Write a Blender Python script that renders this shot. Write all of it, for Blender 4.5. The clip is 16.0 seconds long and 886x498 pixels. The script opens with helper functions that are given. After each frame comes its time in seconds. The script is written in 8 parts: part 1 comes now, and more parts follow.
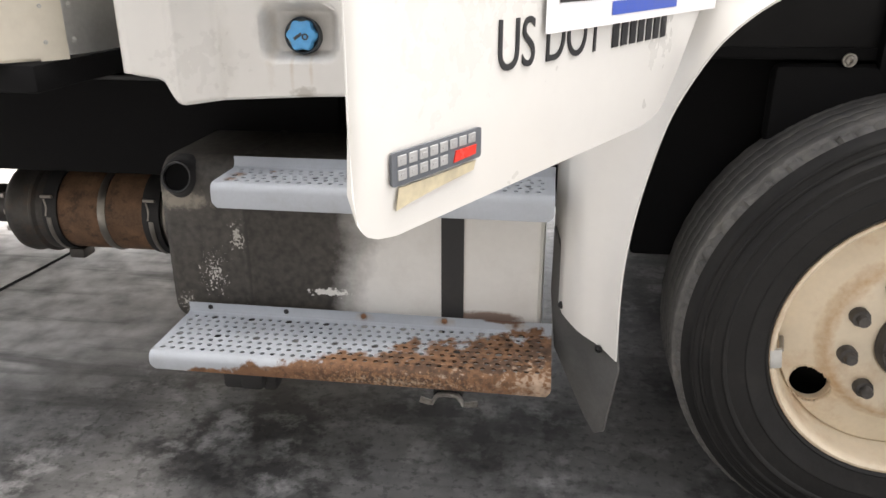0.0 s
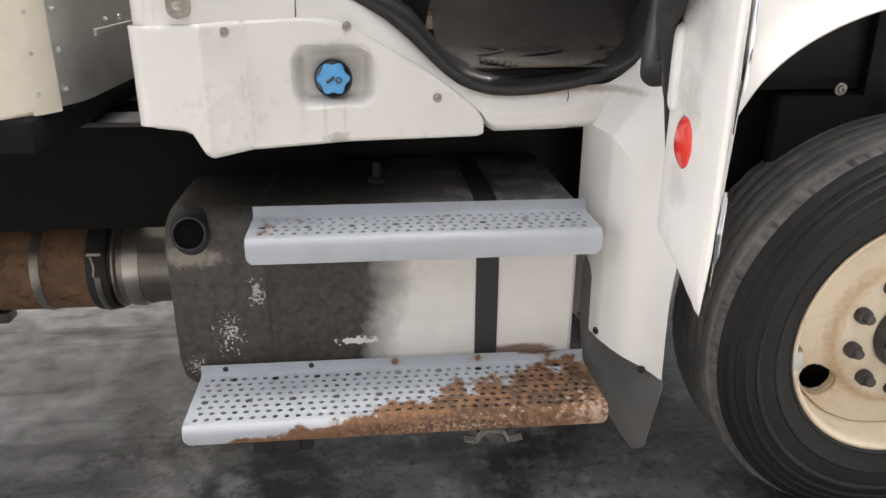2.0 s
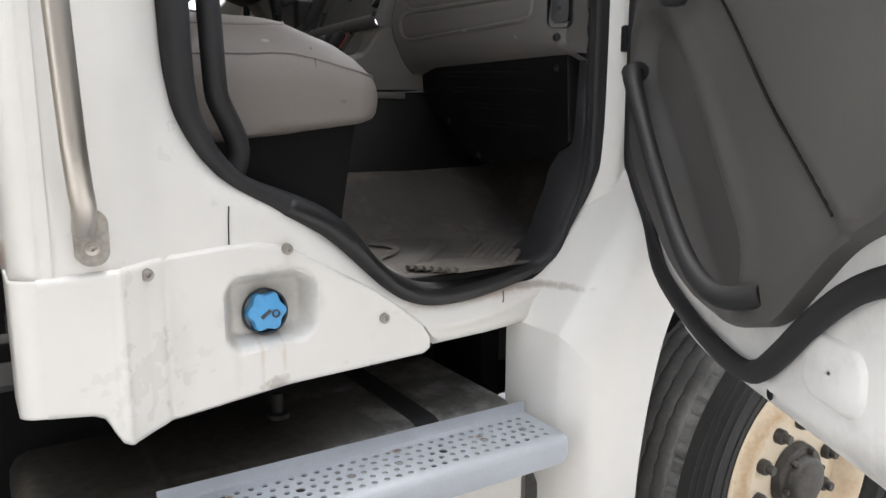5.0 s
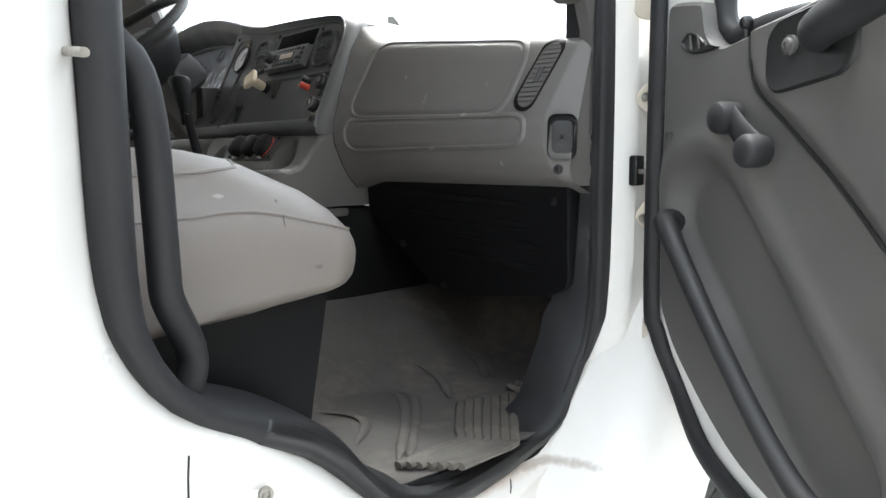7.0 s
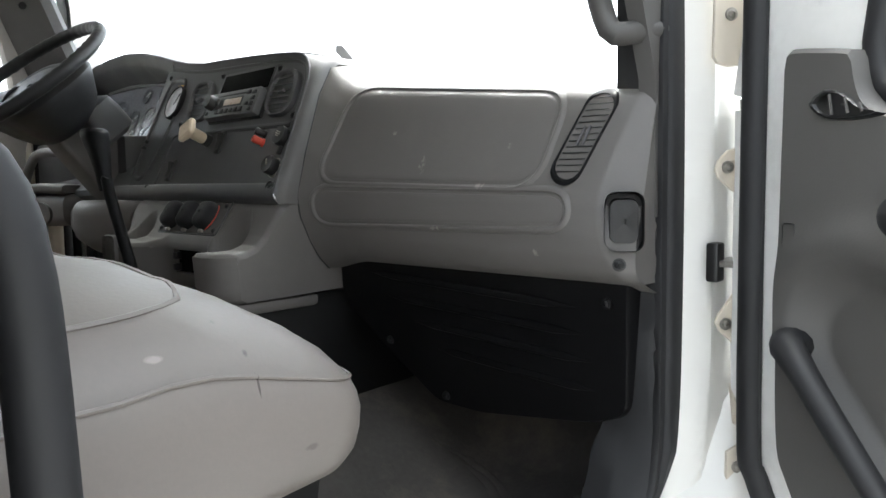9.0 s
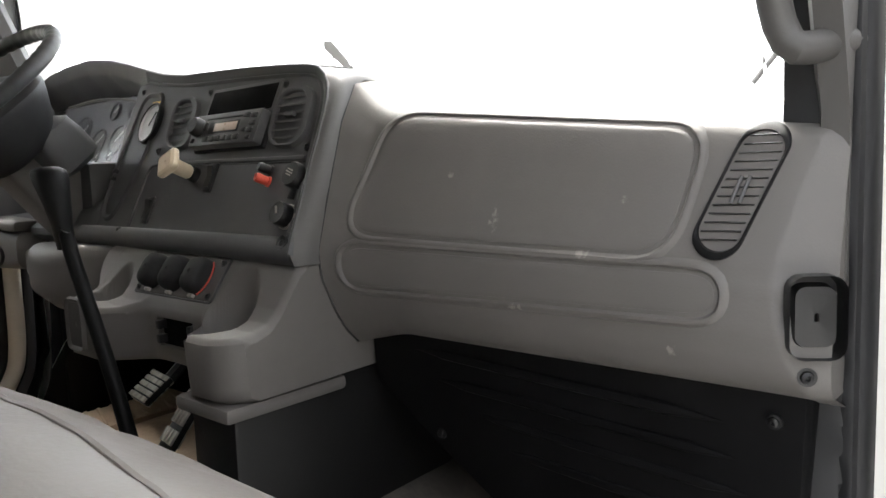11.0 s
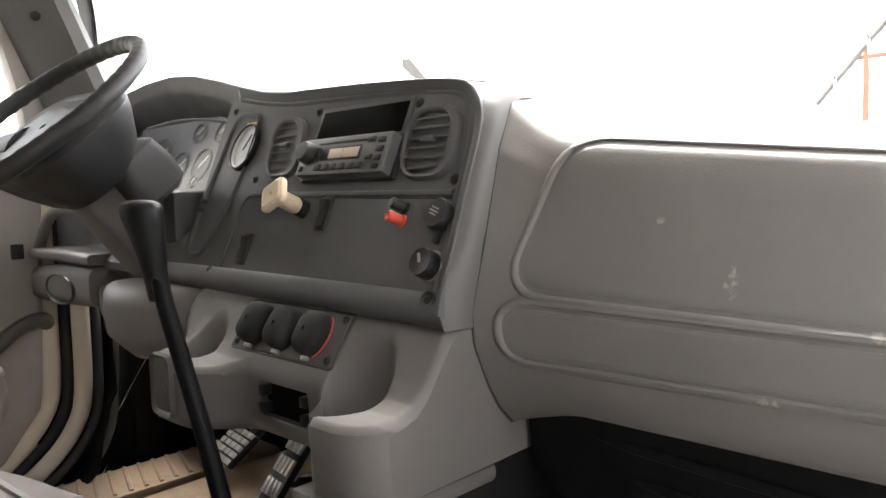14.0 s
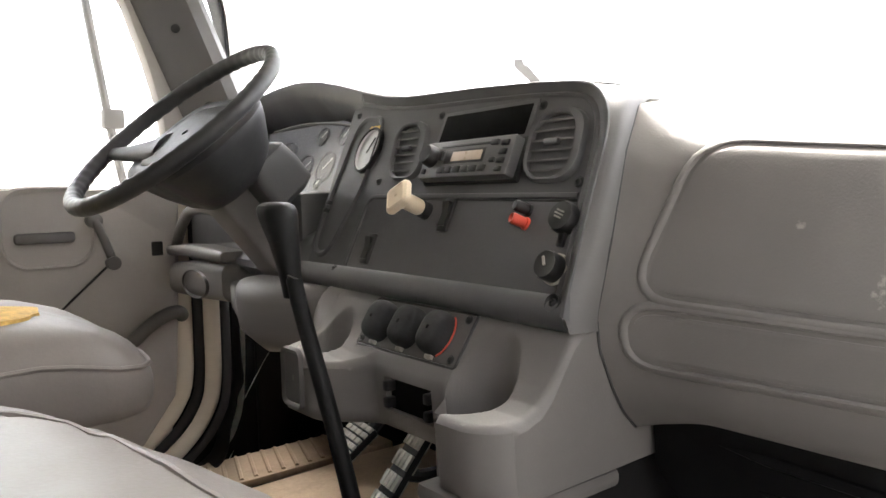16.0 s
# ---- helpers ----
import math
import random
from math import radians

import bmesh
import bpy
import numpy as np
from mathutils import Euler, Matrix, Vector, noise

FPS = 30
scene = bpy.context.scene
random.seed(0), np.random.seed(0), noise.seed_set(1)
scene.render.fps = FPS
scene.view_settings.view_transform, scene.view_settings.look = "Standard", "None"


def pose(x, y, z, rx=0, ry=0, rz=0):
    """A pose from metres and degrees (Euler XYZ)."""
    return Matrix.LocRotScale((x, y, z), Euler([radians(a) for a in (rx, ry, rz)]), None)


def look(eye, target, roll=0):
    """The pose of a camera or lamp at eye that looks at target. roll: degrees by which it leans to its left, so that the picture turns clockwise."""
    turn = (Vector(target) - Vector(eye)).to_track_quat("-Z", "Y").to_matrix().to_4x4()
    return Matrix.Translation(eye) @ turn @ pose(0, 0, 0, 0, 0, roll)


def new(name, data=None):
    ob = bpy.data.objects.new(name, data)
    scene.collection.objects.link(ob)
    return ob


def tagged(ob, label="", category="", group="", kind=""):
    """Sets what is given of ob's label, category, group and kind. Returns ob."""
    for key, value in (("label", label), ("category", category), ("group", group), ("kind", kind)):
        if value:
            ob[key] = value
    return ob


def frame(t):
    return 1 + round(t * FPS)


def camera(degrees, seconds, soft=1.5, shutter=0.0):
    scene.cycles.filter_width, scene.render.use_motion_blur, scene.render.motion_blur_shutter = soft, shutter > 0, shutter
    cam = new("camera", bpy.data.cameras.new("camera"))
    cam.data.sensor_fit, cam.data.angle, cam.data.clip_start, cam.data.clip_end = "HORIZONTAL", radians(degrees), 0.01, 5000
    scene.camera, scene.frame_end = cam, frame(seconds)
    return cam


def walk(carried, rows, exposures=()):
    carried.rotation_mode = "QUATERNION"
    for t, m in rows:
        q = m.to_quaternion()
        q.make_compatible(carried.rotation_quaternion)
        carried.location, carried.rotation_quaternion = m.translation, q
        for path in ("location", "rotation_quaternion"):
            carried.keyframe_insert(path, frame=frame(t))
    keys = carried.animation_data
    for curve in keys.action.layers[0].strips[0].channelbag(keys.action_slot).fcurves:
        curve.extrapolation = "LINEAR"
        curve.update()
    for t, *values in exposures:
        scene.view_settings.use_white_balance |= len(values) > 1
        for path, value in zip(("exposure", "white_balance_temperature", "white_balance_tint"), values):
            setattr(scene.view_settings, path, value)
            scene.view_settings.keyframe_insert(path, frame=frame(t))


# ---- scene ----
from mathutils import bvhtree

cam = camera(61.5, 16.0)
PATH = [
    (0, (-0.003, 0.0, 1.228), (-0.258, 1.848, 0.505), -0.0),
    (0.5, (-0.157, 0.034, 1.227), (-0.34, 1.893, 0.511), -0.0),
    (1, (-0.262, 0.038, 1.239), (-0.361, 1.905, 0.53), -0.1),
    (1.5, (-0.376, 0.032, 1.264), (-0.316, 1.904, 0.56), 0.2),
    (2, (-0.47, 0.032, 1.293), (-0.277, 1.893, 0.586), 0.3),
    (2.5, (-0.526, 0.071, 1.298), (-0.182, 1.924, 0.629), 0.4),
    (3, (-0.608, 0.17, 1.301), (-0.12, 2.013, 0.696), 0.4),
    (3.5, (-0.685, 0.232, 1.315), (-0.052, 2.043, 0.749), 0.3),
    (4, (-0.784, 0.284, 1.335), (-0.039, 2.072, 0.835), 0.3),
    (4.5, (-0.883, 0.355, 1.365), (0.026, 2.085, 0.942), 0.0),
    (5, (-0.924, 0.439, 1.398), (0.116, 2.111, 1.047), 0.1),
    (5.2, (-0.932, 0.486, 1.403), (0.149, 2.138, 1.084), 0.1),
    (7.3, (-0.91, 0.884, 1.588), (0.477, 2.31, 1.38), -0.4),
    (7.5, (-0.908, 0.92, 1.589), (0.518, 2.31, 1.405), -0.6),
    (8, (-0.879, 0.981, 1.625), (0.573, 2.344, 1.446), -0.7),
    (8.5, (-0.815, 1.08, 1.646), (0.639, 2.44, 1.467), -0.7),
    (9, (-0.75, 1.18, 1.673), (0.71, 2.535, 1.492), -0.9),
    (9.5, (-0.707, 1.243, 1.685), (0.757, 2.595, 1.508), -0.8),
    (10, (-0.678, 1.305, 1.698), (0.786, 2.657, 1.526), -0.8),
    (10.2, (-0.663, 1.344, 1.723), (0.801, 2.69, 1.512), -1.0),
    (12.3, (-0.556, 1.66, 1.78), (1.001, 2.904, 1.608), -1.4),
    (12.5, (-0.559, 1.685, 1.782), (1.003, 2.924, 1.615), -1.2),
    (13, (-0.543, 1.73, 1.788), (1.014, 2.974, 1.625), -1.3),
    (13.5, (-0.542, 1.746, 1.789), (0.962, 3.055, 1.626), -1.5),
    (14, (-0.546, 1.745, 1.791), (0.886, 3.132, 1.63), -1.5),
    (14.5, (-0.553, 1.746, 1.794), (0.828, 3.182, 1.634), -1.6),
    (15, (-0.561, 1.749, 1.793), (0.775, 3.229, 1.639), -1.5),
    (15.5, (-0.559, 1.745, 1.795), (0.708, 3.285, 1.637), -1.7),
    (16, (-0.571, 1.753, 1.796), (0.654, 3.326, 1.64), -1.5),
]
walk(cam, [(t, look(eye, target, roll)) for t, eye, target, roll in PATH],
     exposures=[(0, 2.68, 6800, 12), (3, 2.85, 6700, 12), (5, 2.95, 6450, 10), (7.5, 3.8, 6150, 5), (8.5, 3.75, 6170, 5), (10, 3.7, 6300, 6), (12.5, 4.4, 6750, 11), (16, 4.6, 6750, 11)])

# ---- sky and sun: a bright overcast day ----
world = bpy.data.worlds.new("overcast_sky")
scene.world = world
world.use_nodes = True
wn, wl = world.node_tree.nodes, world.node_tree.links
wn.clear()
sky = wn.new("ShaderNodeTexSky")
sky.sky_type = "NISHITA"
sky.sun_disc = False
sky.sun_elevation, sky.sun_rotation = radians(74), radians(29)
sky.air_density, sky.dust_density, sky.ozone_density = 1.0, 2.5, 1.0
grey = wn.new("ShaderNodeHueSaturation")
grey.inputs["Saturation"].default_value = 0.22
bg = wn.new("ShaderNodeBackground")
bg.inputs["Strength"].default_value = 0.085
wout = wn.new("ShaderNodeOutputWorld")
wl.new(sky.outputs[0], grey.inputs["Color"])
wl.new(grey.outputs[0], bg.inputs["Color"])
wl.new(bg.outputs[0], wout.inputs["Surface"])
sun = new("sun", bpy.data.lights.new("sun", "SUN"))
sun.data.energy, sun.data.angle, sun.data.color = 1.5, radians(40), (1.0, 0.96, 0.91)
sun.matrix_world = look((1.2, 3.7, 9), (0, 1.5, 0.5))


# ---- materials ----
def material(name, color, rough=0.5, metal=0.0, var=0.12, scale=8.0, fine=120.0, bump=0.0, stain=None, stain_amount=0.0,
             stain_scale=3.0, coat=0.0, spec=0.5):
    """A surface with variation at two scales, an optional stain colour in patches and fine relief."""
    m = bpy.data.materials.new(name)
    m.use_nodes = True
    n, l = m.node_tree.nodes, m.node_tree.links
    b = n["Principled BSDF"]
    tc = n.new("ShaderNodeTexCoord")
    big = n.new("ShaderNodeTexNoise")
    big.inputs["Scale"].default_value, big.inputs["Detail"].default_value = scale, 5
    small = n.new("ShaderNodeTexNoise")
    small.inputs["Scale"].default_value, small.inputs["Detail"].default_value = fine, 3
    l.new(tc.outputs["Object"], big.inputs["Vector"])
    l.new(tc.outputs["Object"], small.inputs["Vector"])
    add = n.new("ShaderNodeMath")
    add.operation = "ADD"
    half = n.new("ShaderNodeMath")
    half.operation, half.inputs[1].default_value = "MULTIPLY", 0.5
    l.new(small.outputs["Fac"], half.inputs[0])
    l.new(big.outputs["Fac"], add.inputs[0])
    l.new(half.outputs[0], add.inputs[1])
    ramp = n.new("ShaderNodeMapRange")
    ramp.inputs["From Min"].default_value, ramp.inputs["From Max"].default_value = 0.45, 1.05
    ramp.inputs["To Min"].default_value, ramp.inputs["To Max"].default_value = 1 - var, 1 + var
    l.new(add.outputs[0], ramp.inputs["Value"])
    mul = n.new("ShaderNodeMix")
    mul.data_type, mul.blend_type = "RGBA", "MULTIPLY"
    mul.inputs["Factor"].default_value = 1.0
    mul.inputs[6].default_value = (*color, 1)
    l.new(ramp.outputs[0], mul.inputs[7])
    out = mul.outputs[2]
    if stain:
        sn = n.new("ShaderNodeTexNoise")
        sn.inputs["Scale"].default_value, sn.inputs["Detail"].default_value, sn.inputs["Roughness"].default_value = stain_scale, 8, 0.68
        l.new(tc.outputs["Object"], sn.inputs["Vector"])
        sr = n.new("ShaderNodeMapRange")
        sr.inputs["From Min"].default_value, sr.inputs["From Max"].default_value = 0.52, 0.75
        sr.inputs["To Max"].default_value = stain_amount
        l.new(sn.outputs["Fac"], sr.inputs["Value"])
        mx = n.new("ShaderNodeMix")
        mx.data_type = "RGBA"
        mx.inputs[7].default_value = (*stain, 1)
        l.new(sr.outputs[0], mx.inputs["Factor"])
        l.new(out, mx.inputs[6])
        out = mx.outputs[2]
    l.new(out, b.inputs["Base Color"])
    rr = n.new("ShaderNodeMapRange")
    rr.inputs["From Min"].default_value, rr.inputs["From Max"].default_value = 0.45, 1.05
    rr.inputs["To Min"].default_value, rr.inputs["To Max"].default_value = max(0.02, rough - 0.08), min(1, rough + 0.1)
    l.new(add.outputs[0], rr.inputs["Value"])
    l.new(rr.outputs[0], b.inputs["Roughness"])
    b.inputs["Metallic"].default_value = metal
    b.inputs["Coat Weight"].default_value = coat
    b.inputs["Specular IOR Level"].default_value = spec
    if bump:
        bp = n.new("ShaderNodeBump")
        bp.inputs["Strength"].default_value, bp.inputs["Distance"].default_value = bump, 0.004
        l.new(add.outputs[0], bp.inputs["Height"])
        l.new(bp.outputs[0], b.inputs["Normal"])
    return m


def masked(m, low, high, axis, color, edge=0.3, scale=14.0, amount=1.0, rough=None, mottle=60):
    """Blend a wear colour over m where axis . (x, y, z) in object space plus noise rises from low to high."""
    n, l = m.node_tree.nodes, m.node_tree.links
    b = n["Principled BSDF"]
    tc = n.new("ShaderNodeTexCoord")
    dot = n.new("ShaderNodeVectorMath")
    dot.operation = "DOT_PRODUCT"
    dot.inputs[1].default_value = axis
    l.new(tc.outputs["Object"], dot.inputs[0])
    nz = n.new("ShaderNodeTexNoise")
    nz.inputs["Scale"].default_value, nz.inputs["Detail"].default_value, nz.inputs["Roughness"].default_value = scale, 8, 0.65
    l.new(tc.outputs["Object"], nz.inputs["Vector"])
    mad = n.new("ShaderNodeMath")
    mad.operation = "MULTIPLY_ADD"
    mad.inputs[1].default_value = edge
    l.new(nz.outputs["Fac"], mad.inputs[0])
    l.new(dot.outputs["Value"], mad.inputs[2])
    mr = n.new("ShaderNodeMapRange")
    mr.inputs["From Min"].default_value, mr.inputs["From Max"].default_value = low + edge / 2, high + edge / 2
    mr.inputs["To Max"].default_value = amount
    l.new(mad.outputs[0], mr.inputs["Value"])
    mx = n.new("ShaderNodeMix")
    mx.data_type = "RGBA"
    old = b.inputs["Base Color"].links[0].from_socket
    l.new(mr.outputs[0], mx.inputs["Factor"])
    l.new(old, mx.inputs[6])
    cn = n.new("ShaderNodeTexNoise")
    cn.inputs["Scale"].default_value, cn.inputs["Detail"].default_value = mottle, 6
    l.new(tc.outputs["Object"], cn.inputs["Vector"])
    cm = n.new("ShaderNodeMix")
    cm.data_type, cm.blend_type = "RGBA", "MULTIPLY"
    cm.inputs["Factor"].default_value = 1
    cm.inputs[6].default_value = (*color, 1)
    cr = n.new("ShaderNodeMapRange")
    cr.inputs["From Min"].default_value, cr.inputs["From Max"].default_value = 0.3, 0.7
    cr.inputs["To Min"].default_value, cr.inputs["To Max"].default_value = 0.55, 1.4
    l.new(cn.outputs["Fac"], cr.inputs["Value"])
    l.new(cr.outputs[0], cm.inputs[7])
    l.new(cm.outputs[2], mx.inputs[7])
    l.new(mx.outputs[2], b.inputs["Base Color"])
    if rough is not None:
        rx = n.new("ShaderNodeMix")
        rx.data_type = "FLOAT"
        rx.inputs[3].default_value = rough
        l.new(mr.outputs[0], rx.inputs["Factor"])
        l.new(b.inputs["Roughness"].links[0].from_socket, rx.inputs[2])
        l.new(rx.outputs[0], b.inputs["Roughness"])
    return m


def streaks(m, color, amount, stretch=(0.9, 7.0, 1.0), low=0.54, high=0.66):
    """Long wet or rubbed streaks along x."""
    n, l = m.node_tree.nodes, m.node_tree.links
    b = n["Principled BSDF"]
    tc = n.new("ShaderNodeTexCoord")
    sc = n.new("ShaderNodeVectorMath")
    sc.operation, sc.inputs[1].default_value = "MULTIPLY", stretch
    nz = n.new("ShaderNodeTexNoise")
    nz.inputs["Scale"].default_value, nz.inputs["Detail"].default_value, nz.inputs["Roughness"].default_value = 1.0, 7, 0.62
    l.new(tc.outputs["Object"], sc.inputs[0])
    l.new(sc.outputs[0], nz.inputs["Vector"])
    mr = n.new("ShaderNodeMapRange")
    mr.inputs["From Min"].default_value, mr.inputs["From Max"].default_value, mr.inputs["To Max"].default_value = low, high, amount
    l.new(nz.outputs["Fac"], mr.inputs["Value"])
    mx = n.new("ShaderNodeMix")
    mx.data_type = "RGBA"
    mx.inputs[7].default_value = (*color, 1)
    l.new(mr.outputs[0], mx.inputs["Factor"])
    l.new(b.inputs["Base Color"].links[0].from_socket, mx.inputs[6])
    l.new(mx.outputs[2], b.inputs["Base Color"])


M_WHITE = material("white_cab_paint", (0.73, 0.715, 0.68), 0.32, var=0.03, scale=3, fine=40, stain=(0.55, 0.52, 0.47), stain_amount=0.16, stain_scale=5, coat=0.25)
M_DOORIN = material("door_inner_paint", (0.78, 0.77, 0.75), 0.38, var=0.05, scale=5, fine=60, stain=(0.48, 0.46, 0.43), stain_amount=0.5, stain_scale=7)
M_PILLAR = material("pillar_paint", (0.62, 0.56, 0.47), 0.38, var=0.04, scale=5, fine=60, stain=(0.5, 0.46, 0.4), stain_amount=0.25, stain_scale=9)
M_CREAM = material("cream_box_panel", (0.70, 0.65, 0.54), 0.45, var=0.06, scale=3, fine=50, stain=(0.45, 0.40, 0.32), stain_amount=0.35, stain_scale=4)
M_ALU = material("dull_aluminium", (0.52, 0.52, 0.50), 0.42, metal=0.7, var=0.15, scale=6, fine=90, stain=(0.3, 0.29, 0.27), stain_amount=0.4)
M_STEP = material("grey_step_paint", (0.42, 0.45, 0.49), 0.5, var=0.07, scale=9, fine=150, stain=(0.33, 0.33, 0.33), stain_amount=0.4, stain_scale=12, bump=0.1)
M_STEPRUST = material("rusting_step_paint", (0.42, 0.45, 0.49), 0.5, var=0.07, scale=9, fine=150, stain=(0.33, 0.33, 0.33), stain_amount=0.4, stain_scale=12, bump=0.1)
masked(M_STEPRUST, -2.615, -2.59, (0.42, -1.0, -2.5), (0.20, 0.105, 0.055), edge=0.34, scale=13, rough=0.9)
masked(M_STEPRUST, -2.54, -2.51, (0.42, -1.0, -2.5), (0.085, 0.052, 0.035), edge=0.5, scale=26, amount=0.8, rough=0.95)
M_RUST = material("rust", (0.22, 0.11, 0.06), 0.9, var=0.4, scale=20, fine=160, bump=0.6)
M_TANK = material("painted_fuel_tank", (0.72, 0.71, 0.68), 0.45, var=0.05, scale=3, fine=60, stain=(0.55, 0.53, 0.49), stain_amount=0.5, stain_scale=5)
# tank top: grime plus the shade under the cab, put into the colour
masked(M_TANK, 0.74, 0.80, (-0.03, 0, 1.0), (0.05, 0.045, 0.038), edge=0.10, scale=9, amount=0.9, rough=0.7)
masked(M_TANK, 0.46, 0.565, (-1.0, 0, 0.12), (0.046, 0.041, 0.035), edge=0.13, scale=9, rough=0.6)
M_BLACK = material("black_chassis_paint", (0.022, 0.022, 0.023), 0.6, var=0.3, scale=9, stain=(0.06, 0.055, 0.05), stain_amount=0.5)
M_DARK = material("underbody_black", (0.007, 0.007, 0.0075), 0.85, var=0.3, scale=6, spec=0.2)
M_TYRE = material("worn_tyre_rubber", (0.0125, 0.0122, 0.012), 0.5, var=0.3, scale=10, fine=90, bump=0.35, stain=(0.040, 0.037, 0.033), stain_amount=0.3, spec=0.2, stain_scale=9)
M_TREAD = material("dusty_tread_rubber", (0.115, 0.112, 0.107), 0.75, var=0.35, scale=14, fine=110, bump=0.5, stain=(0.20, 0.185, 0.165), stain_amount=0.7, stain_scale=14)
M_RIM = material("cream_wheel_paint", (0.70, 0.60, 0.45), 0.42, var=0.08, scale=7, fine=80, stain=(0.42, 0.22, 0.08), stain_amount=0.55, stain_scale=9)
def ring_stain(m, cx, cz, r0, w, color, amount):
    """A stain in a ring about the axle."""
    n, l = m.node_tree.nodes, m.node_tree.links
    b = n["Principled BSDF"]
    tc = n.new("ShaderNodeTexCoord")
    sub = n.new("ShaderNodeVectorMath")
    sub.operation, sub.inputs[1].default_value = "SUBTRACT", (cx, 0, cz)
    flat = n.new("ShaderNodeVectorMath")
    flat.operation, flat.inputs[1].default_value = "MULTIPLY", (1, 0, 1)
    ln = n.new("ShaderNodeVectorMath")
    ln.operation = "LENGTH"
    l.new(tc.outputs["Object"], sub.inputs[0])
    l.new(sub.outputs[0], flat.inputs[0])
    l.new(flat.outputs[0], ln.inputs[0])
    d = n.new("ShaderNodeMath")
    d.operation, d.inputs[1].default_value = "SUBTRACT", r0
    ab = n.new("ShaderNodeMath")
    ab.operation = "ABSOLUTE"
    l.new(ln.outputs["Value"], d.inputs[0])
    l.new(d.outputs[0], ab.inputs[0])
    nz = n.new("ShaderNodeTexNoise")
    nz.inputs["Scale"].default_value, nz.inputs["Detail"].default_value = 70, 6
    l.new(tc.outputs["Object"], nz.inputs["Vector"])
    mad = n.new("ShaderNodeMath")
    mad.operation, mad.inputs[1].default_value = "MULTIPLY_ADD", w * 1.6
    l.new(nz.outputs["Fac"], mad.inputs[0])
    l.new(ab.outputs[0], mad.inputs[2])
    mr = n.new("ShaderNodeMapRange")
    mr.inputs["From Min"].default_value, mr.inputs["From Max"].default_value = w * 0.5, w * 1.8
    mr.inputs["To Min"].default_value, mr.inputs["To Max"].default_value = amount, 0
    l.new(mad.outputs[0], mr.inputs["Value"])
    mx = n.new("ShaderNodeMix")
    mx.data_type = "RGBA"
    mx.inputs[7].default_value = (*color, 1)
    l.new(mr.outputs[0], mx.inputs["Factor"])
    l.new(b.inputs["Base Color"].links[0].from_socket, mx.inputs[6])
    l.new(mx.outputs[2], b.inputs["Base Color"])


ring_stain(M_RIM, 0.787, 0.49, 0.182, 0.02, (0.42, 0.24, 0.10), 0.75)
ring_stain(M_RIM, 0.787, 0.49, 0.303, 0.006, (0.35, 0.19, 0.08), 0.6)
M_LUG = material("greasy_steel", (0.07, 0.065, 0.06), 0.5, metal=0.5, var=0.4, scale=30, bump=0.3)
M_SEAL = material("black_rubber_seal", (0.012, 0.012, 0.0135), 0.62, var=0.25, scale=12, stain=(0.045, 0.045, 0.045), stain_amount=0.3)
M_CHROME = material("brushed_stainless", (0.50, 0.47, 0.43), 0.34, metal=1.0, var=0.02, scale=10)
M_SCREW = material("dull_screw_steel", (0.35, 0.33, 0.30), 0.45, metal=0.8, var=0.3, scale=60)
M_BLUE = material("blue_plastic_cap", (0.10, 0.38, 0.72), 0.4, var=0.1, scale=30)
M_CAPDK = material("dark_cap_well", (0.06, 0.065, 0.07), 0.6, var=0.3, scale=30)
M_RED = material("red_reflector", (0.75, 0.05, 0.035), 0.22, var=0.06, scale=30, coat=0.5)
M_FLAP = material("dusty_rubber_flap", (0.10, 0.098, 0.095), 0.75, var=0.25, scale=8, stain=(0.22, 0.21, 0.2), stain_amount=0.5)
M_DASH = material("grey_dash_plastic", (0.126, 0.118, 0.111), 0.55, var=0.05, scale=6, fine=400, bump=0.12, stain=(0.165, 0.154, 0.143), stain_amount=0.4, stain_scale=6)
M_PANEL = material("dark_dash_panel", (0.064, 0.064, 0.066), 0.5, var=0.08, scale=8, fine=300, bump=0.1, stain=(0.12, 0.115, 0.11), stain_amount=0.4, stain_scale=9)
M_SHELL = material("mid_grey_shell_plastic", (0.095, 0.091, 0.089), 0.5, var=0.05, scale=7, fine=350, bump=0.1, stain=(0.14, 0.133, 0.127), stain_amount=0.35, stain_scale=7)
M_KNOB = material("matt_black_knob", (0.010, 0.010, 0.011), 0.75, var=0.3, scale=40, fine=200, bump=0.2)
M_RUBBER = material("worn_black_wheel_rubber", (0.017, 0.017, 0.018), 0.5, var=0.2, scale=14, fine=160, bump=0.15, stain=(0.06, 0.058, 0.055), stain_amount=0.35, stain_scale=8)
M_LCD2 = material("white_dial_face", (0.55, 0.55, 0.56), 0.35, var=0.12, scale=30)
M_BLKPL = material("black_plastic", (0.008, 0.008, 0.0085), 0.42, var=0.2, scale=20, fine=200, bump=0.1)
M_KICK = material("black_kick_panel_plastic", (0.0035, 0.0035, 0.004), 0.5, var=0.2, scale=12, stain=(0.012, 0.012, 0.012), stain_amount=0.3, stain_scale=12, spec=0.18)
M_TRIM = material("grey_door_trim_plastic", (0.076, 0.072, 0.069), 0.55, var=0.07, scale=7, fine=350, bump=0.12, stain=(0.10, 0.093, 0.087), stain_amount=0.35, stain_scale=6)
M_SEAT = material("grey_seat_vinyl", (0.194, 0.171, 0.155), 0.48, var=0.06, scale=5, fine=200, bump=0.12, stain=(0.165, 0.150, 0.136), stain_amount=0.5, stain_scale=5)
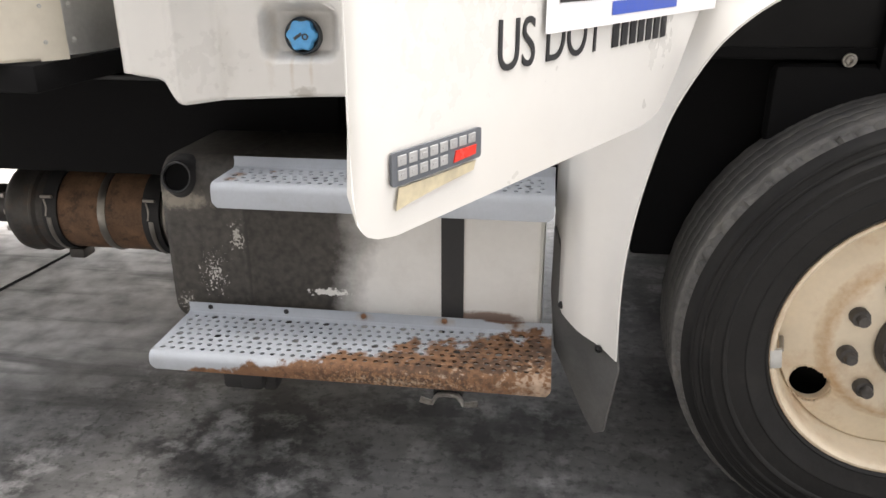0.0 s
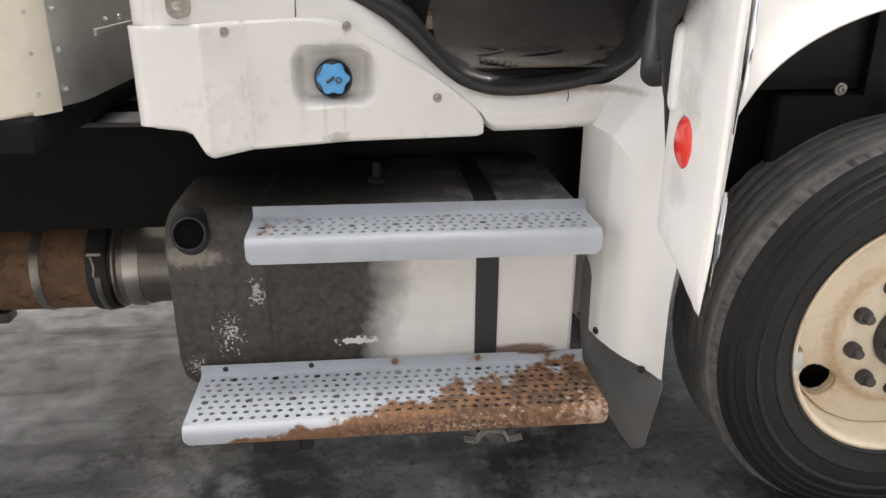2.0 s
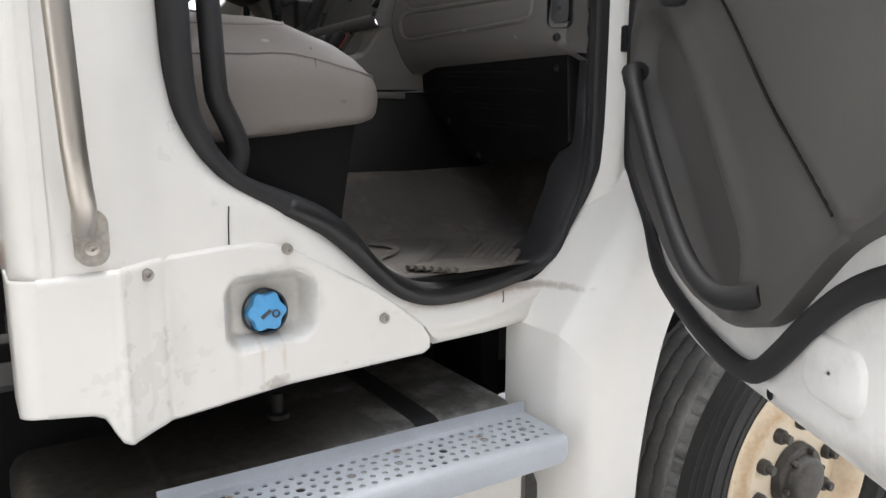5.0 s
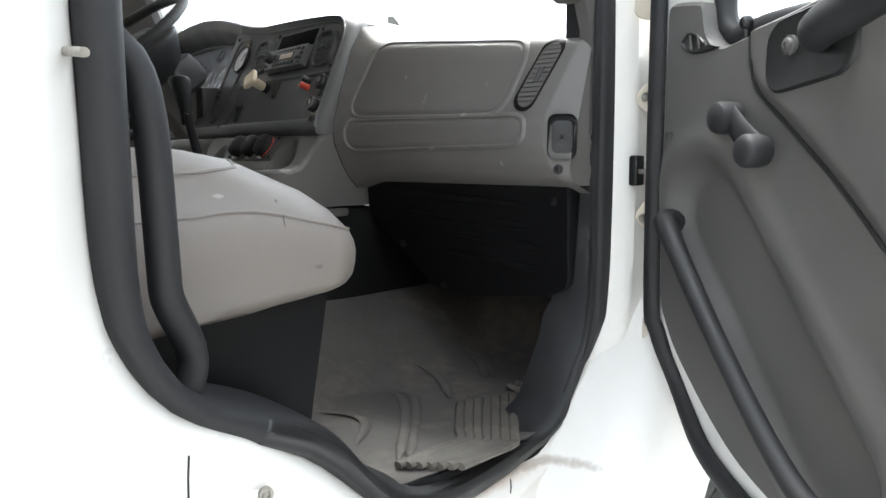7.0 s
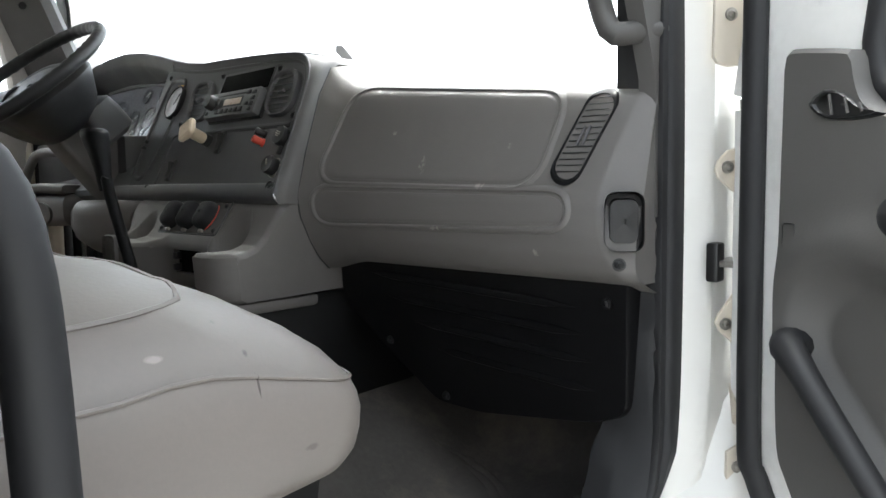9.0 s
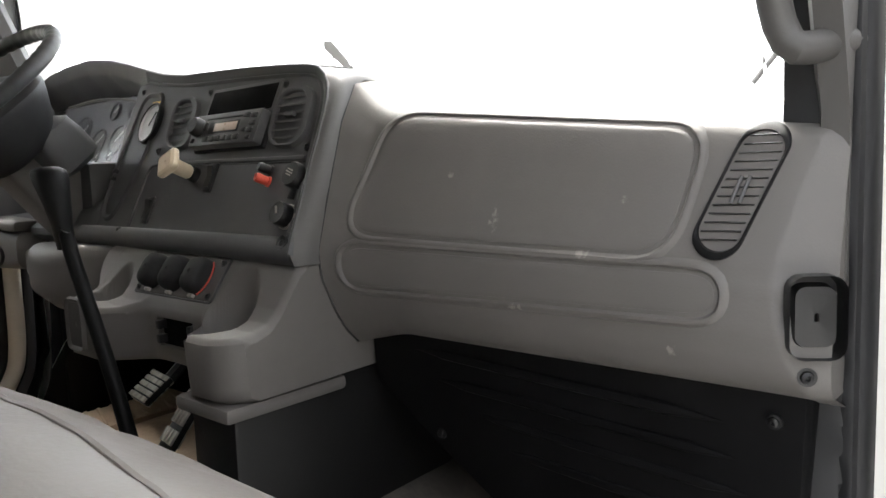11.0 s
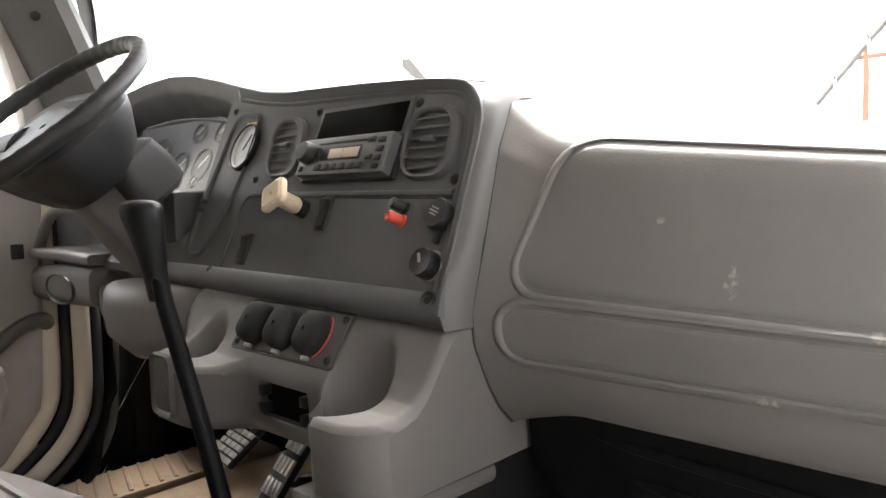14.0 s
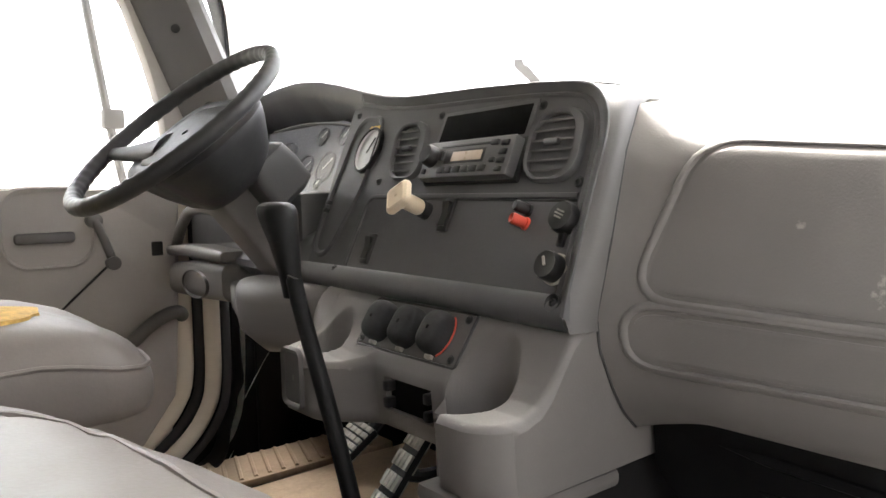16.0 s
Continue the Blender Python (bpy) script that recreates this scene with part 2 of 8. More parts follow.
M_MAT = material("dirty_rubber_floor", (0.095, 0.086, 0.078), 0.75, var=0.3, scale=7, fine=90, bump=0.3, stain=(0.24, 0.20, 0.16), stain_amount=0.8, stain_scale=5)
M_MATRIB = material("worn_dusty_rib_rubber", (0.10, 0.09, 0.078), 0.7, var=0.35, scale=14, fine=90, stain=(0.24, 0.2, 0.16), stain_amount=0.8, stain_scale=8)
M_TAN = material("dusty_tan_floor", (0.55, 0.42, 0.30), 0.85, var=0.15, scale=6, stain=(0.2, 0.15, 0.11), stain_amount=0.6, stain_scale=5)
# near-black that paints in the shade inside openings
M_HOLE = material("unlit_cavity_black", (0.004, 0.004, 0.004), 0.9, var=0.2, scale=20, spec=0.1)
M_IVORY = material("ivory_knob", (0.72, 0.60, 0.44), 0.4, var=0.06, scale=40)
M_REDKNOB = material("red_knob", (0.62, 0.07, 0.04), 0.4, var=0.08, scale=40)
M_SILVER = material("silver_radio_face", (0.105, 0.105, 0.105), 0.4, metal=0.3, var=0.08, scale=60)
M_LCD = material("amber_lcd", (0.45, 0.36, 0.28), 0.3, var=0.05, scale=60)
M_GAUGE = material("pale_gauge_face", (0.20, 0.21, 0.235), 0.4, var=0.15, scale=25)
M_LCDGREY = material("grey_dial_face", (0.14, 0.145, 0.16), 0.4, var=0.2, scale=40)
# M_TRIM's plastic made paler, so the glare on it sits in the colour
M_DDOOR = material("brightened_grey_trim", (0.27, 0.25, 0.235), 0.55, var=0.07, scale=6, fine=350, bump=0.12, stain=(0.2, 0.185, 0.17), stain_amount=0.4, stain_scale=5)
M_HEAD = material("grey_headliner", (0.60, 0.58, 0.55), 0.9, var=0.06, scale=8, fine=300)
M_PAPER = material("white_paper", (0.82, 0.82, 0.83), 0.6, var=0.03, scale=10)
M_INK = material("black_lettering", (0.02, 0.02, 0.022), 0.5, var=0.2, scale=30)
M_BLUEINK = material("blue_print", (0.05, 0.10, 0.45), 0.5, var=0.1, scale=30)
M_BADGE = material("slate_badge", (0.11, 0.12, 0.135), 0.4, var=0.1, scale=30)
M_BADGELT = material("badge_letter_grey", (0.46, 0.46, 0.46), 0.35, metal=0.4, var=0.1, scale=40)
M_GLUE = material("yellowed_glue_patch", (0.55, 0.48, 0.33), 0.6, var=0.2, scale=30)
M_TREADPL = material("pedal_steel", (0.55, 0.52, 0.47), 0.45, metal=0.6, var=0.2, scale=40)
M_SKYBLOCK = material("sky_blocker_grey", (0.17, 0.165, 0.155), 0.85, var=0.15, scale=1.2, fine=40, bump=0.2, stain=(0.10, 0.095, 0.09), stain_amount=0.5, stain_scale=1.0)
M_ORANGE = material("orange_timber", (0.15, 0.075, 0.04), 0.6, var=0.15, scale=5)
M_CLAD = material("pale_metal_cladding", (0.62, 0.64, 0.64), 0.5, var=0.08, scale=2)
M_EXH = material("sooty_exhaust_steel", (0.085, 0.08, 0.075), 0.5, metal=0.6, var=0.35, scale=12, stain=(0.2, 0.12, 0.07), stain_amount=0.6, stain_scale=10)
M_EXHSTEEL = material("dull_stainless_drum", (0.30, 0.28, 0.25), 0.36, metal=0.9, var=0.2, scale=9, fine=70, stain=(0.10, 0.09, 0.08), stain_amount=0.6, stain_scale=5)
M_EXHRUST = material("rust_scratched_shield", (0.21, 0.12, 0.07), 0.7, metal=0.2, var=0.45, scale=16, fine=130, bump=0.3, stain=(0.03, 0.026, 0.024), stain_amount=0.95, stain_scale=24)
M_FOAM = material("yellow_foam", (0.62, 0.40, 0.12), 0.9, var=0.25, scale=60, bump=0.6)

masked(M_STEPRUST, -2.47, -2.43, (0.42, -1.0, -2.5), (0.26, 0.135, 0.065), edge=0.7, scale=24, amount=0.65, rough=0.9)
masked(M_STEPRUST, -2.38, -2.36, (0.42, -1.0, -2.5), (0.38, 0.30, 0.23), edge=0.9, scale=60, amount=0.6, rough=0.8)
# ground: concrete, wet and dark round the truck; pale patches are salt dust plus light put into the colour
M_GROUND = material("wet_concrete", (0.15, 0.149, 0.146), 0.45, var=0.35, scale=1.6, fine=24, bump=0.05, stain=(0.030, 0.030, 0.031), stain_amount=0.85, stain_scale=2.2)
masked(M_GROUND, -0.03, 0.07, (0, 0, 0), (0.022, 0.022, 0.023), edge=1.0, scale=2.1, amount=0.8, rough=0.3, mottle=5)
masked(M_GROUND, 0.05, 0.15, (0, 0, 0), (0.26, 0.258, 0.255), edge=1.0, scale=5.0, amount=0.6, rough=0.7, mottle=5)
masked(M_GROUND, 0.02, 0.14, (0, 0, 0), (0.28, 0.278, 0.275), edge=1.0, scale=13, amount=0.5, rough=0.6, mottle=5)
masked(M_GROUND, 0.03, 0.12, (0, 0, 0), (0.018, 0.018, 0.019), edge=1.0, scale=36, amount=0.5, rough=0.4, mottle=5)
# salt-dusted patch, lifted for the light missing under the cargo box
masked(M_GROUND, 1.55, 2.0, (-0.75, 0.35, 0), (0.58, 0.575, 0.57), edge=0.9, scale=2.4, amount=0.92, rough=0.75, mottle=9)
# mostly unseen ground on the passenger's side, paler to bounce light onto the cab
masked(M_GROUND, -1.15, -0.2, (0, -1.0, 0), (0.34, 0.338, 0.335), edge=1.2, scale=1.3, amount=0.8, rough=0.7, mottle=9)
streaks(M_GROUND, (0.035, 0.035, 0.036), 0.55)


def glass_material(name, tint, rough=0.0):
    m = bpy.data.materials.new(name)
    m.use_nodes = True
    b = m.node_tree.nodes["Principled BSDF"]
    b.inputs["Base Color"].default_value = (*tint, 1)
    b.inputs["Transmission Weight"].default_value, b.inputs["Roughness"].default_value, b.inputs["IOR"].default_value = 1, rough, 1.12
    return m


def spot(m, centre, size, color, amount, scale=30.0, rag=0.5, soft=0.6, thin=0.0):
    """A worn or dirty spot of its own shape: an ellipsoid about centre with a ragged edge."""
    n, l = m.node_tree.nodes, m.node_tree.links
    b = n["Principled BSDF"]
    tc = n.new("ShaderNodeTexCoord")
    sub = n.new("ShaderNodeVectorMath")
    sub.operation, sub.inputs[1].default_value = "SUBTRACT", centre
    div = n.new("ShaderNodeVectorMath")
    div.operation, div.inputs[1].default_value = "DIVIDE", size
    ln = n.new("ShaderNodeVectorMath")
    ln.operation = "LENGTH"
    l.new(tc.outputs["Object"], sub.inputs[0])
    l.new(sub.outputs[0], div.inputs[0])
    l.new(div.outputs[0], ln.inputs[0])
    nz = n.new("ShaderNodeTexNoise")
    nz.inputs["Scale"].default_value, nz.inputs["Detail"].default_value, nz.inputs["Roughness"].default_value = scale, 8, 0.65
    l.new(tc.outputs["Object"], nz.inputs["Vector"])
    mad = n.new("ShaderNodeMath")
    mad.operation, mad.inputs[1].default_value = "MULTIPLY_ADD", rag * 2
    l.new(nz.outputs["Fac"], mad.inputs[0])
    l.new(ln.outputs["Value"], mad.inputs[2])
    mr = n.new("ShaderNodeMapRange")
    mr.inputs["From Min"].default_value, mr.inputs["From Max"].default_value = 1 + rag - soft - thin, 1 + rag - thin
    mr.inputs["To Min"].default_value, mr.inputs["To Max"].default_value = amount, 0
    l.new(mad.outputs[0], mr.inputs["Value"])
    mx = n.new("ShaderNodeMix")
    mx.data_type = "RGBA"
    mx.inputs[7].default_value = (*color, 1)
    l.new(mr.outputs[0], mx.inputs["Factor"])
    l.new(b.inputs["Base Color"].links[0].from_socket, mx.inputs[6])
    l.new(mx.outputs[2], b.inputs["Base Color"])


# dirt in and round the filler pocket, brown water line along the sill, drips on the corner panel
spot(M_WHITE, (-0.534, 1.60, 1.09), (0.098, 0.3, 0.076), (0.15, 0.14, 0.125), 0.8, 35, 0.25, 0.85)
spot(M_WHITE, (-0.60, 1.57, 1.06), (0.012, 0.3, 0.10), (0.45, 0.36, 0.24), 0.35, 40, 0.7, 0.9)
spot(M_WHITE, (-0.53, 1.57, 0.955), (0.03, 0.3, 0.016), (0.30, 0.27, 0.22), 0.6, 60, 0.9, 0.5)
spot(M_WHITE, (-0.555, 1.57, 1.01), (0.006, 0.3, 0.05), (0.50, 0.40, 0.28), 0.4, 40, 0.7, 0.9)
spot(M_WHITE, (-0.515, 1.57, 1.005), (0.005, 0.3, 0.045), (0.50, 0.40, 0.28), 0.35, 40, 0.7, 0.9)
spot(M_WHITE, (-0.69, 1.57, 1.04), (0.03, 0.3, 0.12), (0.50, 0.48, 0.43), 0.3, 20, 1.0, 0.9)
spot(M_WHITE, (-0.10, 1.66, 1.040), (0.20, 0.3, 0.014), (0.42, 0.27, 0.17), 0.6, 45, 0.6, 0.8)
spot(M_WHITE, (0.05, 1.66, 1.045), (0.10, 0.3, 0.010), (0.25, 0.2, 0.15), 0.6, 60, 0.6, 0.6)
# peeled white flakes and soot on the tank
spot(M_TANK, (-0.505, 1.61, 0.468), (0.075, 0.2, 0.016), (0.72, 0.71, 0.68), 0.95, 80, 1.5, 0.12, 0.42)
spot(M_TANK, (-0.80, 1.61, 0.50), (0.07, 0.2, 0.10), (0.62, 0.60, 0.56), 0.8, 150, 2.0, 0.12, 0.88)
spot(M_TANK, (-0.73, 1.61, 0.60), (0.035, 0.2, 0.07), (0.55, 0.53, 0.48), 0.7, 110, 1.8, 0.12, 0.72)
spot(M_TANK, (-0.87, 1.61, 0.69), (0.09, 0.2, 0.03), (0.35, 0.31, 0.25), 0.6, 60, 1.0, 0.6)
spot(M_TANK, (-0.44, 1.61, 0.62), (0.10, 0.2, 0.05), (0.12, 0.11, 0.10), 0.4, 25, 0.8, 0.8)
spot(M_TANK, (-0.12, 1.61, 0.425), (0.10, 0.2, 0.02), (0.14, 0.07, 0.04), 0.85, 40, 0.5, 0.4)
# scuffs on the dash
for sy, sz, sw, sh in ((1.90, 1.665, 0.018, 0.010), (2.02, 1.70, 0.010, 0.022), (1.86, 1.72, 0.008, 0.014), (2.10, 1.755, 0.012, 0.008), (1.98, 1.60, 0.02, 0.006), (1.80, 1.57, 0.01, 0.012)):
    spot(M_DASH, (0.11, sy, sz), (0.08, sw, sh), (0.36, 0.34, 0.31), 0.5, 120, 1.4, 0.4, 0.5)
# nicks, a short tear and rubbed places in the seat vinyl
for at, sz_, col in (((-0.404, 1.794, 1.54), (0.007, 0.004, 0.012), (0.03, 0.027, 0.025)), ((-0.386, 1.759, 1.521), (0.004, 0.012, 0.005), (0.035, 0.03, 0.027)),
                     ((-0.471, 1.765, 1.531), (0.010, 0.005, 0.004), (0.34, 0.30, 0.27)), ((-0.385, 1.744, 1.495), (0.0014, 0.02, 0.013), (0.05, 0.04, 0.035)),
                     ((-0.334, 1.743, 1.425), (0.010, 0.02, 0.004), (0.12, 0.10, 0.09)), ((-0.50, 1.86, 1.56), (0.012, 0.004, 0.012), (0.04, 0.035, 0.03))):
    spot(M_SEAT, at, sz_, col, 0.85, 60, 0.8, 0.4, 0.0)
spot(M_TANK, (-0.88, 1.61, 0.42), (0.05, 0.2, 0.06), (0.55, 0.53, 0.49), 0.8, 160, 2.0, 0.12, 0.92)
spot(M_TANK, (-0.705, 1.61, 0.56), (0.006, 0.2, 0.25), (0.02, 0.018, 0.016), 0.7, 30, 0.3, 0.6)
# rust round the step's holes and rivets
for sx, sy, sr in ((-0.695, 1.53, 0.020), (-0.690, 1.57, 0.022), (-0.62, 1.60, 0.010), (-0.30, 1.61, 0.012), (-0.13, 1.58, 0.010)):
    spot(M_STEP, (sx, sy, 0.772), (sr, sr, 0.02), (0.20, 0.10, 0.04), 0.85, 90, 0.6, 0.8)
for sx, sr in ((-0.421, 0.030), (-0.221, 0.034), (-0.05, 0.034)):
    spot(M_STEPRUST, (sx, 1.60, 0.412), (sr, 0.03, 0.012), (0.36, 0.27, 0.17), 0.6, 60, 0.7, 0.9)
    spot(M_STEPRUST, (sx, 1.60, 0.413), (0.011, 0.03, 0.011), (0.13, 0.06, 0.025), 0.9, 80, 0.5, 0.7)
spot(M_STEPRUST, (-0.075, 1.60, 0.424), (0.06, 0.03, 0.010), (0.15, 0.075, 0.045), 0.95, 50, 0.4, 0.3)
# rust eating up from the front lip
spot(M_STEPRUST, (-0.36, 1.388, 0.362), (0.36, 0.05, 0.028), (0.19, 0.098, 0.052), 0.9, 45, 0.45, 0.12)
for col_, sc_, th_ in (((0.085, 0.045, 0.028), 55, 0.45), ((0.33, 0.19, 0.10), 90, 0.6), ((0.05, 0.035, 0.028), 150, 0.65), ((0.42, 0.31, 0.22), 130, 0.85)):
    spot(M_STEPRUST, (-0.30, 1.388, 0.366), (0.42, 0.05, 0.05), col_, 0.8, sc_, 1.5, 0.35, th_)


M_GLASS = glass_material("clear_glass", (0.97, 0.98, 0.97))
M_LENS = glass_material("gauge_lens_plastic", (0.9, 0.9, 0.92), 0.12)


# ---- mesh helpers ----
def thing(name, label, category, group="", kind=""):
    return tagged(new(name), label, category, group, kind)


def part(name, bm, mat, parent, label="", smooth=True, solid=0.0, bevel=0.0):
    bmesh.ops.recalc_face_normals(bm, faces=bm.faces[:])
    me = bpy.data.meshes.new(name)
    bm.to_mesh(me)
    bm.free()
    me.materials.append(mat)
    ob = new(name, me)
    if smooth:
        me.shade_smooth()
        me.set_sharp_from_angle(angle=radians(38))
    if parent is not None:
        ob.parent = parent
    if label:
        tagged(ob, label)
    if solid:
        s = ob.modifiers.new("thickness", "SOLIDIFY")
        s.thickness, s.offset = solid, -1
        if smooth:
            w = ob.modifiers.new("normals", "WEIGHTED_NORMAL")
            w.keep_sharp = True
    if bevel:
        v = ob.modifiers.new("edge", "BEVEL")
        v.width, v.segments, v.limit_method, v.angle_limit = bevel, 2, "ANGLE", radians(40)
    return ob


def box(bm, lo, hi, r=0.0, m=None, seg=2):
    c = [(a + b) / 2 for a, b in zip(lo, hi)]
    d = [abs(b - a) for a, b in zip(lo, hi)]
    vs = bmesh.ops.create_cube(bm, size=1, matrix=Matrix.Translation(c) @ Matrix.Diagonal((*d, 1)))["verts"]
    if r:
        es = list({e for v in vs for e in v.link_edges})
        got = bmesh.ops.bevel(bm, geom=es, offset=r, segments=seg, profile=0.5, affect="EDGES")
        vs = list({v for f in got["faces"] for v in f.verts} | {v for v in vs if v.is_valid})
    if m is not None:
        bmesh.ops.transform(bm, matrix=m, verts=vs)
    return bm


def bm_box(lo, hi, r=0.0, m=None, seg=2):
    return box(bmesh.new(), lo, hi, r, m, seg)


def rings(bm, rows, closed=True, cap=False):
    """Join rows of points, of equal length, by quads."""
    vr = [[bm.verts.new(p) for p in r] for r in rows]
    n = len(vr[0])
    for a, b in zip(vr, vr[1:]):
        for i in range(n if closed else n - 1):
            j = (i + 1) % n
            try:
                bm.faces.new((a[i], a[j], b[j], b[i]))
            except ValueError:
                pass
    if cap:
        bm.faces.new(vr[0])
        bm.faces.new(vr[-1][::-1])
    return bm


def smooth_path(pts, step=0.02):
    """A Catmull-Rom line through the points."""
    p = [Vector(q) for q in pts]
    p = [2 * p[0] - p[1]] + p + [2 * p[-1] - p[-2]]
    out = []
    for i in range(1, len(p) - 2):
        n = max(2, int((p[i + 1] - p[i]).length / step))
        for k in range(n):
            t = k / n
            a, b, c, d = p[i - 1], p[i], p[i + 1], p[i + 2]
            out.append(0.5 * ((2 * b) + (c - a) * t + (2 * a - 5 * b + 4 * c - d) * t * t + (3 * b - a - 3 * c + d) * t ** 3))
    out.append(p[-2])
    return out


def tube(bm, pts, r, n=12, closed=False, flat=1.0, up=None, cap=True):
    """A round bar of radius r (a number, or a function of 0..1) along the points; flat squashes it along up."""
    pts = [Vector(q) for q in pts]
    rows = []
    ref = Vector(up) if up else None
    last = None
    for i, q in enumerate(pts):
        a = pts[i - 1] if (i or closed) else q
        b = pts[(i + 1) % len(pts)] if (i < len(pts) - 1 or closed) else q
        d = (b - a).normalized()
        if ref is not None:
            s = d.cross(ref).normalized()
            u = s.cross(d).normalized()
        else:
            if last is None:
                last = Vector((0, 0, 1)) if abs(d.z) < 0.9 else Vector((1, 0, 0))
            s = d.cross(last).normalized()
            u = s.cross(d).normalized()
            last = u
        rr = r(i / max(1, len(pts) - 1)) if callable(r) else r
        rows.append([q + s * (rr * math.cos(k * math.tau / n)) + u * (rr * flat * math.sin(k * math.tau / n)) for k in range(n)])
    if closed:
        rows.append(rows[0])
    rings(bm, rows, True, cap and not closed)
    if closed:
        bmesh.ops.remove_doubles(bm, verts=bm.verts[:], dist=1e-6)
    return bm


def lathe(bm, profile, n=48, m=None, closed=False):
    """Turn (radius, height) points about z, then place by m."""
    rows = [[Vector((r * math.cos(k * math.tau / n), r * math.sin(k * math.tau / n), h)) for k in range(n)] for r, h in profile]
    if closed:
        rows.append(rows[0])
    if m is not None:
        rows = [[m @ v for v in r] for r in rows]
    before = set(bm.verts)
    rings(bm, rows)
    bmesh.ops.remove_doubles(bm, verts=[v for v in bm.verts if v not in before], dist=1e-6)
    return bm


def sheet(bm, f, us, vs):
    """A surface of points f(u, v) over the two lists."""
    return rings(bm, [[f(u, v) for v in vs] for u in us], closed=False)


def span(a, b, n):
    return [a + (b - a) * i / (n - 1) for i in range(n)]


def lerp(x, xs, ys):
    return float(np.interp(x, xs, ys))


def prism(bm, poly, depth, m=None):
    """Pull a flat outline (x, y) up by depth in z, then place by m."""
    lo = [bm.verts.new((x, y, 0)) for x, y in poly]
    hi = [bm.verts.new((x, y, depth)) for x, y in poly]
    bm.faces.new(lo[::-1])
    bm.faces.new(hi)
    n = len(poly)
    for i in range(n):
        bm.faces.new((lo[i], lo[(i + 1) % n], hi[(i + 1) % n], hi[i]))
    if m is not None:
        bmesh.ops.transform(bm, matrix=m, verts=lo + hi)
    return bm


def frame_m(o, ex, ey):
    """The placing whose x and y run along ex and ey from o."""
    ex = Vector(ex).normalized()
    ey = Vector(ey)
    ey = (ey - ex * ey.dot(ex)).normalized()
    ez = ex.cross(ey)
    return Matrix(((ex.x, ey.x, ez.x, o[0]), (ex.y, ey.y, ez.y, o[1]), (ex.z, ey.z, ez.z, o[2]), (0, 0, 0, 1)))


def rounded(w, h, r, n=5):
    """The outline of a rounded rectangle about the origin."""
    out = []
    for cx, cy, a0 in ((w / 2 - r, h / 2 - r, 0), (-w / 2 + r, h / 2 - r, 90), (-w / 2 + r, -h / 2 + r, 180), (w / 2 - r, -h / 2 + r, 270)):
        for k in range(n + 1):
            a = radians(a0 + 90 * k / n)
            out.append((cx + r * math.cos(a), cy + r * math.sin(a)))
    return out


def screw(name, at, out, r, parent, mat=None):
    """A domed screw head with a washer, standing along out."""
    z = Vector(out).normalized()
    m = Matrix.Translation(at) @ z.to_track_quat("Z", "Y").to_matrix().to_4x4()
    bm = bmesh.new()
    lathe(bm, [(0.0005, r * 0.35), (r * 0.25, r * 0.3), (r * 0.3, r * 0.62), (r * 0.62, r * 0.5), (r * 0.72, r * 0.2), (r, r * 0.16), (r, -0.004)], 16, m)
    return part(name, bm, mat or M_SCREW, parent)

# ---- ground and surroundings ----
def build_ground():
    bm = bmesh.new()
    xs = [-150, -60, -25] + span(-8, 8, 65) + [25, 60, 150]
    ys = [-150, -60, -25] + span(-5, 11, 65) + [25, 60, 150]
    sheet(bm, lambda x, y: (x, y, 0.006 * noise.noise((x * 0.8, y * 0.8, 0)) if abs(x) < 9 and abs(y) < 12 else 0), xs, ys)
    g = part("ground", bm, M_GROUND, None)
    tagged(g, "dark wet concrete yard with pale patches of salt dust and painted-in light", "ground", kind="structure")
    bm = bmesh.new()
    tube(bm, smooth_path([(-2.5, -4.8, 0.004), (-2.12, 2.45, 0.004), (-2.08, 2.9, 0.004), (-1.7, 10.5, 0.004)], 0.2), 0.012, 6, flat=0.15, up=(0, 0, 1))
    j = part("expansion_joint", bm, M_DARK, g)


build_ground()


def build_sky_blocker():
    """An unseen plain wall, added to block low sky light on the passenger's side."""
    w = part("sky_blocker", bm_box((-14.0, -3.3, 0.0), (9.0, -3.0, 4.6), 0.02), M_SKYBLOCK, None)
    tagged(w, "plain grey wall, unseen, added to block low sky light", "wall", kind="structure")


build_sky_blocker()

# ---- the shape of the cab's flank ----
XS = [-1.2, -0.79, -0.772, -0.735, -0.708, -0.505, -0.32, -0.03, 0.06, 0.16, 0.21, 0.248, 0.33, 0.6]
YS = [1.508, 1.510, 1.516, 1.546, 1.565, 1.610, 1.621, 1.643, 1.655, 1.646, 1.636, 1.612, 1.602, 1.60]
CENTRE = 2.67


def flank(x):
    return lerp(x, XS, YS)


OPENING = [(0.19, 2.30), (0.207, 1.90), (0.21, 1.50), (0.206, 1.33), (0.186, 1.21), (0.142, 1.14), (0.085, 1.088), (0.03, 1.070), (-0.06, 1.053),
           (-0.14, 1.045), (-0.214, 1.053), (-0.305, 1.096), (-0.404, 1.185), (-0.503, 1.264), (-0.60, 1.312), (-0.652, 1.372), (-0.679, 1.45),
           (-0.688, 1.60), (-0.69, 2.0), (-0.66, 2.22), (-0.56, 2.32), (0.05, 2.36)]
OUTER = [(0.335, 2.46), (0.335, 1.30), (0.245, 1.195), (0.15, 1.06), (0.085, 0.958), (-0.06, 0.953), (-0.20, 0.952), (-0.218, 0.985), (-0.33, 1.06), (-0.50, 1.15), (-0.86, 1.16), (-0.872, 1.16), (-0.872, 2.46)]


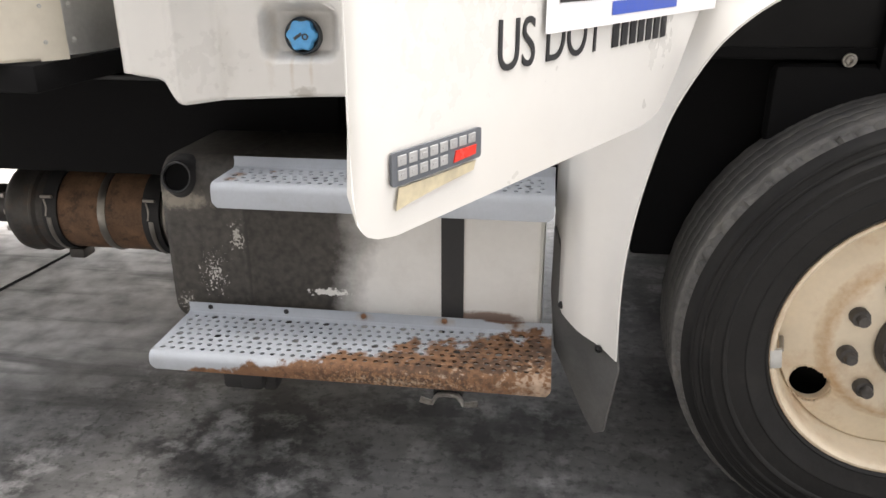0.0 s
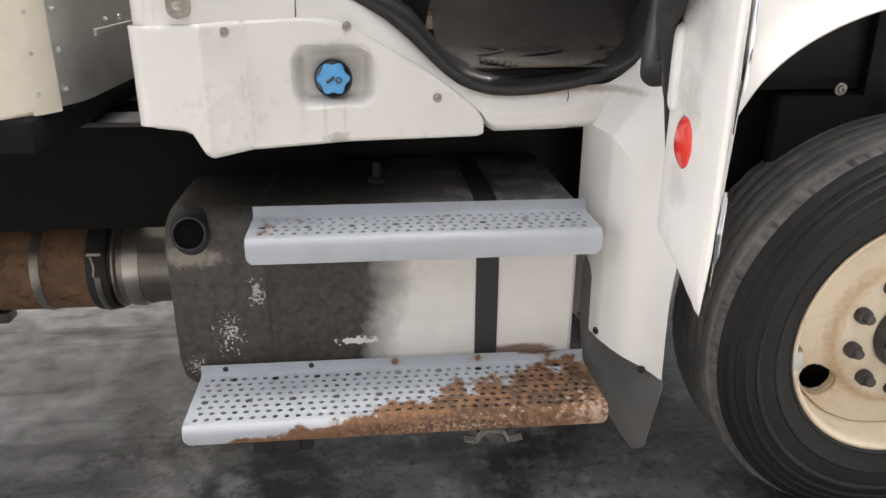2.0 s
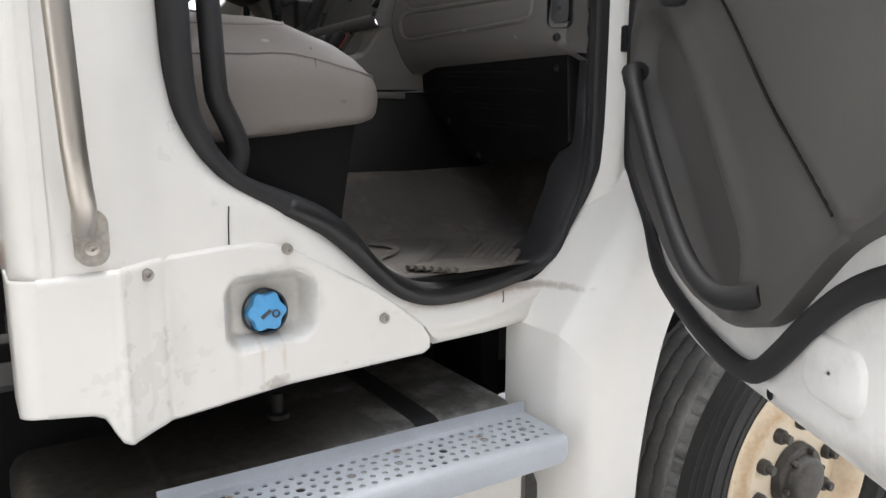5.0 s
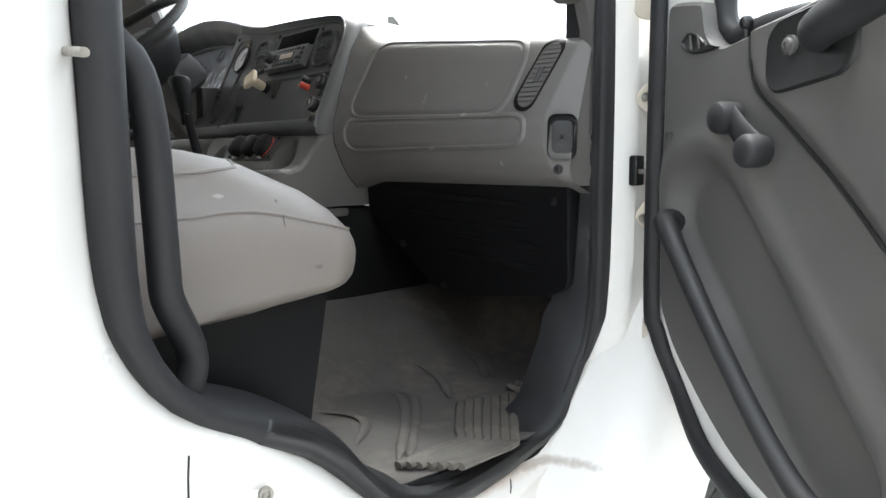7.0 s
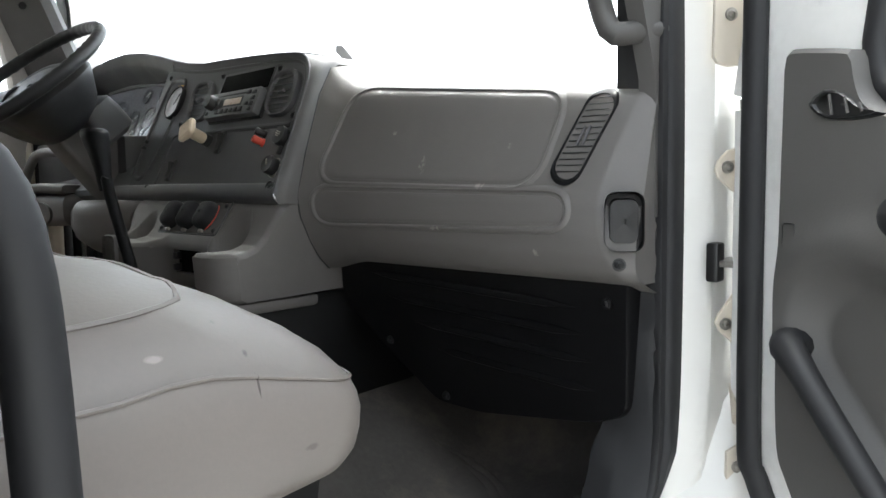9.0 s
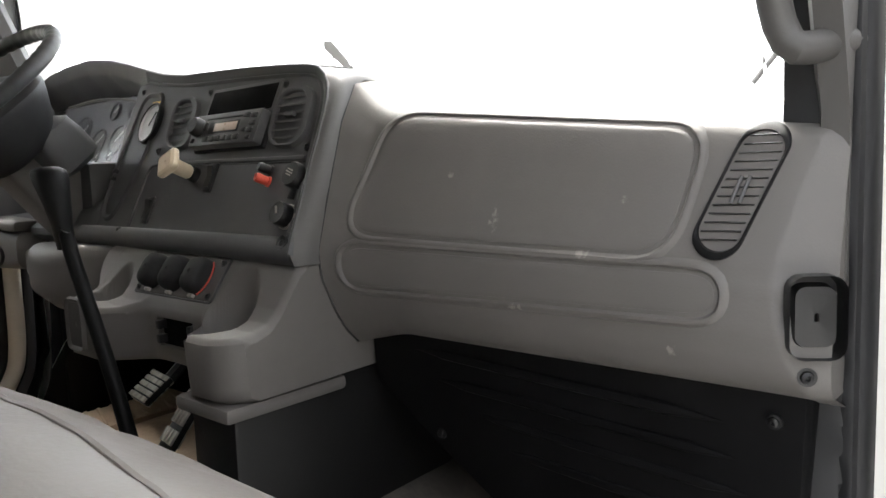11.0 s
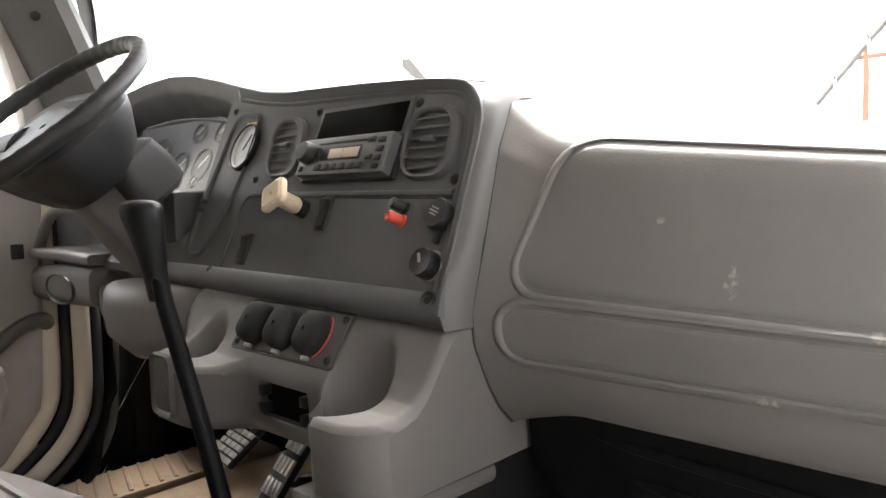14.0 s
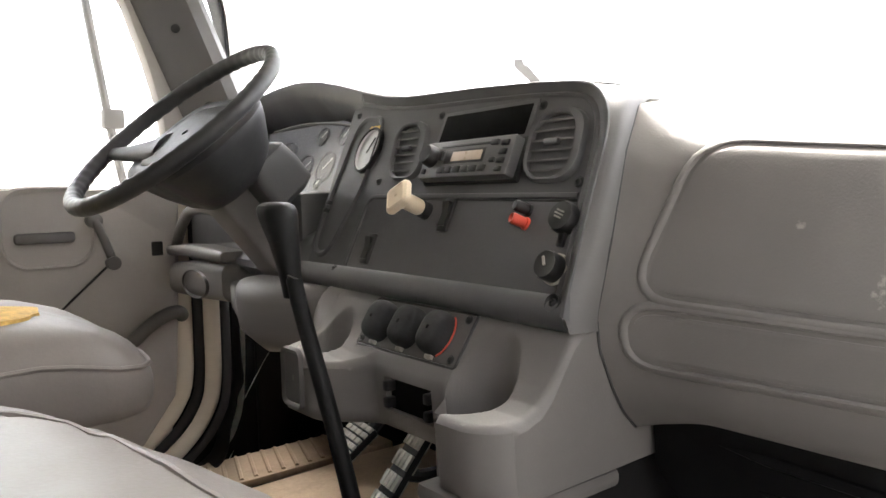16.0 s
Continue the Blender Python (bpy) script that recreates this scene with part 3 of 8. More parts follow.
def loop_at(poly, c, angle):
    """Where the ray from c at this angle leaves the outline."""
    d = (math.cos(angle), math.sin(angle))
    best = None
    for (x0, y0), (x1, y1) in zip(poly, poly[1:] + poly[:1]):
        ex, ey = x1 - x0, y1 - y0
        den = d[0] * ey - d[1] * ex
        if abs(den) < 1e-9:
            continue
        t = ((x0 - c[0]) * ey - (y0 - c[1]) * ex) / den
        s = ((x0 - c[0]) * d[1] - (y0 - c[1]) * d[0]) / den
        if t > 0 and -1e-6 <= s <= 1 + 1e-6 and (best is None or t < best):
            best = t
    return c[0] + d[0] * best, c[1] + d[1] * best


def smooth_loop(poly, step=0.03):
    p = [Vector((x, y, 0)) for x, y in poly]
    n = len(p)
    out = []
    for i in range(n):
        a, b, c, d = p[i - 1], p[i], p[(i + 1) % n], p[(i + 2) % n]
        k = max(2, int((c - b).length / step))
        for j in range(k):
            t = j / k
            q = 0.5 * ((2 * b) + (c - a) * t + (2 * a - 5 * b + 4 * c - d) * t * t + (3 * b - a - 3 * c + d) * t ** 3)
            out.append((q.x, q.y))
    return out


def smoothstep(a, b, x):
    t = min(1, max(0, (x - a) / (b - a)))
    return t * t * (3 - 2 * t)


OPEN_S = smooth_loop(OPENING)
OC = (-0.24, 1.62)

cab = thing("truck_cab", "white truck cab with an open passenger door, stained lower panels", "truck cab")


def build_flank(side, name, holed=True):
    """One side of the cab with its door opening; side +1 is the passenger's, -1 the mirror image."""
    def put(x, y, z):
        return (x, y if side > 0 else 2 * CENTRE - y, z)
    bm = bmesh.new()
    n = 240
    rows = []
    ts = [-0.02, 0.0, 0.02, 0.05, 0.09, 0.15, 0.21, 0.27, 0.33, 0.39, 0.45, 0.51, 0.57, 0.64, 0.7, 0.76, 0.82, 0.88, 0.94, 0.98, 1.0]
    for t in ts:
        row = []
        for k in range(n):
            a = k * math.tau / n
            ox, oz = loop_at(OPEN_S, OC, a)
            ex, ez = loop_at(OUTER, OC, a)
            tt = max(t, 0)
            x, z = ox + (ex - ox) * tt, oz + (ez - oz) * tt
            y = flank(x)
            d = math.hypot(ex - ox, ez - oz) * tt
            y += 0.032 * max(0, 1 - d / 0.055) ** 2
            y -= 0.005 * math.exp(-((d - 0.052) / 0.009) ** 2) * min(1, max(0, (ox + 0.25) / 0.1)) * (ez < 1.9)
            if t < 0:
                y += 0.05
            if ez < 1.0 and tt > 0.8:
                y += 0.03 * ((tt - 0.8) / 0.2) ** 2
            elif ex > 0.08 and ez < 1.34 and tt > 0.7:
                y += 0.034 * ((tt - 0.7) / 0.3) ** 2
            row.append(put(x, y, z))
        rows.append(row)
    rings(bm, rows)
    return part(name, bm, M_WHITE, cab)


flank_panel = build_flank(1, "side_panel")
build_flank(-1, "side_panel")

# rear corner of the cab, the back wall, roof, floor and firewall
bm = bmesh.new()
prof = []
for a in span(90, 180, 9):
    prof.append((-0.855 + 0.05 * math.cos(radians(a)), 1.558 - 0.05 * math.sin(radians(a))))
prof += [(-0.905, y) for y in span(1.6, 2 * CENTRE - 1.6, 6)]
for a in span(180, 90, 9):
    prof.append((-0.855 + 0.05 * math.cos(radians(a)), 2 * CENTRE - 1.558 + 0.05 * math.sin(radians(a))))
sheet(bm, lambda p, z: (p[0], p[1], z), prof, span(1.10, 2.46, 12))
part("back_wall", bm, M_WHITE, cab, solid=0.0)
bm = bm_box((-0.90, 1.53, 2.455), (0.36, 2 * CENTRE - 1.53, 2.50), 0.02)
part("roof", bm, M_WHITE, cab)
bm = bm_box((-0.88, 1.68, 2.40), (0.10, 2 * CENTRE - 1.68, 2.445), 0.01)
part("headliner", bm, M_HEAD, cab)
bm = bm_box((-0.88, 1.665, 1.035), (0.72, 2 * CENTRE - 1.665, 1.088), 0.008)
part("floor_pan", bm, M_DARK, cab)
# unseen rear lining, made pale as a reflector towards the dash
bm = bm_box((-0.89, 1.60, 1.09), (-0.86, 2 * CENTRE - 1.60, 2.42), 0.004)
part("rear_trim", bm, M_DDOOR, cab)
bm = bm_box((0.66, 1.64, 0.95), (0.72, 2 * CENTRE - 1.64, 1.80), 0.01)
part("firewall", bm, M_KICK, cab)
# cowl side closing plates between the dash ends and the pillars
for s in (1, -1):
    y = 1.662 if s > 0 else 2 * CENTRE - 1.662
    bm = bm_box((0.255, min(y, y + 0.02 * s), 1.06), (0.70, max(y, y + 0.02 * s), 1.785), 0.004)
    part("cowl_side", bm, M_KICK, cab)


# lower corner panel with the washer filler pocket
def corner_bottom(x):
    return lerp(x, [-0.93, -0.875, -0.82, -0.805, -0.795, -0.785, -0.77, -0.69, -0.51, -0.23, -0.218], [1.004, 1.000, 0.993, 0.985, 0.962, 0.944, 0.937, 0.942, 0.946, 0.949, 0.955])


def corner_top(x):
    return lerp(x, [-0.93, -0.885, -0.735, -0.604, -0.56, -0.53, -0.50, -0.454, -0.40, -0.34, -0.28, -0.235, -0.218], [1.188, 1.190, 1.195, 1.200, 1.199, 1.194, 1.184, 1.158, 1.127, 1.092, 1.048, 1.012, 0.985])


def pocket(x, z):
    """How deep the pocket round the filler cap is sunk here."""
    dx, dz = abs(x + 0.534) - 0.05, abs(z - 1.084) - 0.030
    d = math.hypot(max(dx, 0), max(dz, 0)) + min(max(dx, dz), 0)
    t = min(1, max(0, (0.036 - d) / 0.026))
    return 0.042 * t * t * (3 - 2 * t)


bm = bmesh.new()
cols = span(-0.875, -0.80, 12) + span(-0.796, -0.68, 50) + span(-0.675, -0.218, 90)
rows = []
for i in range(8):
    a = radians(80 - 80 * i / 7)
    x0, y0 = -0.875 - 0.035 * math.sin(a), flank(-0.875) + 0.035 * (1 - math.cos(a)) + (0.08 if i == 0 else 0)
    rows.append([(x0, y0 - 0.006, 1.003 + (1.189 - 1.003) * v) for v in span(0, 1, 46)])
for x in cols:
    row = []
    for v in span(0, 1, 46):
        z = corner_bottom(x) + (corner_top(x) - corner_bottom(x)) * v
        e = min(v, 1 - v) * (corner_top(x) - corner_bottom(x))
        y = flank(x) - 0.007 - 0.004 * math.exp(-((x + 0.776) / 0.006) ** 2) + 0.004 * math.exp(-((x + 0.704) / 0.007) ** 2) + pocket(x, z) + 0.006 * max(0, 1 - e / 0.008) ** 2
        row.append((x, y, z))
    rows.append(row)
rings(bm, rows, closed=False)
corner = part("corner_panel", bm, M_WHITE, cab, "white lower corner panel with grimy filler pocket", solid=0.004)
for x, z in ((-0.735, 1.176), (-0.504, 1.182), (-0.320, 1.035)):
    screw("screw", (x, flank(x) - 0.011, z), (0, -1, 0), 0.0095, corner)
bm = bmesh.new()
wy = flank(-0.537) + 0.034
wm = Matrix.Translation((-0.537, wy, 1.074)) @ Matrix.Rotation(radians(90), 4, "X") @ Matrix.Rotation(radians(-8), 4, "X")
lathe(bm, [(0.0005, 0.0), (0.034, 0.0), (0.036, 0.004), (0.036, 0.012), (0.039, 0.014), (0.040, -0.01)], 32, wm)
part("filler_well", bm, M_CAPDK, corner, "dark ring round the filler")
bm = bmesh.new()
rows = []
for r, h in ((0.001, 0.030), (0.014, 0.030), (0.022, 0.028), (0.030, 0.024), (0.032, 0.016), (0.032, 0.002)):
    rows.append([wm @ Vector((r * (1 + 0.10 * math.cos(6 * a) * (r > 0.02)) * math.cos(a), r * (1 + 0.10 * math.cos(6 * a) * (r > 0.02)) * math.sin(a), h)) for a in span(0, math.tau * 47 / 48, 48)])
rings(bm, rows)
cap = part("washer_cap", bm, M_BLUE, corner, "faded blue washer-fluid cap")
bm = bm_box((-0.016, -0.003, 0.029), (0.004, 0.003, 0.033), 0.001, wm @ Matrix.Rotation(radians(35), 4, "Z"))
lathe(bm, [(0.007, 0.029), (0.007, 0.033), (0.0045, 0.033), (0.0045, 0.029)], 12, wm @ Matrix.Translation((0.012, -0.004, 0)))
part("cap_symbol", bm, M_CAPDK, cap)

# stainless outside grab rail with its foot
bm = bmesh.new()
tube(bm, smooth_path([(-0.815, 1.497, 1.252), (-0.815, 1.478, 1.285), (-0.822, 1.468, 1.36), (-0.834, 1.462, 1.70), (-0.842, 1.462, 2.1)], 0.04), 0.0155, 16)
rail = part("grab_rail", bm, M_CHROME, cab, "brushed stainless outside grab rail")
bm = prism(bmesh.new(), rounded(0.042, 0.075, 0.019), 0.012, frame_m((-0.807, 1.509, 1.24), (1, 0.05, 0), (0.02, 0, 1)))
part("rail_foot", bm, M_SCREW, rail)
screw("screw", (-0.807, 1.496, 1.226), (0, -1, 0), 0.009, rail, M_CHROME)

# crack lines and the panel gap
for pts in ([(-0.603, 1.20), (-0.602, 1.235), (-0.600, 1.26)], [(-0.03, 1.045), (-0.028, 1.03), (-0.03, 1.02)]):
    bm = bmesh.new()
    tube(bm, [(x, flank(x) - 0.001, z) for x, z in pts], 0.0012, 5)
    part("paint_crack", bm, M_SEAL, flank_panel)


# door seal round the opening: a black rubber welt, ribbed along the hinge pillar
SEAL_OUT = smooth_loop([(0.195, 2.30), (0.212, 1.90), (0.218, 1.50), (0.215, 1.33), (0.185, 1.21), (0.152, 1.125), (0.100, 1.078), (0.054, 1.060), (-0.041, 1.044), (-0.113, 1.036), (-0.196, 1.038), (-0.262, 1.057), (-0.311, 1.096), (-0.370, 1.155),
                        (-0.425, 1.200), (-0.500, 1.237), (-0.580, 1.286), (-0.627, 1.332), (-0.662, 1.392), (-0.676, 1.456), (-0.680, 1.60), (-0.680, 2.0), (-0.65, 2.22), (-0.55, 2.32), (0.05, 2.36)])
SEAL_IN = smooth_loop([(0.155, 2.26), (0.172, 1.90), (0.178, 1.50), (0.174, 1.33), (0.164, 1.195), (0.126, 1.130), (0.069, 1.096), (-0.026, 1.085), (-0.100, 1.077), (-0.184, 1.075), (-0.250, 1.091), (-0.312, 1.136), (-0.370, 1.206), (-0.437, 1.249),
                       (-0.495, 1.273), (-0.557, 1.299), (-0.598, 1.337), (-0.627, 1.389), (-0.638, 1.445), (-0.641, 1.60), (-0.640, 2.0), (-0.615, 2.19), (-0.53, 2.28), (0.03, 2.31)])


def across(a, f):
    """The place at angle a, f of the way from the seal's outer to its inner edge."""
    o, i = loop_at(SEAL_OUT, OC, a), loop_at(SEAL_IN, OC, a)
    return Vector(o).lerp(Vector(i), f)


def build_seal(side):
    rows = []
    n = 240
    ribs = [(-0.012, 0.028), (-0.014, 0.012), (-0.006, 0.0), (0.004, -0.006), (0.008, -0.005), (0.010, 0.001), (0.013, -0.005), (0.018, -0.006), (0.022, -0.003), (0.0235, 0.004), (0.027, 0.0), (0.034, 0.010), (0.038, 0.03), (0.050, 0.034), (0.060, 0.06)]
    plain = [(-0.10, 0.03), (-0.12, 0.016), (-0.08, 0.004), (0.02, -0.003), (0.10, -0.006), (0.20, -0.0085), (0.32, -0.010), (0.45, -0.010), (0.58, -0.0085), (0.70, -0.005), (0.82, 0.002), (0.92, 0.014), (1.0, 0.035), (1.03, 0.07), (1.0, 0.15)]
    for (d, dy_rib), (f, dy_plain) in zip(ribs, plain):
        row = []
        for k in range(n):
            a = k * math.tau / n
            ox, oz = loop_at(OPEN_S, OC, a)
            dirv = Vector((OC[0] - ox, OC[1] - oz)).normalized()
            front = min(1, max(0, (ox - 0.12) / 0.06)) * min(1, max(0, (oz - 1.2) / 0.1))
            low = 1 - smoothstep(1.26, 1.42, oz)
            wide = d + (min(d, 0.016) - d) * front
            wide += (min(wide, 0.036) - wide) * low
            lap = (0.016 - min(d, 0.016)) / 0.030
            wide -= 0.018 * lap * front
            ribbed = smoothstep(0.12, 0.18, ox)
            p = across(a, f).lerp(Vector((ox + dirv.x * wide, oz + dirv.y * wide)), ribbed)
            deep = min(dy_plain, 0.15 - 0.132 * smoothstep(-0.26, -0.12, ox) + 0.075 * smoothstep(0.02, 0.07, ox))
            y = flank(ox) + 0.02 + deep + (dy_rib * (1 + 0.4 * low) - 0.024 * lap * front - deep) * ribbed
            row.append((p.x, y if side > 0 else 2 * CENTRE - y, p.y))
        rows.append(row)
    return part("door_seal", rings(bmesh.new(), rows), M_SEAL, cab, "broad black rubber door seal", solid=0.004)


# the moulded cover that laps over the seal along the sill
bm = bmesh.new()
rows = []
for a in span(math.atan2(1.245 - OC[1], -0.495 - OC[0]), math.atan2(1.105 - OC[1], 0.120 - OC[0]), 90):
    row = []
    for f, dy in ((-0.16, 0.012), (-0.14, 0.0), (-0.02, -0.008), (0.2, -0.014), (0.5, -0.0155), (0.8, -0.009), (0.98, 0.008), (1.08, 0.036), (1.10, 0.07), (1.06, 0.155)):
        p = across(a, f)
        row.append((p.x, flank(p.x) + 0.02 + min(dy, 0.155 - 0.132 * smoothstep(-0.26, -0.12, p.x) + 0.075 * smoothstep(0.0, 0.05, p.x)), p.y))
    rows.append(row)
part("sill_cover", rings(bm, rows, closed=False), M_BLKPL, cab, "black moulded sill cover over the door seal", solid=0.004)

build_seal(1)
build_seal(-1)

# latch striker on the rear door post
stk = part("latch_striker", tube(bmesh.new(), [(-0.70, 1.605, 1.68), (-0.70, 1.545, 1.673), (-0.70, 1.54, 1.672), (-0.70, 1.53, 1.671)], 0.0045, 12), M_SCREW, cab, "steel door latch striker")
part("striker_base", lathe(bmesh.new(), [(0.024, 0.0), (0.024, 0.008), (0.012, 0.010)], 20, Matrix.Translation((-0.70, 1.612, 1.681)) @ Matrix.Rotation(radians(90), 4, "X")), M_SCREW, stk)

# hinge pillar plates, bolts and check strap
HP = frame_m((0.231, 1.606, 0), (0.8, -0.6, 0), (0, 0, 1))
for poly, bolt in (([(0.008, 1.99), (0.006, 1.832), (0.012, 1.823), (0.028, 1.819), (0.085, 1.825), (0.097, 1.843), (0.095, 1.99)], (0.030, 1.887)),
                   ([(0.012, 1.683), (0.016, 1.695), (0.030, 1.709), (0.040, 1.711), (0.094, 1.712), (0.096, 1.648), (0.046, 1.650), (0.036, 1.655), (0.016, 1.672)], (0.029, 1.686)),
                   ([(0.016, 1.473), (0.020, 1.485), (0.046, 1.517), (0.050, 1.530), (0.051, 1.590), (0.090, 1.606), (0.104, 1.341), (0.071, 1.355), (0.069, 1.412), (0.053, 1.434), (0.022, 1.463)], (0.030, 1.472)),
                   ([(0.040, 1.385), (0.058, 1.390), (0.104, 1.352), (0.104, 1.325), (0.046, 1.329)], (0.055, 1.367)),
                   ([(0.036, 1.290), (0.056, 1.300), (0.100, 1.275), (0.100, 1.232), (0.036, 1.240)], (0.052, 1.268))):
    hp = part("hinge_plate", prism(bmesh.new(), poly, 0.006, HP), M_PILLAR, cab, bevel=0.0015)
    screw("bolt", HP @ Vector((bolt[0], bolt[1], 0.007)), (-0.6, -0.8, 0), 0.0085, hp, M_SCREW)
part("hinge_knuckle", lathe(bmesh.new(), [(0.0, 1.80), (0.012, 1.80), (0.012, 1.73), (0.0, 1.73)], 16, Matrix.Translation((0.300, 1.560, 0))), M_PILLAR, cab)
bm = bm_box((0.235, 1.588, 1.53), (0.26, 1.606, 1.584), 0.004)
ck = part("check_strap", bm, M_BLKPL, cab)
bm = bm_box((0.24, 1.535, 1.551), (0.30, 1.60, 1.560), 0.002)
part("check_arm", bm, M_SCREW, ck)

# ---- fender, wheel arch and splash flap ----
fender = part("fender", bmesh.new(), M_WHITE, cab)
IN = smooth_path([(0.056, 1.560, 0.475), (0.054, 1.560, 0.70), (0.053, 1.560, 0.935), (0.056, 1.560, 0.962), (0.122, 1.562, 1.045), (0.215, 1.565, 1.176), (0.33, 1.568, 1.352), (0.47, 1.57, 1.50), (0.8, 1.56, 1.56), (1.2, 1.56, 1.52), (1.5, 1.56, 1.3), (1.62, 1.56, 1.0)], 0.02)
AR = smooth_path([(0.171, 1.441, 0.425), (0.168, 1.441, 0.61), (0.179, 1.441, 0.734), (0.201, 1.441, 0.851), (0.232, 1.441, 0.961), (0.282, 1.441, 1.058), (0.324, 1.441, 1.112), (0.393, 1.441, 1.166), (0.5, 1.441, 1.215), (0.65, 1.441, 1.25), (0.8, 1.441, 1.258), (1.0, 1.441, 1.23), (1.2, 1.441, 1.12), (1.34, 1.441, 0.95)], 0.02)


def along(path, t):
    k = min(len(path) - 1.001, t * (len(path) - 1))
    i = int(k)
    return path[i].lerp(path[i + 1], k - i)


def match(t):
    """Where on the inner line the arch's point at t belongs."""
    return lerp(t, [0, 0.20, 0.33, 0.48, 0.70, 1], [0, 0.19, 0.28, 0.43, 0.68, 1])


bm = bmesh.new()
rows = []
for t in span(0, 1, 90):
    a, b = along(IN, match(t)), along(AR, t)
    low = min(1, max(0, (1.0 - a.z) / 0.06))
    back = Vector((-0.026, 0.12, 0.030)).lerp(Vector((-0.022, 0.15, 0)), low)
    row = [a + back, a + back * 0.55, a + back * 0.12, a + back * 0.035, a + Vector((0.001, -0.001, -0.001))]
    for w in [0.03, 0.06] + span(0.10, 1.0, 25):
        p = a.lerp(b, w)
        p.y += -0.010 * math.sin(w * math.pi) - 0.011 * math.sin(2 * w * math.pi)
        row.append(p)
    row += [b + Vector((0.004, 0.004, -0.003)), b + Vector((0.006, 0.05, -0.004))]
    rows.append(row)
rings(bm, rows, closed=False)
old = fender.data
bm.to_mesh(old)
bm.free()
old.shade_smooth()
old.set_sharp_from_angle(angle=radians(20))
mirror_fender = fender.data.copy()
for v in mirror_fender.vertices:
    v.co.y = 2 * CENTRE - v.co.y
mirror_fender.flip_normals()
far_fender = new("fender", mirror_fender)
far_fender.parent = cab
FENDER_SCREWS = [((0.040, 1.655, 0.491), (-0.99, -0.15, 0)), ((0.052, 1.566, 0.492), (-0.99, -0.15, 0)),
                 ((0.094, 1.517, 0.465), (-0.72, -0.69, 0)), ((0.136, 1.473, 0.435), (-0.72, -0.69, 0))]
for p, out in FENDER_SCREWS:
    screw("screw", p, out, 0.009, fender, M_BLKPL)
bm = bmesh.new()
fl = [(0.0, 0.66), (0.0, 0.50), (0.10, 0.36), (0.62, 0.235), (0.80, 0.205), (0.92, 0.225), (1.05, 0.40), (0.98, 0.47), (0.6, 0.50), (0.25, 0.56)]
prism(bm, [(w * 0.225, z) for w, z in fl], 0.006, frame_m((0.035, 1.635, 0), (0.15, -0.185, 0), (0, 0, 1)))
part("splash_flap", bm, M_FLAP, cab, "dusty black rubber splash flap")

# inner wheel arch, dark behind the tyre, with a grey plate and bolts
bm = bm_box((0.22, 1.76, 0.55), (1.5, 1.80, 1.03), 0.01)
liner = part("arch_liner", bm, M_DARK, cab)
bm = bm_box((0.74, 1.66, 1.05), (1.02, 1.75, 1.26), 0.02)
part("arch_plate", bm, M_EXH, liner)
hs = part("filter_housing", bm_box((0.74, 1.83, 1.11), (0.90, 1.95, 1.30), 0.015), M_ALU, liner, "grey metal housing in the wheel arch")
part("housing_cup", bm_box((0.725, 1.82, 0.99), (0.885, 1.95, 1.112), 0.03), M_BLACK, hs)
part("coolant_hose", tube(bmesh.new(), smooth_path([(0.88, 1.84, 1.09), (0.93, 1.85, 1.13), (1.02, 1.86, 1.20), (1.15, 1.9, 1.26)], 0.02), 0.016, 10), M_BLUE, liner)
part("grey_hose", tube(bmesh.new(), smooth_path([(0.90, 1.80, 1.28), (0.98, 1.80, 1.20), (1.08, 1.82, 1.17), (1.25, 1.86, 1.2)], 0.02), 0.012, 10), M_ALU, liner)
bm = bm_box((0.46, 1.64, 0.86), (1.10, 1.69, 1.03), 0.02)
part("rubber_skirt", bm, M_DARK, liner)
for x in (0.60, 0.78, 0.97):
    screw("bolt", (x, 1.637, 1.04), (0, -1, 0), 0.014, liner)
bm = bm_box((0.74, 1.74, 1.24), (1.5, 3.6, 1.30), 0.01)
part("arch_roof", bm, M_DARK, liner)
bm = bm_box((1.45, 1.55, 0.35), (1.5, 3.6, 1.3), 0.01)
part("bumper_back", bm, M_DARK, liner)

# ---- front wheel ----
HUB = Vector((0.787, 1.457, 0.49))


def wheel_m(y=0.0):
    """Local z runs outward, to the truck's flank."""
    return Matrix.Translation(HUB + Vector((0, y, 0))) @ Matrix.Rotation(radians(90), 4, "X")


wheel = tagged(new("front_wheel"), "worn black truck tyre on a cream rust-stained steel wheel")
wheel.parent = cab
R0 = 0.497
bm = bmesh.new()
side_prof = [(0.298, -0.012), (0.304, 0.004), (0.310, 0.010), (0.313, 0.0085), (0.322, 0.013), (0.345, 0.020), (0.350, 0.0245), (0.354, 0.0255), (0.357, 0.0235), (0.374, 0.026), (0.392, 0.0265), (0.396, 0.0305), (0.4015, 0.0315), (0.405, 0.0275), (0.420, 0.0255),
             (0.424, 0.0285), (0.427, 0.0285), (0.4295, 0.0245), (0.440, 0.0205), (0.443, 0.0228), (0.4465, 0.0222), (0.449, 0.018), (0.458, 0.0155), (0.461, 0.0172), (0.464, 0.0160), (0.466, 0.0115), (0.474, 0.006), (0.482, 0.001)]
n = 144
rows = []
for r, h in side_prof:
    row = []
    for k in range(n):
        a = k * math.tau / n
        rib = 0.0016 * (1 if k % 6 == 0 else 0) * (0.315 < r < 0.348) - 0.0025 * (1 if k % 5 == 0 else 0) * (0.466 < r < 0.48)
        row.append(wheel_m() @ Vector((r * math.cos(a), r * math.sin(a), h + rib)))
    rows.append(row)
rings(bm, rows)
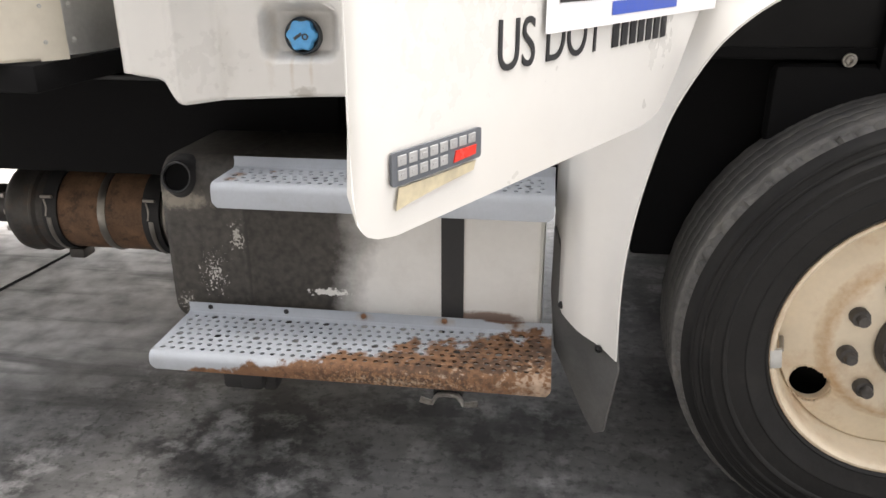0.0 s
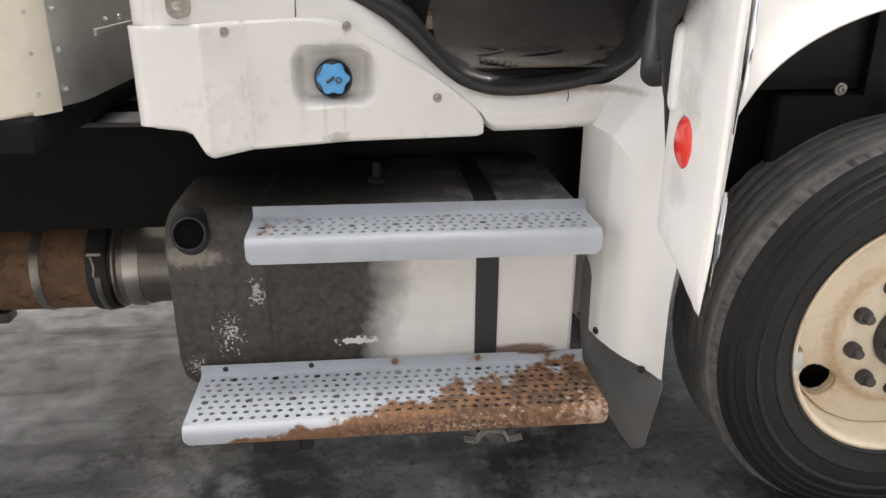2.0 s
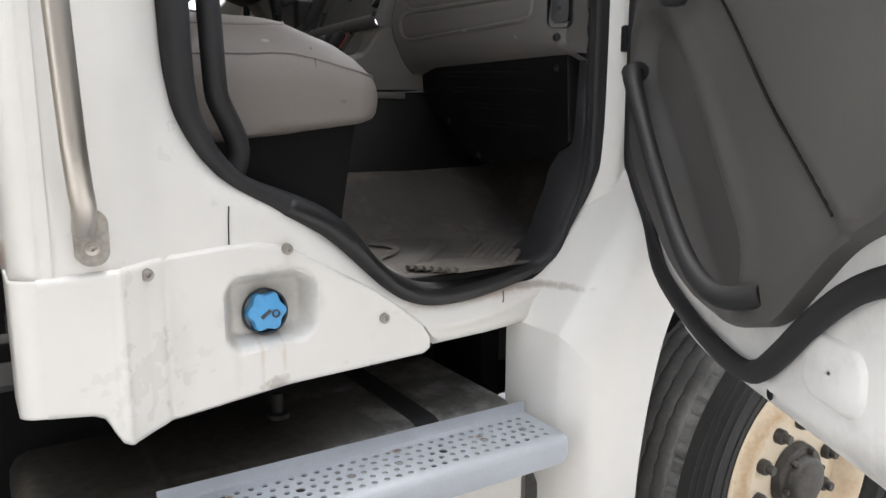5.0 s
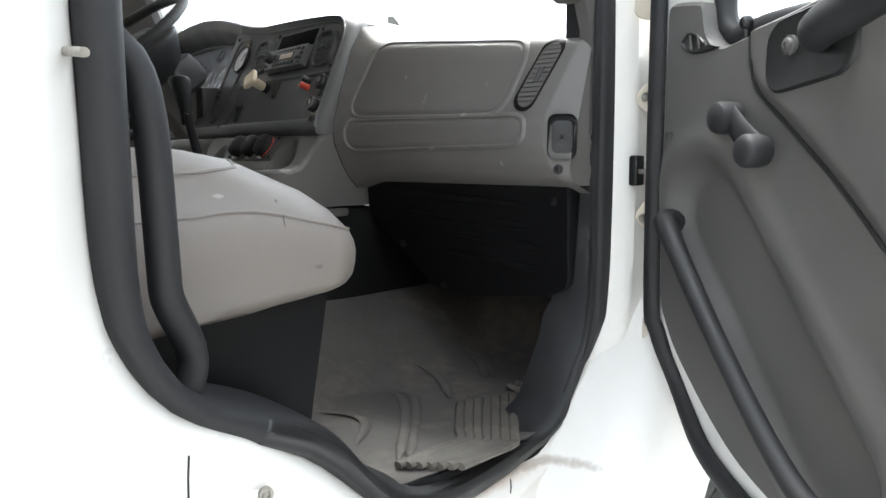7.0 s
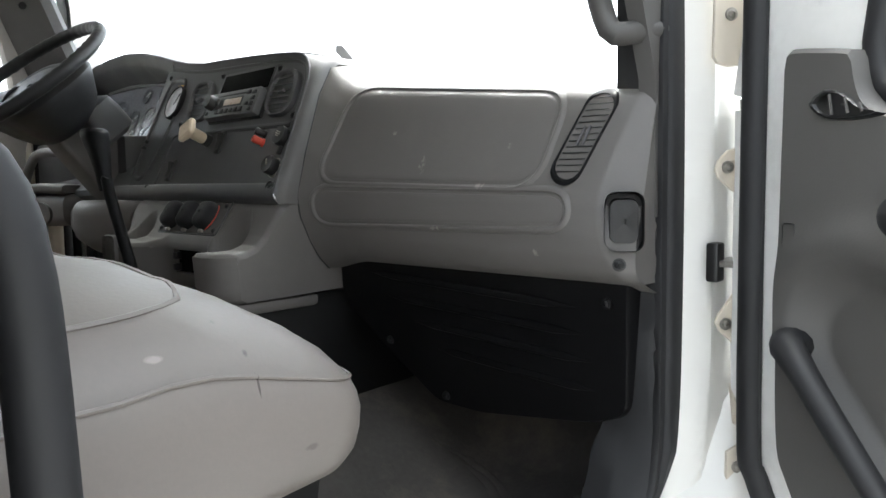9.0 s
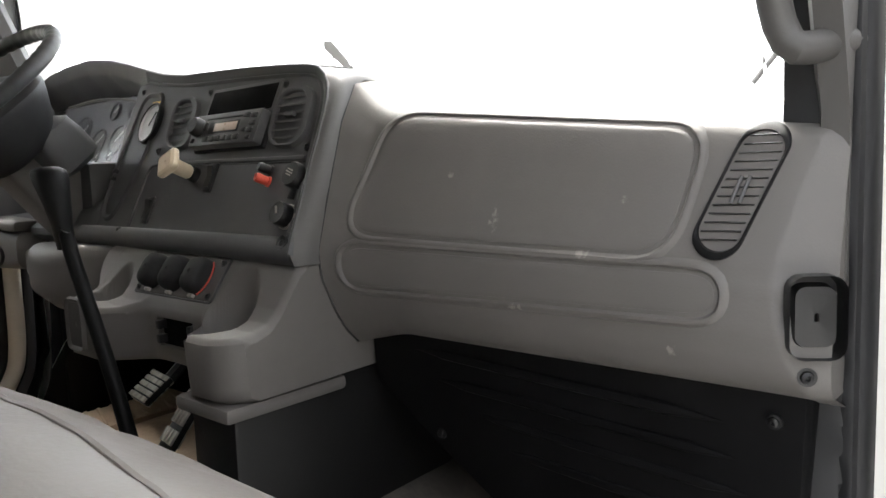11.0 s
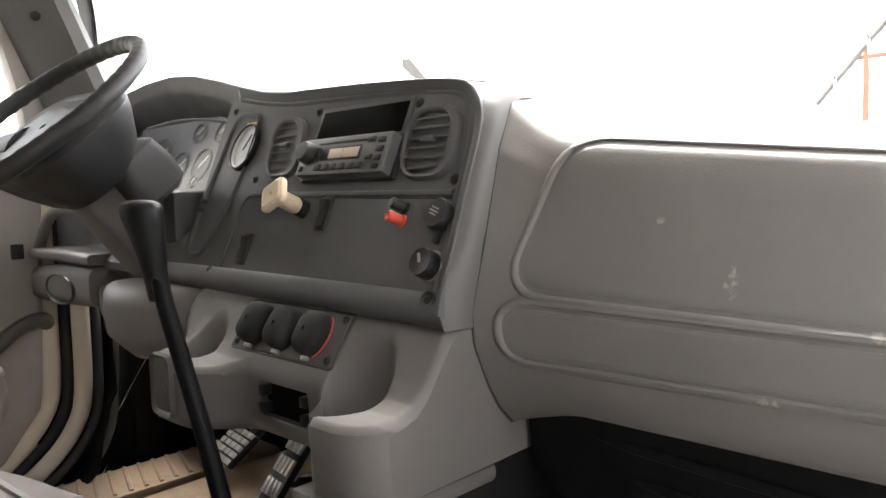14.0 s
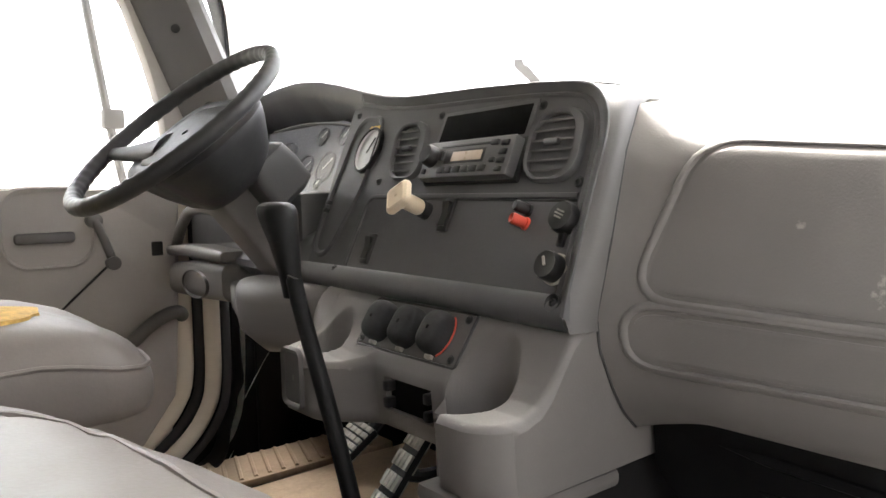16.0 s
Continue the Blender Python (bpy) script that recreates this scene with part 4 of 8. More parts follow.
tyre = part("tyre", bm, M_TYRE, wheel, "worn black tyre with dusty tread")
bm = bmesh.new()
tread = [(0.482, 0.001), (0.4875, -0.006), (0.4915, -0.014), (R0 - 0.004, -0.024)]
h = -0.026
for w in (0.032, 0.034, 0.036, 0.034, 0.034):
    tread += [(R0 - 0.001, h), (R0 + 0.0005, h - 0.003), (R0 + 0.0005, h - w + 0.003), (R0 - 0.001, h - w), (R0 - 0.009, h - w - 0.0005), (R0 - 0.009, h - w - 0.0025)]
    h -= w + 0.003
tread += [(R0 - 0.004, h - 0.02), (0.480, h - 0.04), (0.42, h - 0.05), (0.30, h - 0.03)]
n = 360
rows = []
rnd = random.Random(4)
for i, (r, hh) in enumerate(tread):
    row = []
    for k in range(n):
        a = k * math.tau / n
        rr, zig = r, 0.0
        if i in (1, 2, 3):
            rr -= 0.012 * abs(noise.noise((a * 26, i * 0.4, 0))) + 0.003 * rnd.random() + 0.004 * max(0, noise.noise((a * 7, 3, 0)))
        if i > 3 and r > R0 - 0.004:
            rr -= 0.0012 * (k % 3 == 0)
        if 1 <= i <= 3 and k % 4 == 0:
            rr -= 0.006
        zig = 0.0026 * (abs(k % 6 - 3) - 1.5) / 1.5 if i > 3 else 0.0
        row.append(wheel_m() @ Vector((rr * math.cos(a), rr * math.sin(a), hh + zig + (0.003 * noise.noise((a * 40, 9, i)) if i in (1, 2, 3) else 0))))
    rows.append(row)
rings(bm, rows)
part("tyre_tread", bm, M_TREAD, wheel, "dusty grey tread with chewed shoulder blocks")

bm = bmesh.new()
lathe(bm, [(0.292, -0.03), (0.302, -0.010), (0.3045, 0.001), (0.302, 0.005), (0.296, 0.006), (0.290, 0.001), (0.2865, -0.012), (0.284, -0.03), (0.283, -0.052), (0.276, -0.066), (0.268, -0.074)], 120, wheel_m())
rim = part("rim", bm, M_RIM, wheel, "cream painted steel rim with rust stains")
HOLES = [radians(215 + 180 * k) for k in range(2)]
bm = bmesh.new()
n = 300
rs = span(0.268, 0.088, 44)


def dish(r):
    return lerp(r, [0.088, 0.112, 0.165, 0.178, 0.195, 0.215, 0.245, 0.262, 0.268], [-0.034, -0.034, -0.036, -0.040, -0.056, -0.064, -0.070, -0.074, -0.074])


def hole_d(r, a):
    best = 9
    for h0 in HOLES:
        da = (a - h0 + math.pi) % math.tau - math.pi
        u, v = 0.228 * da, r - 0.226
        best = min(best, math.hypot(u / 0.045, v / 0.038))
    return best


grid = []
for r in rs:
    row = []
    for k in range(n):
        a = k * math.tau / n
        q, d = r, hole_d(r, a)
        row.append((r, a, d))
    grid.append(row)
vv = [[bm.verts.new(wheel_m() @ Vector((r * math.cos(a), r * math.sin(a), dish(r)))) for r, a, d in row] for row in grid]
for i in range(len(rs) - 1):
    for k in range(n):
        j = (k + 1) % n
        if min(grid[i][k][2], grid[i][j][2], grid[i + 1][k][2], grid[i + 1][j][2]) >= 1.0:
            bm.faces.new((vv[i][k], vv[i][j], vv[i + 1][j], vv[i + 1][k]))
bmesh.ops.delete(bm, geom=[v for v in bm.verts if not v.link_faces], context="VERTS")
disc = part("disc", bm, M_RIM, wheel, "cream wheel disc with oval hand holes", solid=0.008)
for h0 in HOLES:
    bm = bmesh.new()
    ring = []
    for w, dz in ((1.10, 0.0005), (1.0, 0.0025), (0.97, -0.002), (0.97, -0.016)):
        ring.append([])
        for k in range(40):
            e = k * math.tau / 40
            a, r = h0 + 0.045 * w * math.cos(e) / 0.228, 0.226 + 0.038 * w * math.sin(e)
            ring[-1].append(wheel_m() @ Vector((r * math.cos(a), r * math.sin(a), dish(r) + dz)))
    rings(bm, ring)
    part("hole_lip", bm, M_RIM, wheel)
bm = bmesh.new()
lathe(bm, [(0.29, -0.18), (0.25, -0.16), (0.20, -0.13), (0.09, -0.12), (0.0, -0.12)], 48, wheel_m())
part("brake_drum", bm, M_DARK, wheel)
bm = bmesh.new()
lathe(bm, [(0.089, -0.04), (0.087, -0.006), (0.083, 0.002), (0.066, 0.004), (0.063, 0.018), (0.058, 0.026), (0.050, 0.029), (0.02, 0.030), (0.0, 0.030)], 40, wheel_m())
part("hub", bm, M_LUG, wheel, "greasy dark wheel hub")
for k in range(6):
    a = k * math.tau / 6 + 0.2
    bm = bmesh.new()
    lathe(bm, [(0.0, 0.012), (0.007, 0.012), (0.008, 0.010), (0.008, 0.0)], 6, wheel_m() @ Matrix.Translation((0.074 * math.cos(a), 0.074 * math.sin(a), 0.003)))
    part("hub_bolt", bm, M_LUG, wheel)
for k in range(10):
    a = (k + 0.35) * math.tau / 10
    m = wheel_m() @ Matrix.Translation((0.143 * math.cos(a), 0.143 * math.sin(a), -0.036))
    bm = bmesh.new()
    lathe(bm, [(0.026, 0.0), (0.026, 0.004), (0.023, 0.006), (0.0195, 0.007), (0.0195, 0.024), (0.0175, 0.028), (0.0135, 0.029), (0.0125, 0.030), (0.0125, 0.043), (0.011, 0.045), (0.0, 0.045)], 12, m)
    part("lug_nut", bm, M_LUG, wheel)
bm = bmesh.new()
tube(bm, [wheel_m() @ Vector(p) for p in ((-0.262, -0.02, -0.06), (-0.268, -0.022, -0.035), (-0.276, -0.024, -0.006))], 0.005, 8)
part("valve_stem", bm, M_SCREW, wheel)
bm = bm_box((-0.012, -0.022, -0.004), (0.012, 0.022, 0.006), 0.002, wheel_m() @ Matrix.Rotation(radians(188), 4, "Z") @ Matrix.Translation((0.290, 0, 0.0)))
part("balance_weight", bm, M_ALU, wheel)
# the wheel on the other side and the axle between
bm = bmesh.new()
lathe(bm, [(0.30, 0.0), (0.48, 0.02), (0.505, -0.03), (0.505, -0.22), (0.48, -0.26), (0.3, -0.24), (0.2, -0.1), (0.0, -0.1)], 64, Matrix.Translation((0.787, 2 * CENTRE - 1.457 - 0.26 + 0.26, 0.49)) @ Matrix.Rotation(radians(-90), 4, "X"))
far = part("front_wheel", bm, M_TYRE, cab, "black tyre of the wheel on the truck's other side")
bm = bm_box((0.73, 1.6, 0.36), (0.84, 3.7, 0.46), 0.02)
axle = part("front_axle", bm, M_DARK, None)
tagged(axle, "dark steel front axle beam under the cab", "axle")

# ---- chassis ----
chassis = thing("chassis_frame", "black painted truck frame under the cab and box", "truck frame")
part("frame_rail", bm_box((-7, 2.20, 0.66), (1.6, 2.28, 0.93), 0.01), M_BLACK, chassis)
part("frame_rail", bm_box((-7, 3.06, 0.66), (1.6, 3.14, 0.93), 0.01), M_BLACK, chassis)
part("side_skirt", bm_box((-7, 1.93, 0.655), (-0.55, 1.97, 0.935), 0.008), M_DARK, chassis)
part("skirt_flange", bm_box((-7, 1.85, 0.935), (-0.80, 1.99, 0.948), 0.004), M_BLACK, chassis)
part("cab_underside", bm_box((-0.88, 1.72, 0.94), (0.30, 3.6, 1.03), 0.01), M_DARK, chassis)
part("engine_shield", bm_box((0.14, 1.96, 0.42), (0.20, 3.3, 1.03), 0.01), M_DARK, chassis)
part("gearbox", bm_box((-0.9, 2.35, 0.45), (0.9, 3.0, 0.9), 0.08), M_DARK, chassis)
for x in (-0.62, -0.12):
    part("tank_bracket", bm_box((x, 1.70, 0.28), (x + 0.09, 2.2, 0.345), 0.01), M_DARK, chassis)
for p in ([(0.16, 1.80, 0.72), (0.35, 1.86, 0.66), (0.62, 2.0, 0.62)], [(0.15, 1.78, 0.58), (0.34, 1.84, 0.55), (0.6, 2.0, 0.50)], [(0.06, 1.76, 0.70), (0.075, 1.755, 0.60), (0.09, 1.75, 0.63)]):
    part("hose", tube(bmesh.new(), smooth_path(p, 0.04), 0.017, 10), M_BLKPL, chassis)

# ---- fuel tank ----
tank = thing("fuel_tank", "white fuel tank blackened by soot at one end", "fuel tank")


def tank_ring(x, inset=0.0, z0=0.345, z1=0.792, y0=1.612, y1=2.16, r=0.075):
    out = []
    w, h = (y1 - y0) - 2 * inset, (z1 - z0) - 2 * inset
    for a, b in rounded(w, h, max(0.01, r - inset * 0.5), 8):
        out.append((x, (y0 + y1) / 2 + a, (z0 + z1) / 2 + b))
    return out


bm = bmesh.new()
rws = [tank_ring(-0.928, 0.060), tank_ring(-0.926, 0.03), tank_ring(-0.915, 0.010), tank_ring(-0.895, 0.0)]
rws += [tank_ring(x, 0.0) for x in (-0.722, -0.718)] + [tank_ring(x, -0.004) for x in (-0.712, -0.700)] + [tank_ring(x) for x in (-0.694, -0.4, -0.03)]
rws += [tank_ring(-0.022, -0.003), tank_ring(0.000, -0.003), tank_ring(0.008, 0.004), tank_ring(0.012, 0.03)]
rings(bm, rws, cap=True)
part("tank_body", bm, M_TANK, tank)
bm = bmesh.new()
rings(bm, [tank_ring(-0.229, 0.0), tank_ring(-0.229, -0.003), tank_ring(-0.176, -0.003), tank_ring(-0.176, 0.0)])
part("strap", bm, M_BLACK, tank, "black steel tank strap, rusty at the foot")
nm = Matrix.Translation((-0.862, 1.620, 0.744)) @ Matrix.Rotation(radians(72), 4, "X")
bm = bmesh.new()
lathe(bm, [(0.060, -0.030), (0.054, -0.014), (0.047, -0.006), (0.043, 0.0), (0.040, 0.010), (0.039, 0.018), (0.037, 0.021), (0.033, 0.019), (0.032, 0.0), (0.032, -0.012)], 40, nm)
# black disc across the neck stands for the shade down the bore
part("neck_bore", lathe(bmesh.new(), [(0.0325, 0.012), (0.031, 0.008), (0.020, 0.006), (0.0, 0.006)], 32, nm), M_HOLE, tank)
part("filler_neck", bm, M_BLACK, tank, "sooty open filler neck")
bm = bmesh.new()
lathe(bm, [(0.0, 0.05), (0.010, 0.05), (0.012, 0.044), (0.012, 0.012), (0.022, 0.008), (0.024, 0.0)], 16, Matrix.Translation((-0.449, 1.842, 0.792)))
part("sender_stud", bm, M_BLACK, tank)


# ---- steps ----
def build_step(x0, x1, y0, y1, top, flange, lip, rows_n, mat, label):
    """A bent sheet step: perforated tread, upstand at the back, rounded lip at the front. y0 is the front."""
    st = thing("cab_step", label, "step", "steps under the door")
    pitch = 0.0238
    nx = int((x1 - x0 - 0.02) / pitch)
    mx = (x1 - x0 - nx * pitch) / 2
    pit_y = (y1 - y0 - 0.03) / rows_n
    ty0, ty1 = y0 + 0.016, y0 + 0.016 + rows_n * pit_y
    bm = bmesh.new()
    k8 = 8
    corner_keys = {}

    def vert(x, y, z):
        key = (round(x, 5), round(y, 5), round(z, 5))
        if key not in corner_keys:
            corner_keys[key] = bm.verts.new((x, y, z))
        return corner_keys[key]
    for j in range(rows_n):
        for i in range(nx):
            cx0, cy0 = x0 + mx + i * pitch, ty0 + j * pit_y
            cx, cy = cx0 + pitch / 2 + (0.0035 if j % 2 else -0.0035), cy0 + pit_y / 2
            big = i % 4 == (2 if j == rows_n - 1 else 0) and j in ((2,) if rows_n < 7 else (3, rows_n - 1))
            r = 0.0090 if big else 0.0060
            sq = [(cx0, cy0), (cx, cy0), (cx0 + pitch, cy0), (cx0 + pitch, cy), (cx0 + pitch, cy0 + pit_y), (cx, cy0 + pit_y), (cx0, cy0 + pit_y), (cx0, cy)]
            outer = [vert(px, py, top) for px, py in sq]
            dim = 0.0 if big else 0.0012
            ring1, ring2, ring3 = [], [], []
            for k in range(8):
                a = math.radians(225 + 45 * k)
                ring1.append(bm.verts.new((cx + r * 1.22 * math.cos(a), cy + r * 1.22 * math.sin(a), top + dim)))
                ring2.append(bm.verts.new((cx + r * math.cos(a), cy + r * math.sin(a), top + dim * 0.7)))
                ring3.append(bm.verts.new((cx + r * math.cos(a), cy + r * math.sin(a), top - 0.0025)))
            for k in range(8):
                q = (k + 1) % 8
                bm.faces.new((outer[k], outer[q], ring1[q], ring1[k]))
                bm.faces.new((ring1[k], ring1[q], ring2[q], ring2[k]))
                bm.faces.new((ring2[k], ring2[q], ring3[q], ring3[k]))
    part("tread", bm, mat, st)
    # margins, lip and upstand as one bent strip with rounded ends
    bm = bmesh.new()
    prof = [(ty1, top), (y1 - 0.012, top), (y1 - 0.004, top + 0.003), (y1, top + 0.010), (y1, flange)]
    sheet(bm, lambda p, x: (x, p[0], p[1]), prof, [x0 + mx, x1 - mx])
    lipp = [(ty0, top)]
    rr = 0.018
    for a in span(90, 180, 6):
        lipp.append((y0 + rr + rr * math.cos(radians(a)), top - rr + rr * math.sin(radians(a))))
    lipp += [(y0, lip + 0.012), (y0 + 0.002, lip + 0.003), (y0 + 0.010, lip)]
    ends = []
    for x in [x0 + d for d in (0, 0.0015, 0.004, 0.007, 0.011, 0.016, 0.022)] + span(x0 + 0.03, x1 - 0.03, 20) + [x1 - d for d in (0.022, 0.016, 0.011, 0.007, 0.004, 0.0015, 0)]:
        inset = max(0, 0.022 - min(x - x0, x1 - x))
        rise = 0.022 - math.sqrt(max(0, 0.022 ** 2 - inset ** 2)) if inset < 0.022 else 0.02
        ends.append([(x, y, max(z, lip + rise) if z < top - 0.01 else z) for y, z in lipp])
    rings(bm, ends, closed=False)
    for xa, xb in ((x0, x0 + mx), (x1 - mx, x1)):
        sheet(bm, lambda p, x: (x, p[0], p[1]), [(ty0, top), (y1 - 0.012, top), (y1 - 0.004, top + 0.003), (y1, top + 0.010), (y1, flange)], [xa, xb])
    bmesh.ops.remove_doubles(bm, verts=bm.verts[:], dist=1e-5)
    part("folded_edge", bm, mat, st)
    return st


upper = build_step(-0.727, 0.026, 1.492, 1.634, 0.772, 0.798, 0.712, 5, M_STEP, "grey perforated steel upper cab step, lightly rusted")
lower = build_step(-0.872, 0.037, 1.388, 1.604, 0.398, 0.424, 0.352, 8, M_STEPRUST, "grey perforated steel lower cab step, heavily rusted")
for st, xs, y, z in ((upper, (-0.66, -0.04), 1.50, 0.755), (lower, (-0.80, -0.03), 1.40, 0.385)):
    for x in xs:
        part("arm", bm_box((x, y + 0.06, z - 0.05), (x + 0.03, 1.66, z), 0.004), M_BLACK, st)
for x in (-0.816, -0.618, -0.421, -0.221):
    bm = bmesh.new()
    lathe(bm, [(0.0, 0.0035), (0.004, 0.003), (0.0065, 0.0), (0.0065, -0.004)], 10, Matrix.Translation((x, 1.602, 0.413)) @ Matrix.Rotation(radians(90), 4, "X"))
    part("rivet", bm, M_RUST if x > -0.5 else M_BLACK, lower)
bm = bm_box((-0.70, 1.47, 0.262), (-0.64, 1.56, 0.352), 0.012)
box(bm, (-0.75, 1.49, 0.252), (-0.68, 1.53, 0.30), 0.008)
box(bm, (-0.65, 1.49, 0.255), (-0.615, 1.53, 0.31), 0.006)
part("clamp_block", bm, M_BLACK, lower)
bm = bmesh.new()
tube(bm, smooth_path([(-0.265, 1.50, 0.256), (-0.235, 1.50, 0.250), (-0.222, 1.50, 0.272), (-0.175, 1.50, 0.272), (-0.162, 1.50, 0.250), (-0.128, 1.50, 0.254)], 0.01), 0.005, 8, flat=2.2, up=(0, 1, 0))
part("spring_clip", bm, M_SCREW, lower)
part("clip_bracket", bm_box((-0.235, 1.505, 0.262), (-0.165, 1.56, 0.36), 0.006), M_BLACK, lower)

# ---- exhaust filter ----
exh = thing("exhaust_filter", "rust-streaked exhaust filter canister held by steel clamps", "exhaust")
EX = Matrix.Translation((0, 2.365, 0.40)) @ Matrix.Rotation(radians(90), 4, "Y")
part("shield", lathe(bmesh.new(), [(0.130, -1.665), (0.145, -1.66), (0.145, -1.31), (0.130, -1.305)], 56, EX), M_EXHRUST, exh, "rust-brown scratched heat shield")
part("inlet_drum", lathe(bmesh.new(), [(0.136, -1.31), (0.138, -1.27), (0.145, -1.262), (0.145, -1.255), (0.138, -1.248), (0.138, -1.16), (0.135, -1.155), (0.135, -0.60), (0.06, -0.55), (0.0, -0.55)], 56, EX), M_EXHSTEEL, exh, "dull steel drum")
part("outlet_flange", lathe(bmesh.new(), [(0.0, -1.90), (0.07, -1.90), (0.11, -1.87), (0.146, -1.84), (0.163, -1.82), (0.166, -1.80), (0.160, -1.785), (0.158, -1.745), (0.164, -1.74), (0.164, -1.73), (0.154, -1.72), (0.152, -1.675), (0.145, -1.665)], 56, EX), M_EXH, exh, "sooty cast end flange")
part("tail_pipe", lathe(bmesh.new(), [(0.07, -1.89), (0.07, -3.2), (0.065, -3.2)], 32, EX), M_EXH, exh)
for x, w, rr, mm in ((-1.675, 0.030, 0.153, M_BLACK), (-1.303, 0.030, 0.153, M_BLACK), (-1.483, 0.014, 0.1485, M_EXHSTEEL), (-1.205, 0.024, 0.145, M_CHROME)):
    c = part("clamp", lathe(bmesh.new(), [(rr - 0.012, x - w), (rr - 0.001, x - w), (rr + 0.002, x), (rr - 0.001, x + w), (rr - 0.012, x + w)], 56, EX), mm, exh)
    if rr > 0.15:
        part("clamp_latch", tube(bmesh.new(), smooth_path([(x - 0.012, 2.222, 0.47), (x - 0.004, 2.216, 0.44), (x - 0.008, 2.212, 0.41)], 0.01), 0.004, 8, flat=0.6, up=(0, 1, 0)), M_SCREW, c)
        part("clamp_bolt", tube(bmesh.new(), [(x - 0.02, 2.222, 0.478), (x + 0.02, 2.222, 0.478)], 0.006, 8), M_CHROME, c)
        part("clamp_strap", tube(bmesh.new(), [(x + 0.004, 2.365 - 0.157 * math.cos(a_), 0.40 + 0.157 * math.sin(a_)) for a_ in span(0.05, -1.0, 10)], 0.009, 8, flat=0.25, up=(0, 1, 0.3)), M_EXHSTEEL, c)
part("drain_boss", bm_box((-1.68, 2.29, 0.225), (-1.62, 2.36, 0.262), 0.008), M_EXH, exh)
for z in (0.46, 0.40, 0.34):
    part("flange_bolt", bm_box((-1.86, 2.235, z), (-1.845, 2.255, z + 0.02), 0.004), M_SCREW, exh)

# ---- cargo box behind the cab ----
cargo = thing("cargo_box", "cream riveted truck cargo box with aluminium front", "truck body")
bm = bmesh.new()
prof = [(-6.5, 1.425), (-1.36, 1.425)] + [(-1.36 + 0.30 * math.sin(radians(a)), 1.725 - 0.30 * math.cos(radians(a))) for a in span(6, 62, 12)]
sheet(bm, lambda p, z: (p[0], p[1], z), prof, [1.022, 1.03, 1.4, 2.2, 3.4])
part("side_panel", bm, M_CREAM, cargo, "cream painted side panel with rounded corner", solid=0.01)
bm = bmesh.new()
prof = [(-1.36 + 0.304 * math.sin(radians(a)), 1.725 - 0.304 * math.cos(radians(a))) for a in span(56, 88, 6)] + [(-1.056, 1.80), (-1.056, 3.6)]
sheet(bm, lambda p, z: (p[0] - 0.006, p[1], z), prof, [1.028, 1.03, 1.4, 2.2, 3.4])
al = part("front_panel", bm, M_ALU, cargo, "dull aluminium front panel", solid=0.008)
part("front_lap", bm_box((-1.064, 1.78, 1.15), (-1.048, 3.6, 1.165), 0.002), M_ALU, al)
part("corner_strip", sheet(bmesh.new(), lambda p, z: (p[0], p[1], z), [(-1.36 + 0.3075 * math.sin(radians(a)), 1.725 - 0.3075 * math.cos(radians(a))) for a in span(54, 66, 4)], [1.02, 1.2, 1.6, 3.4]), M_CREAM, cargo, solid=0.003)
for z in span(1.06, 1.90, 12):
    for a in (57, 63, 70):
        p = (-1.36 + 0.308 * math.sin(radians(a)), 1.725 - 0.308 * math.cos(radians(a)), z + (0.03 if a == 63 else 0))
        if a == 63:
            continue
        screw("rivet", p, (math.sin(radians(a)), -math.cos(radians(a)), 0), 0.007, cargo, M_ALU)
for y in span(1.86, 2.6, 8):
    screw("rivet", (-1.05, y, 1.18), (1, 0, 0), 0.006, cargo, M_ALU)
for x in span(-1.42, -2.2, 5):
    for z in (1.08, 1.14):
        screw("rivet", (x, 1.424, z), (0, -1, 0), 0.007, cargo, M_ALU)
part("sub_frame", bm_box((-6.5, 1.50, 0.955), (-1.10, 3.50, 1.018), 0.01), M_DARK, cargo)
part("box_roof", bm_box((-6.5, 1.42, 3.4), (-1.05, 3.9, 3.44), 0.01), M_CREAM, cargo)

# ---- the open passenger door ----
TH = radians(27.9)
DU, DV = Vector((-math.sin(TH), -math.cos(TH), 0)), Vector((-math.cos(TH), math.sin(TH), 0))
HINGE = Vector((0.315, 1.600, 0))


def D(a, b, z):
    """A place on the door: a along it from the hinge, b towards the cab's inside, z up."""
    w = (1 - smoothstep(0.22, 0.50, a)) * smoothstep(0.0, 0.03, b) * smoothstep(1.15, 1.35, z)   # the trim stands thicker towards the hinge
    return HINGE + DU * (a + 0.036 * w) + DV * (b + 0.025 * w) + Vector((0, 0, z + 0.036 * w * (1.589 - z)))


def flat_door(a, b, z):
    return HINGE + DU * a + DV * b + Vector((0, 0, z))




def door_bottom(a):
    return lerp(a, [0, 0.03, 0.10, 0.18, 0.25, 0.31, 0.34, 0.40, 1.03, 1.065, 1.083, 1.09], [1.37, 1.33, 1.22, 1.13, 1.05, 0.995, 0.984, 0.976, 0.974, 0.980, 0.995, 1.03])


def door_in(a, z):
    """The inner painted face: flat, then falling away to the rear shut edge and the bottom."""
    b = lerp(a, [0, 0.03, 0.93, 0.965, 1.075, 1.09], [0.0, 0.03, 0.034, 0.026, -0.018, -0.026])
    e = z - door_bottom(a)
    return -0.026 + (b + 0.026) * min(1, max(0, e / 0.05)) ** 0.5


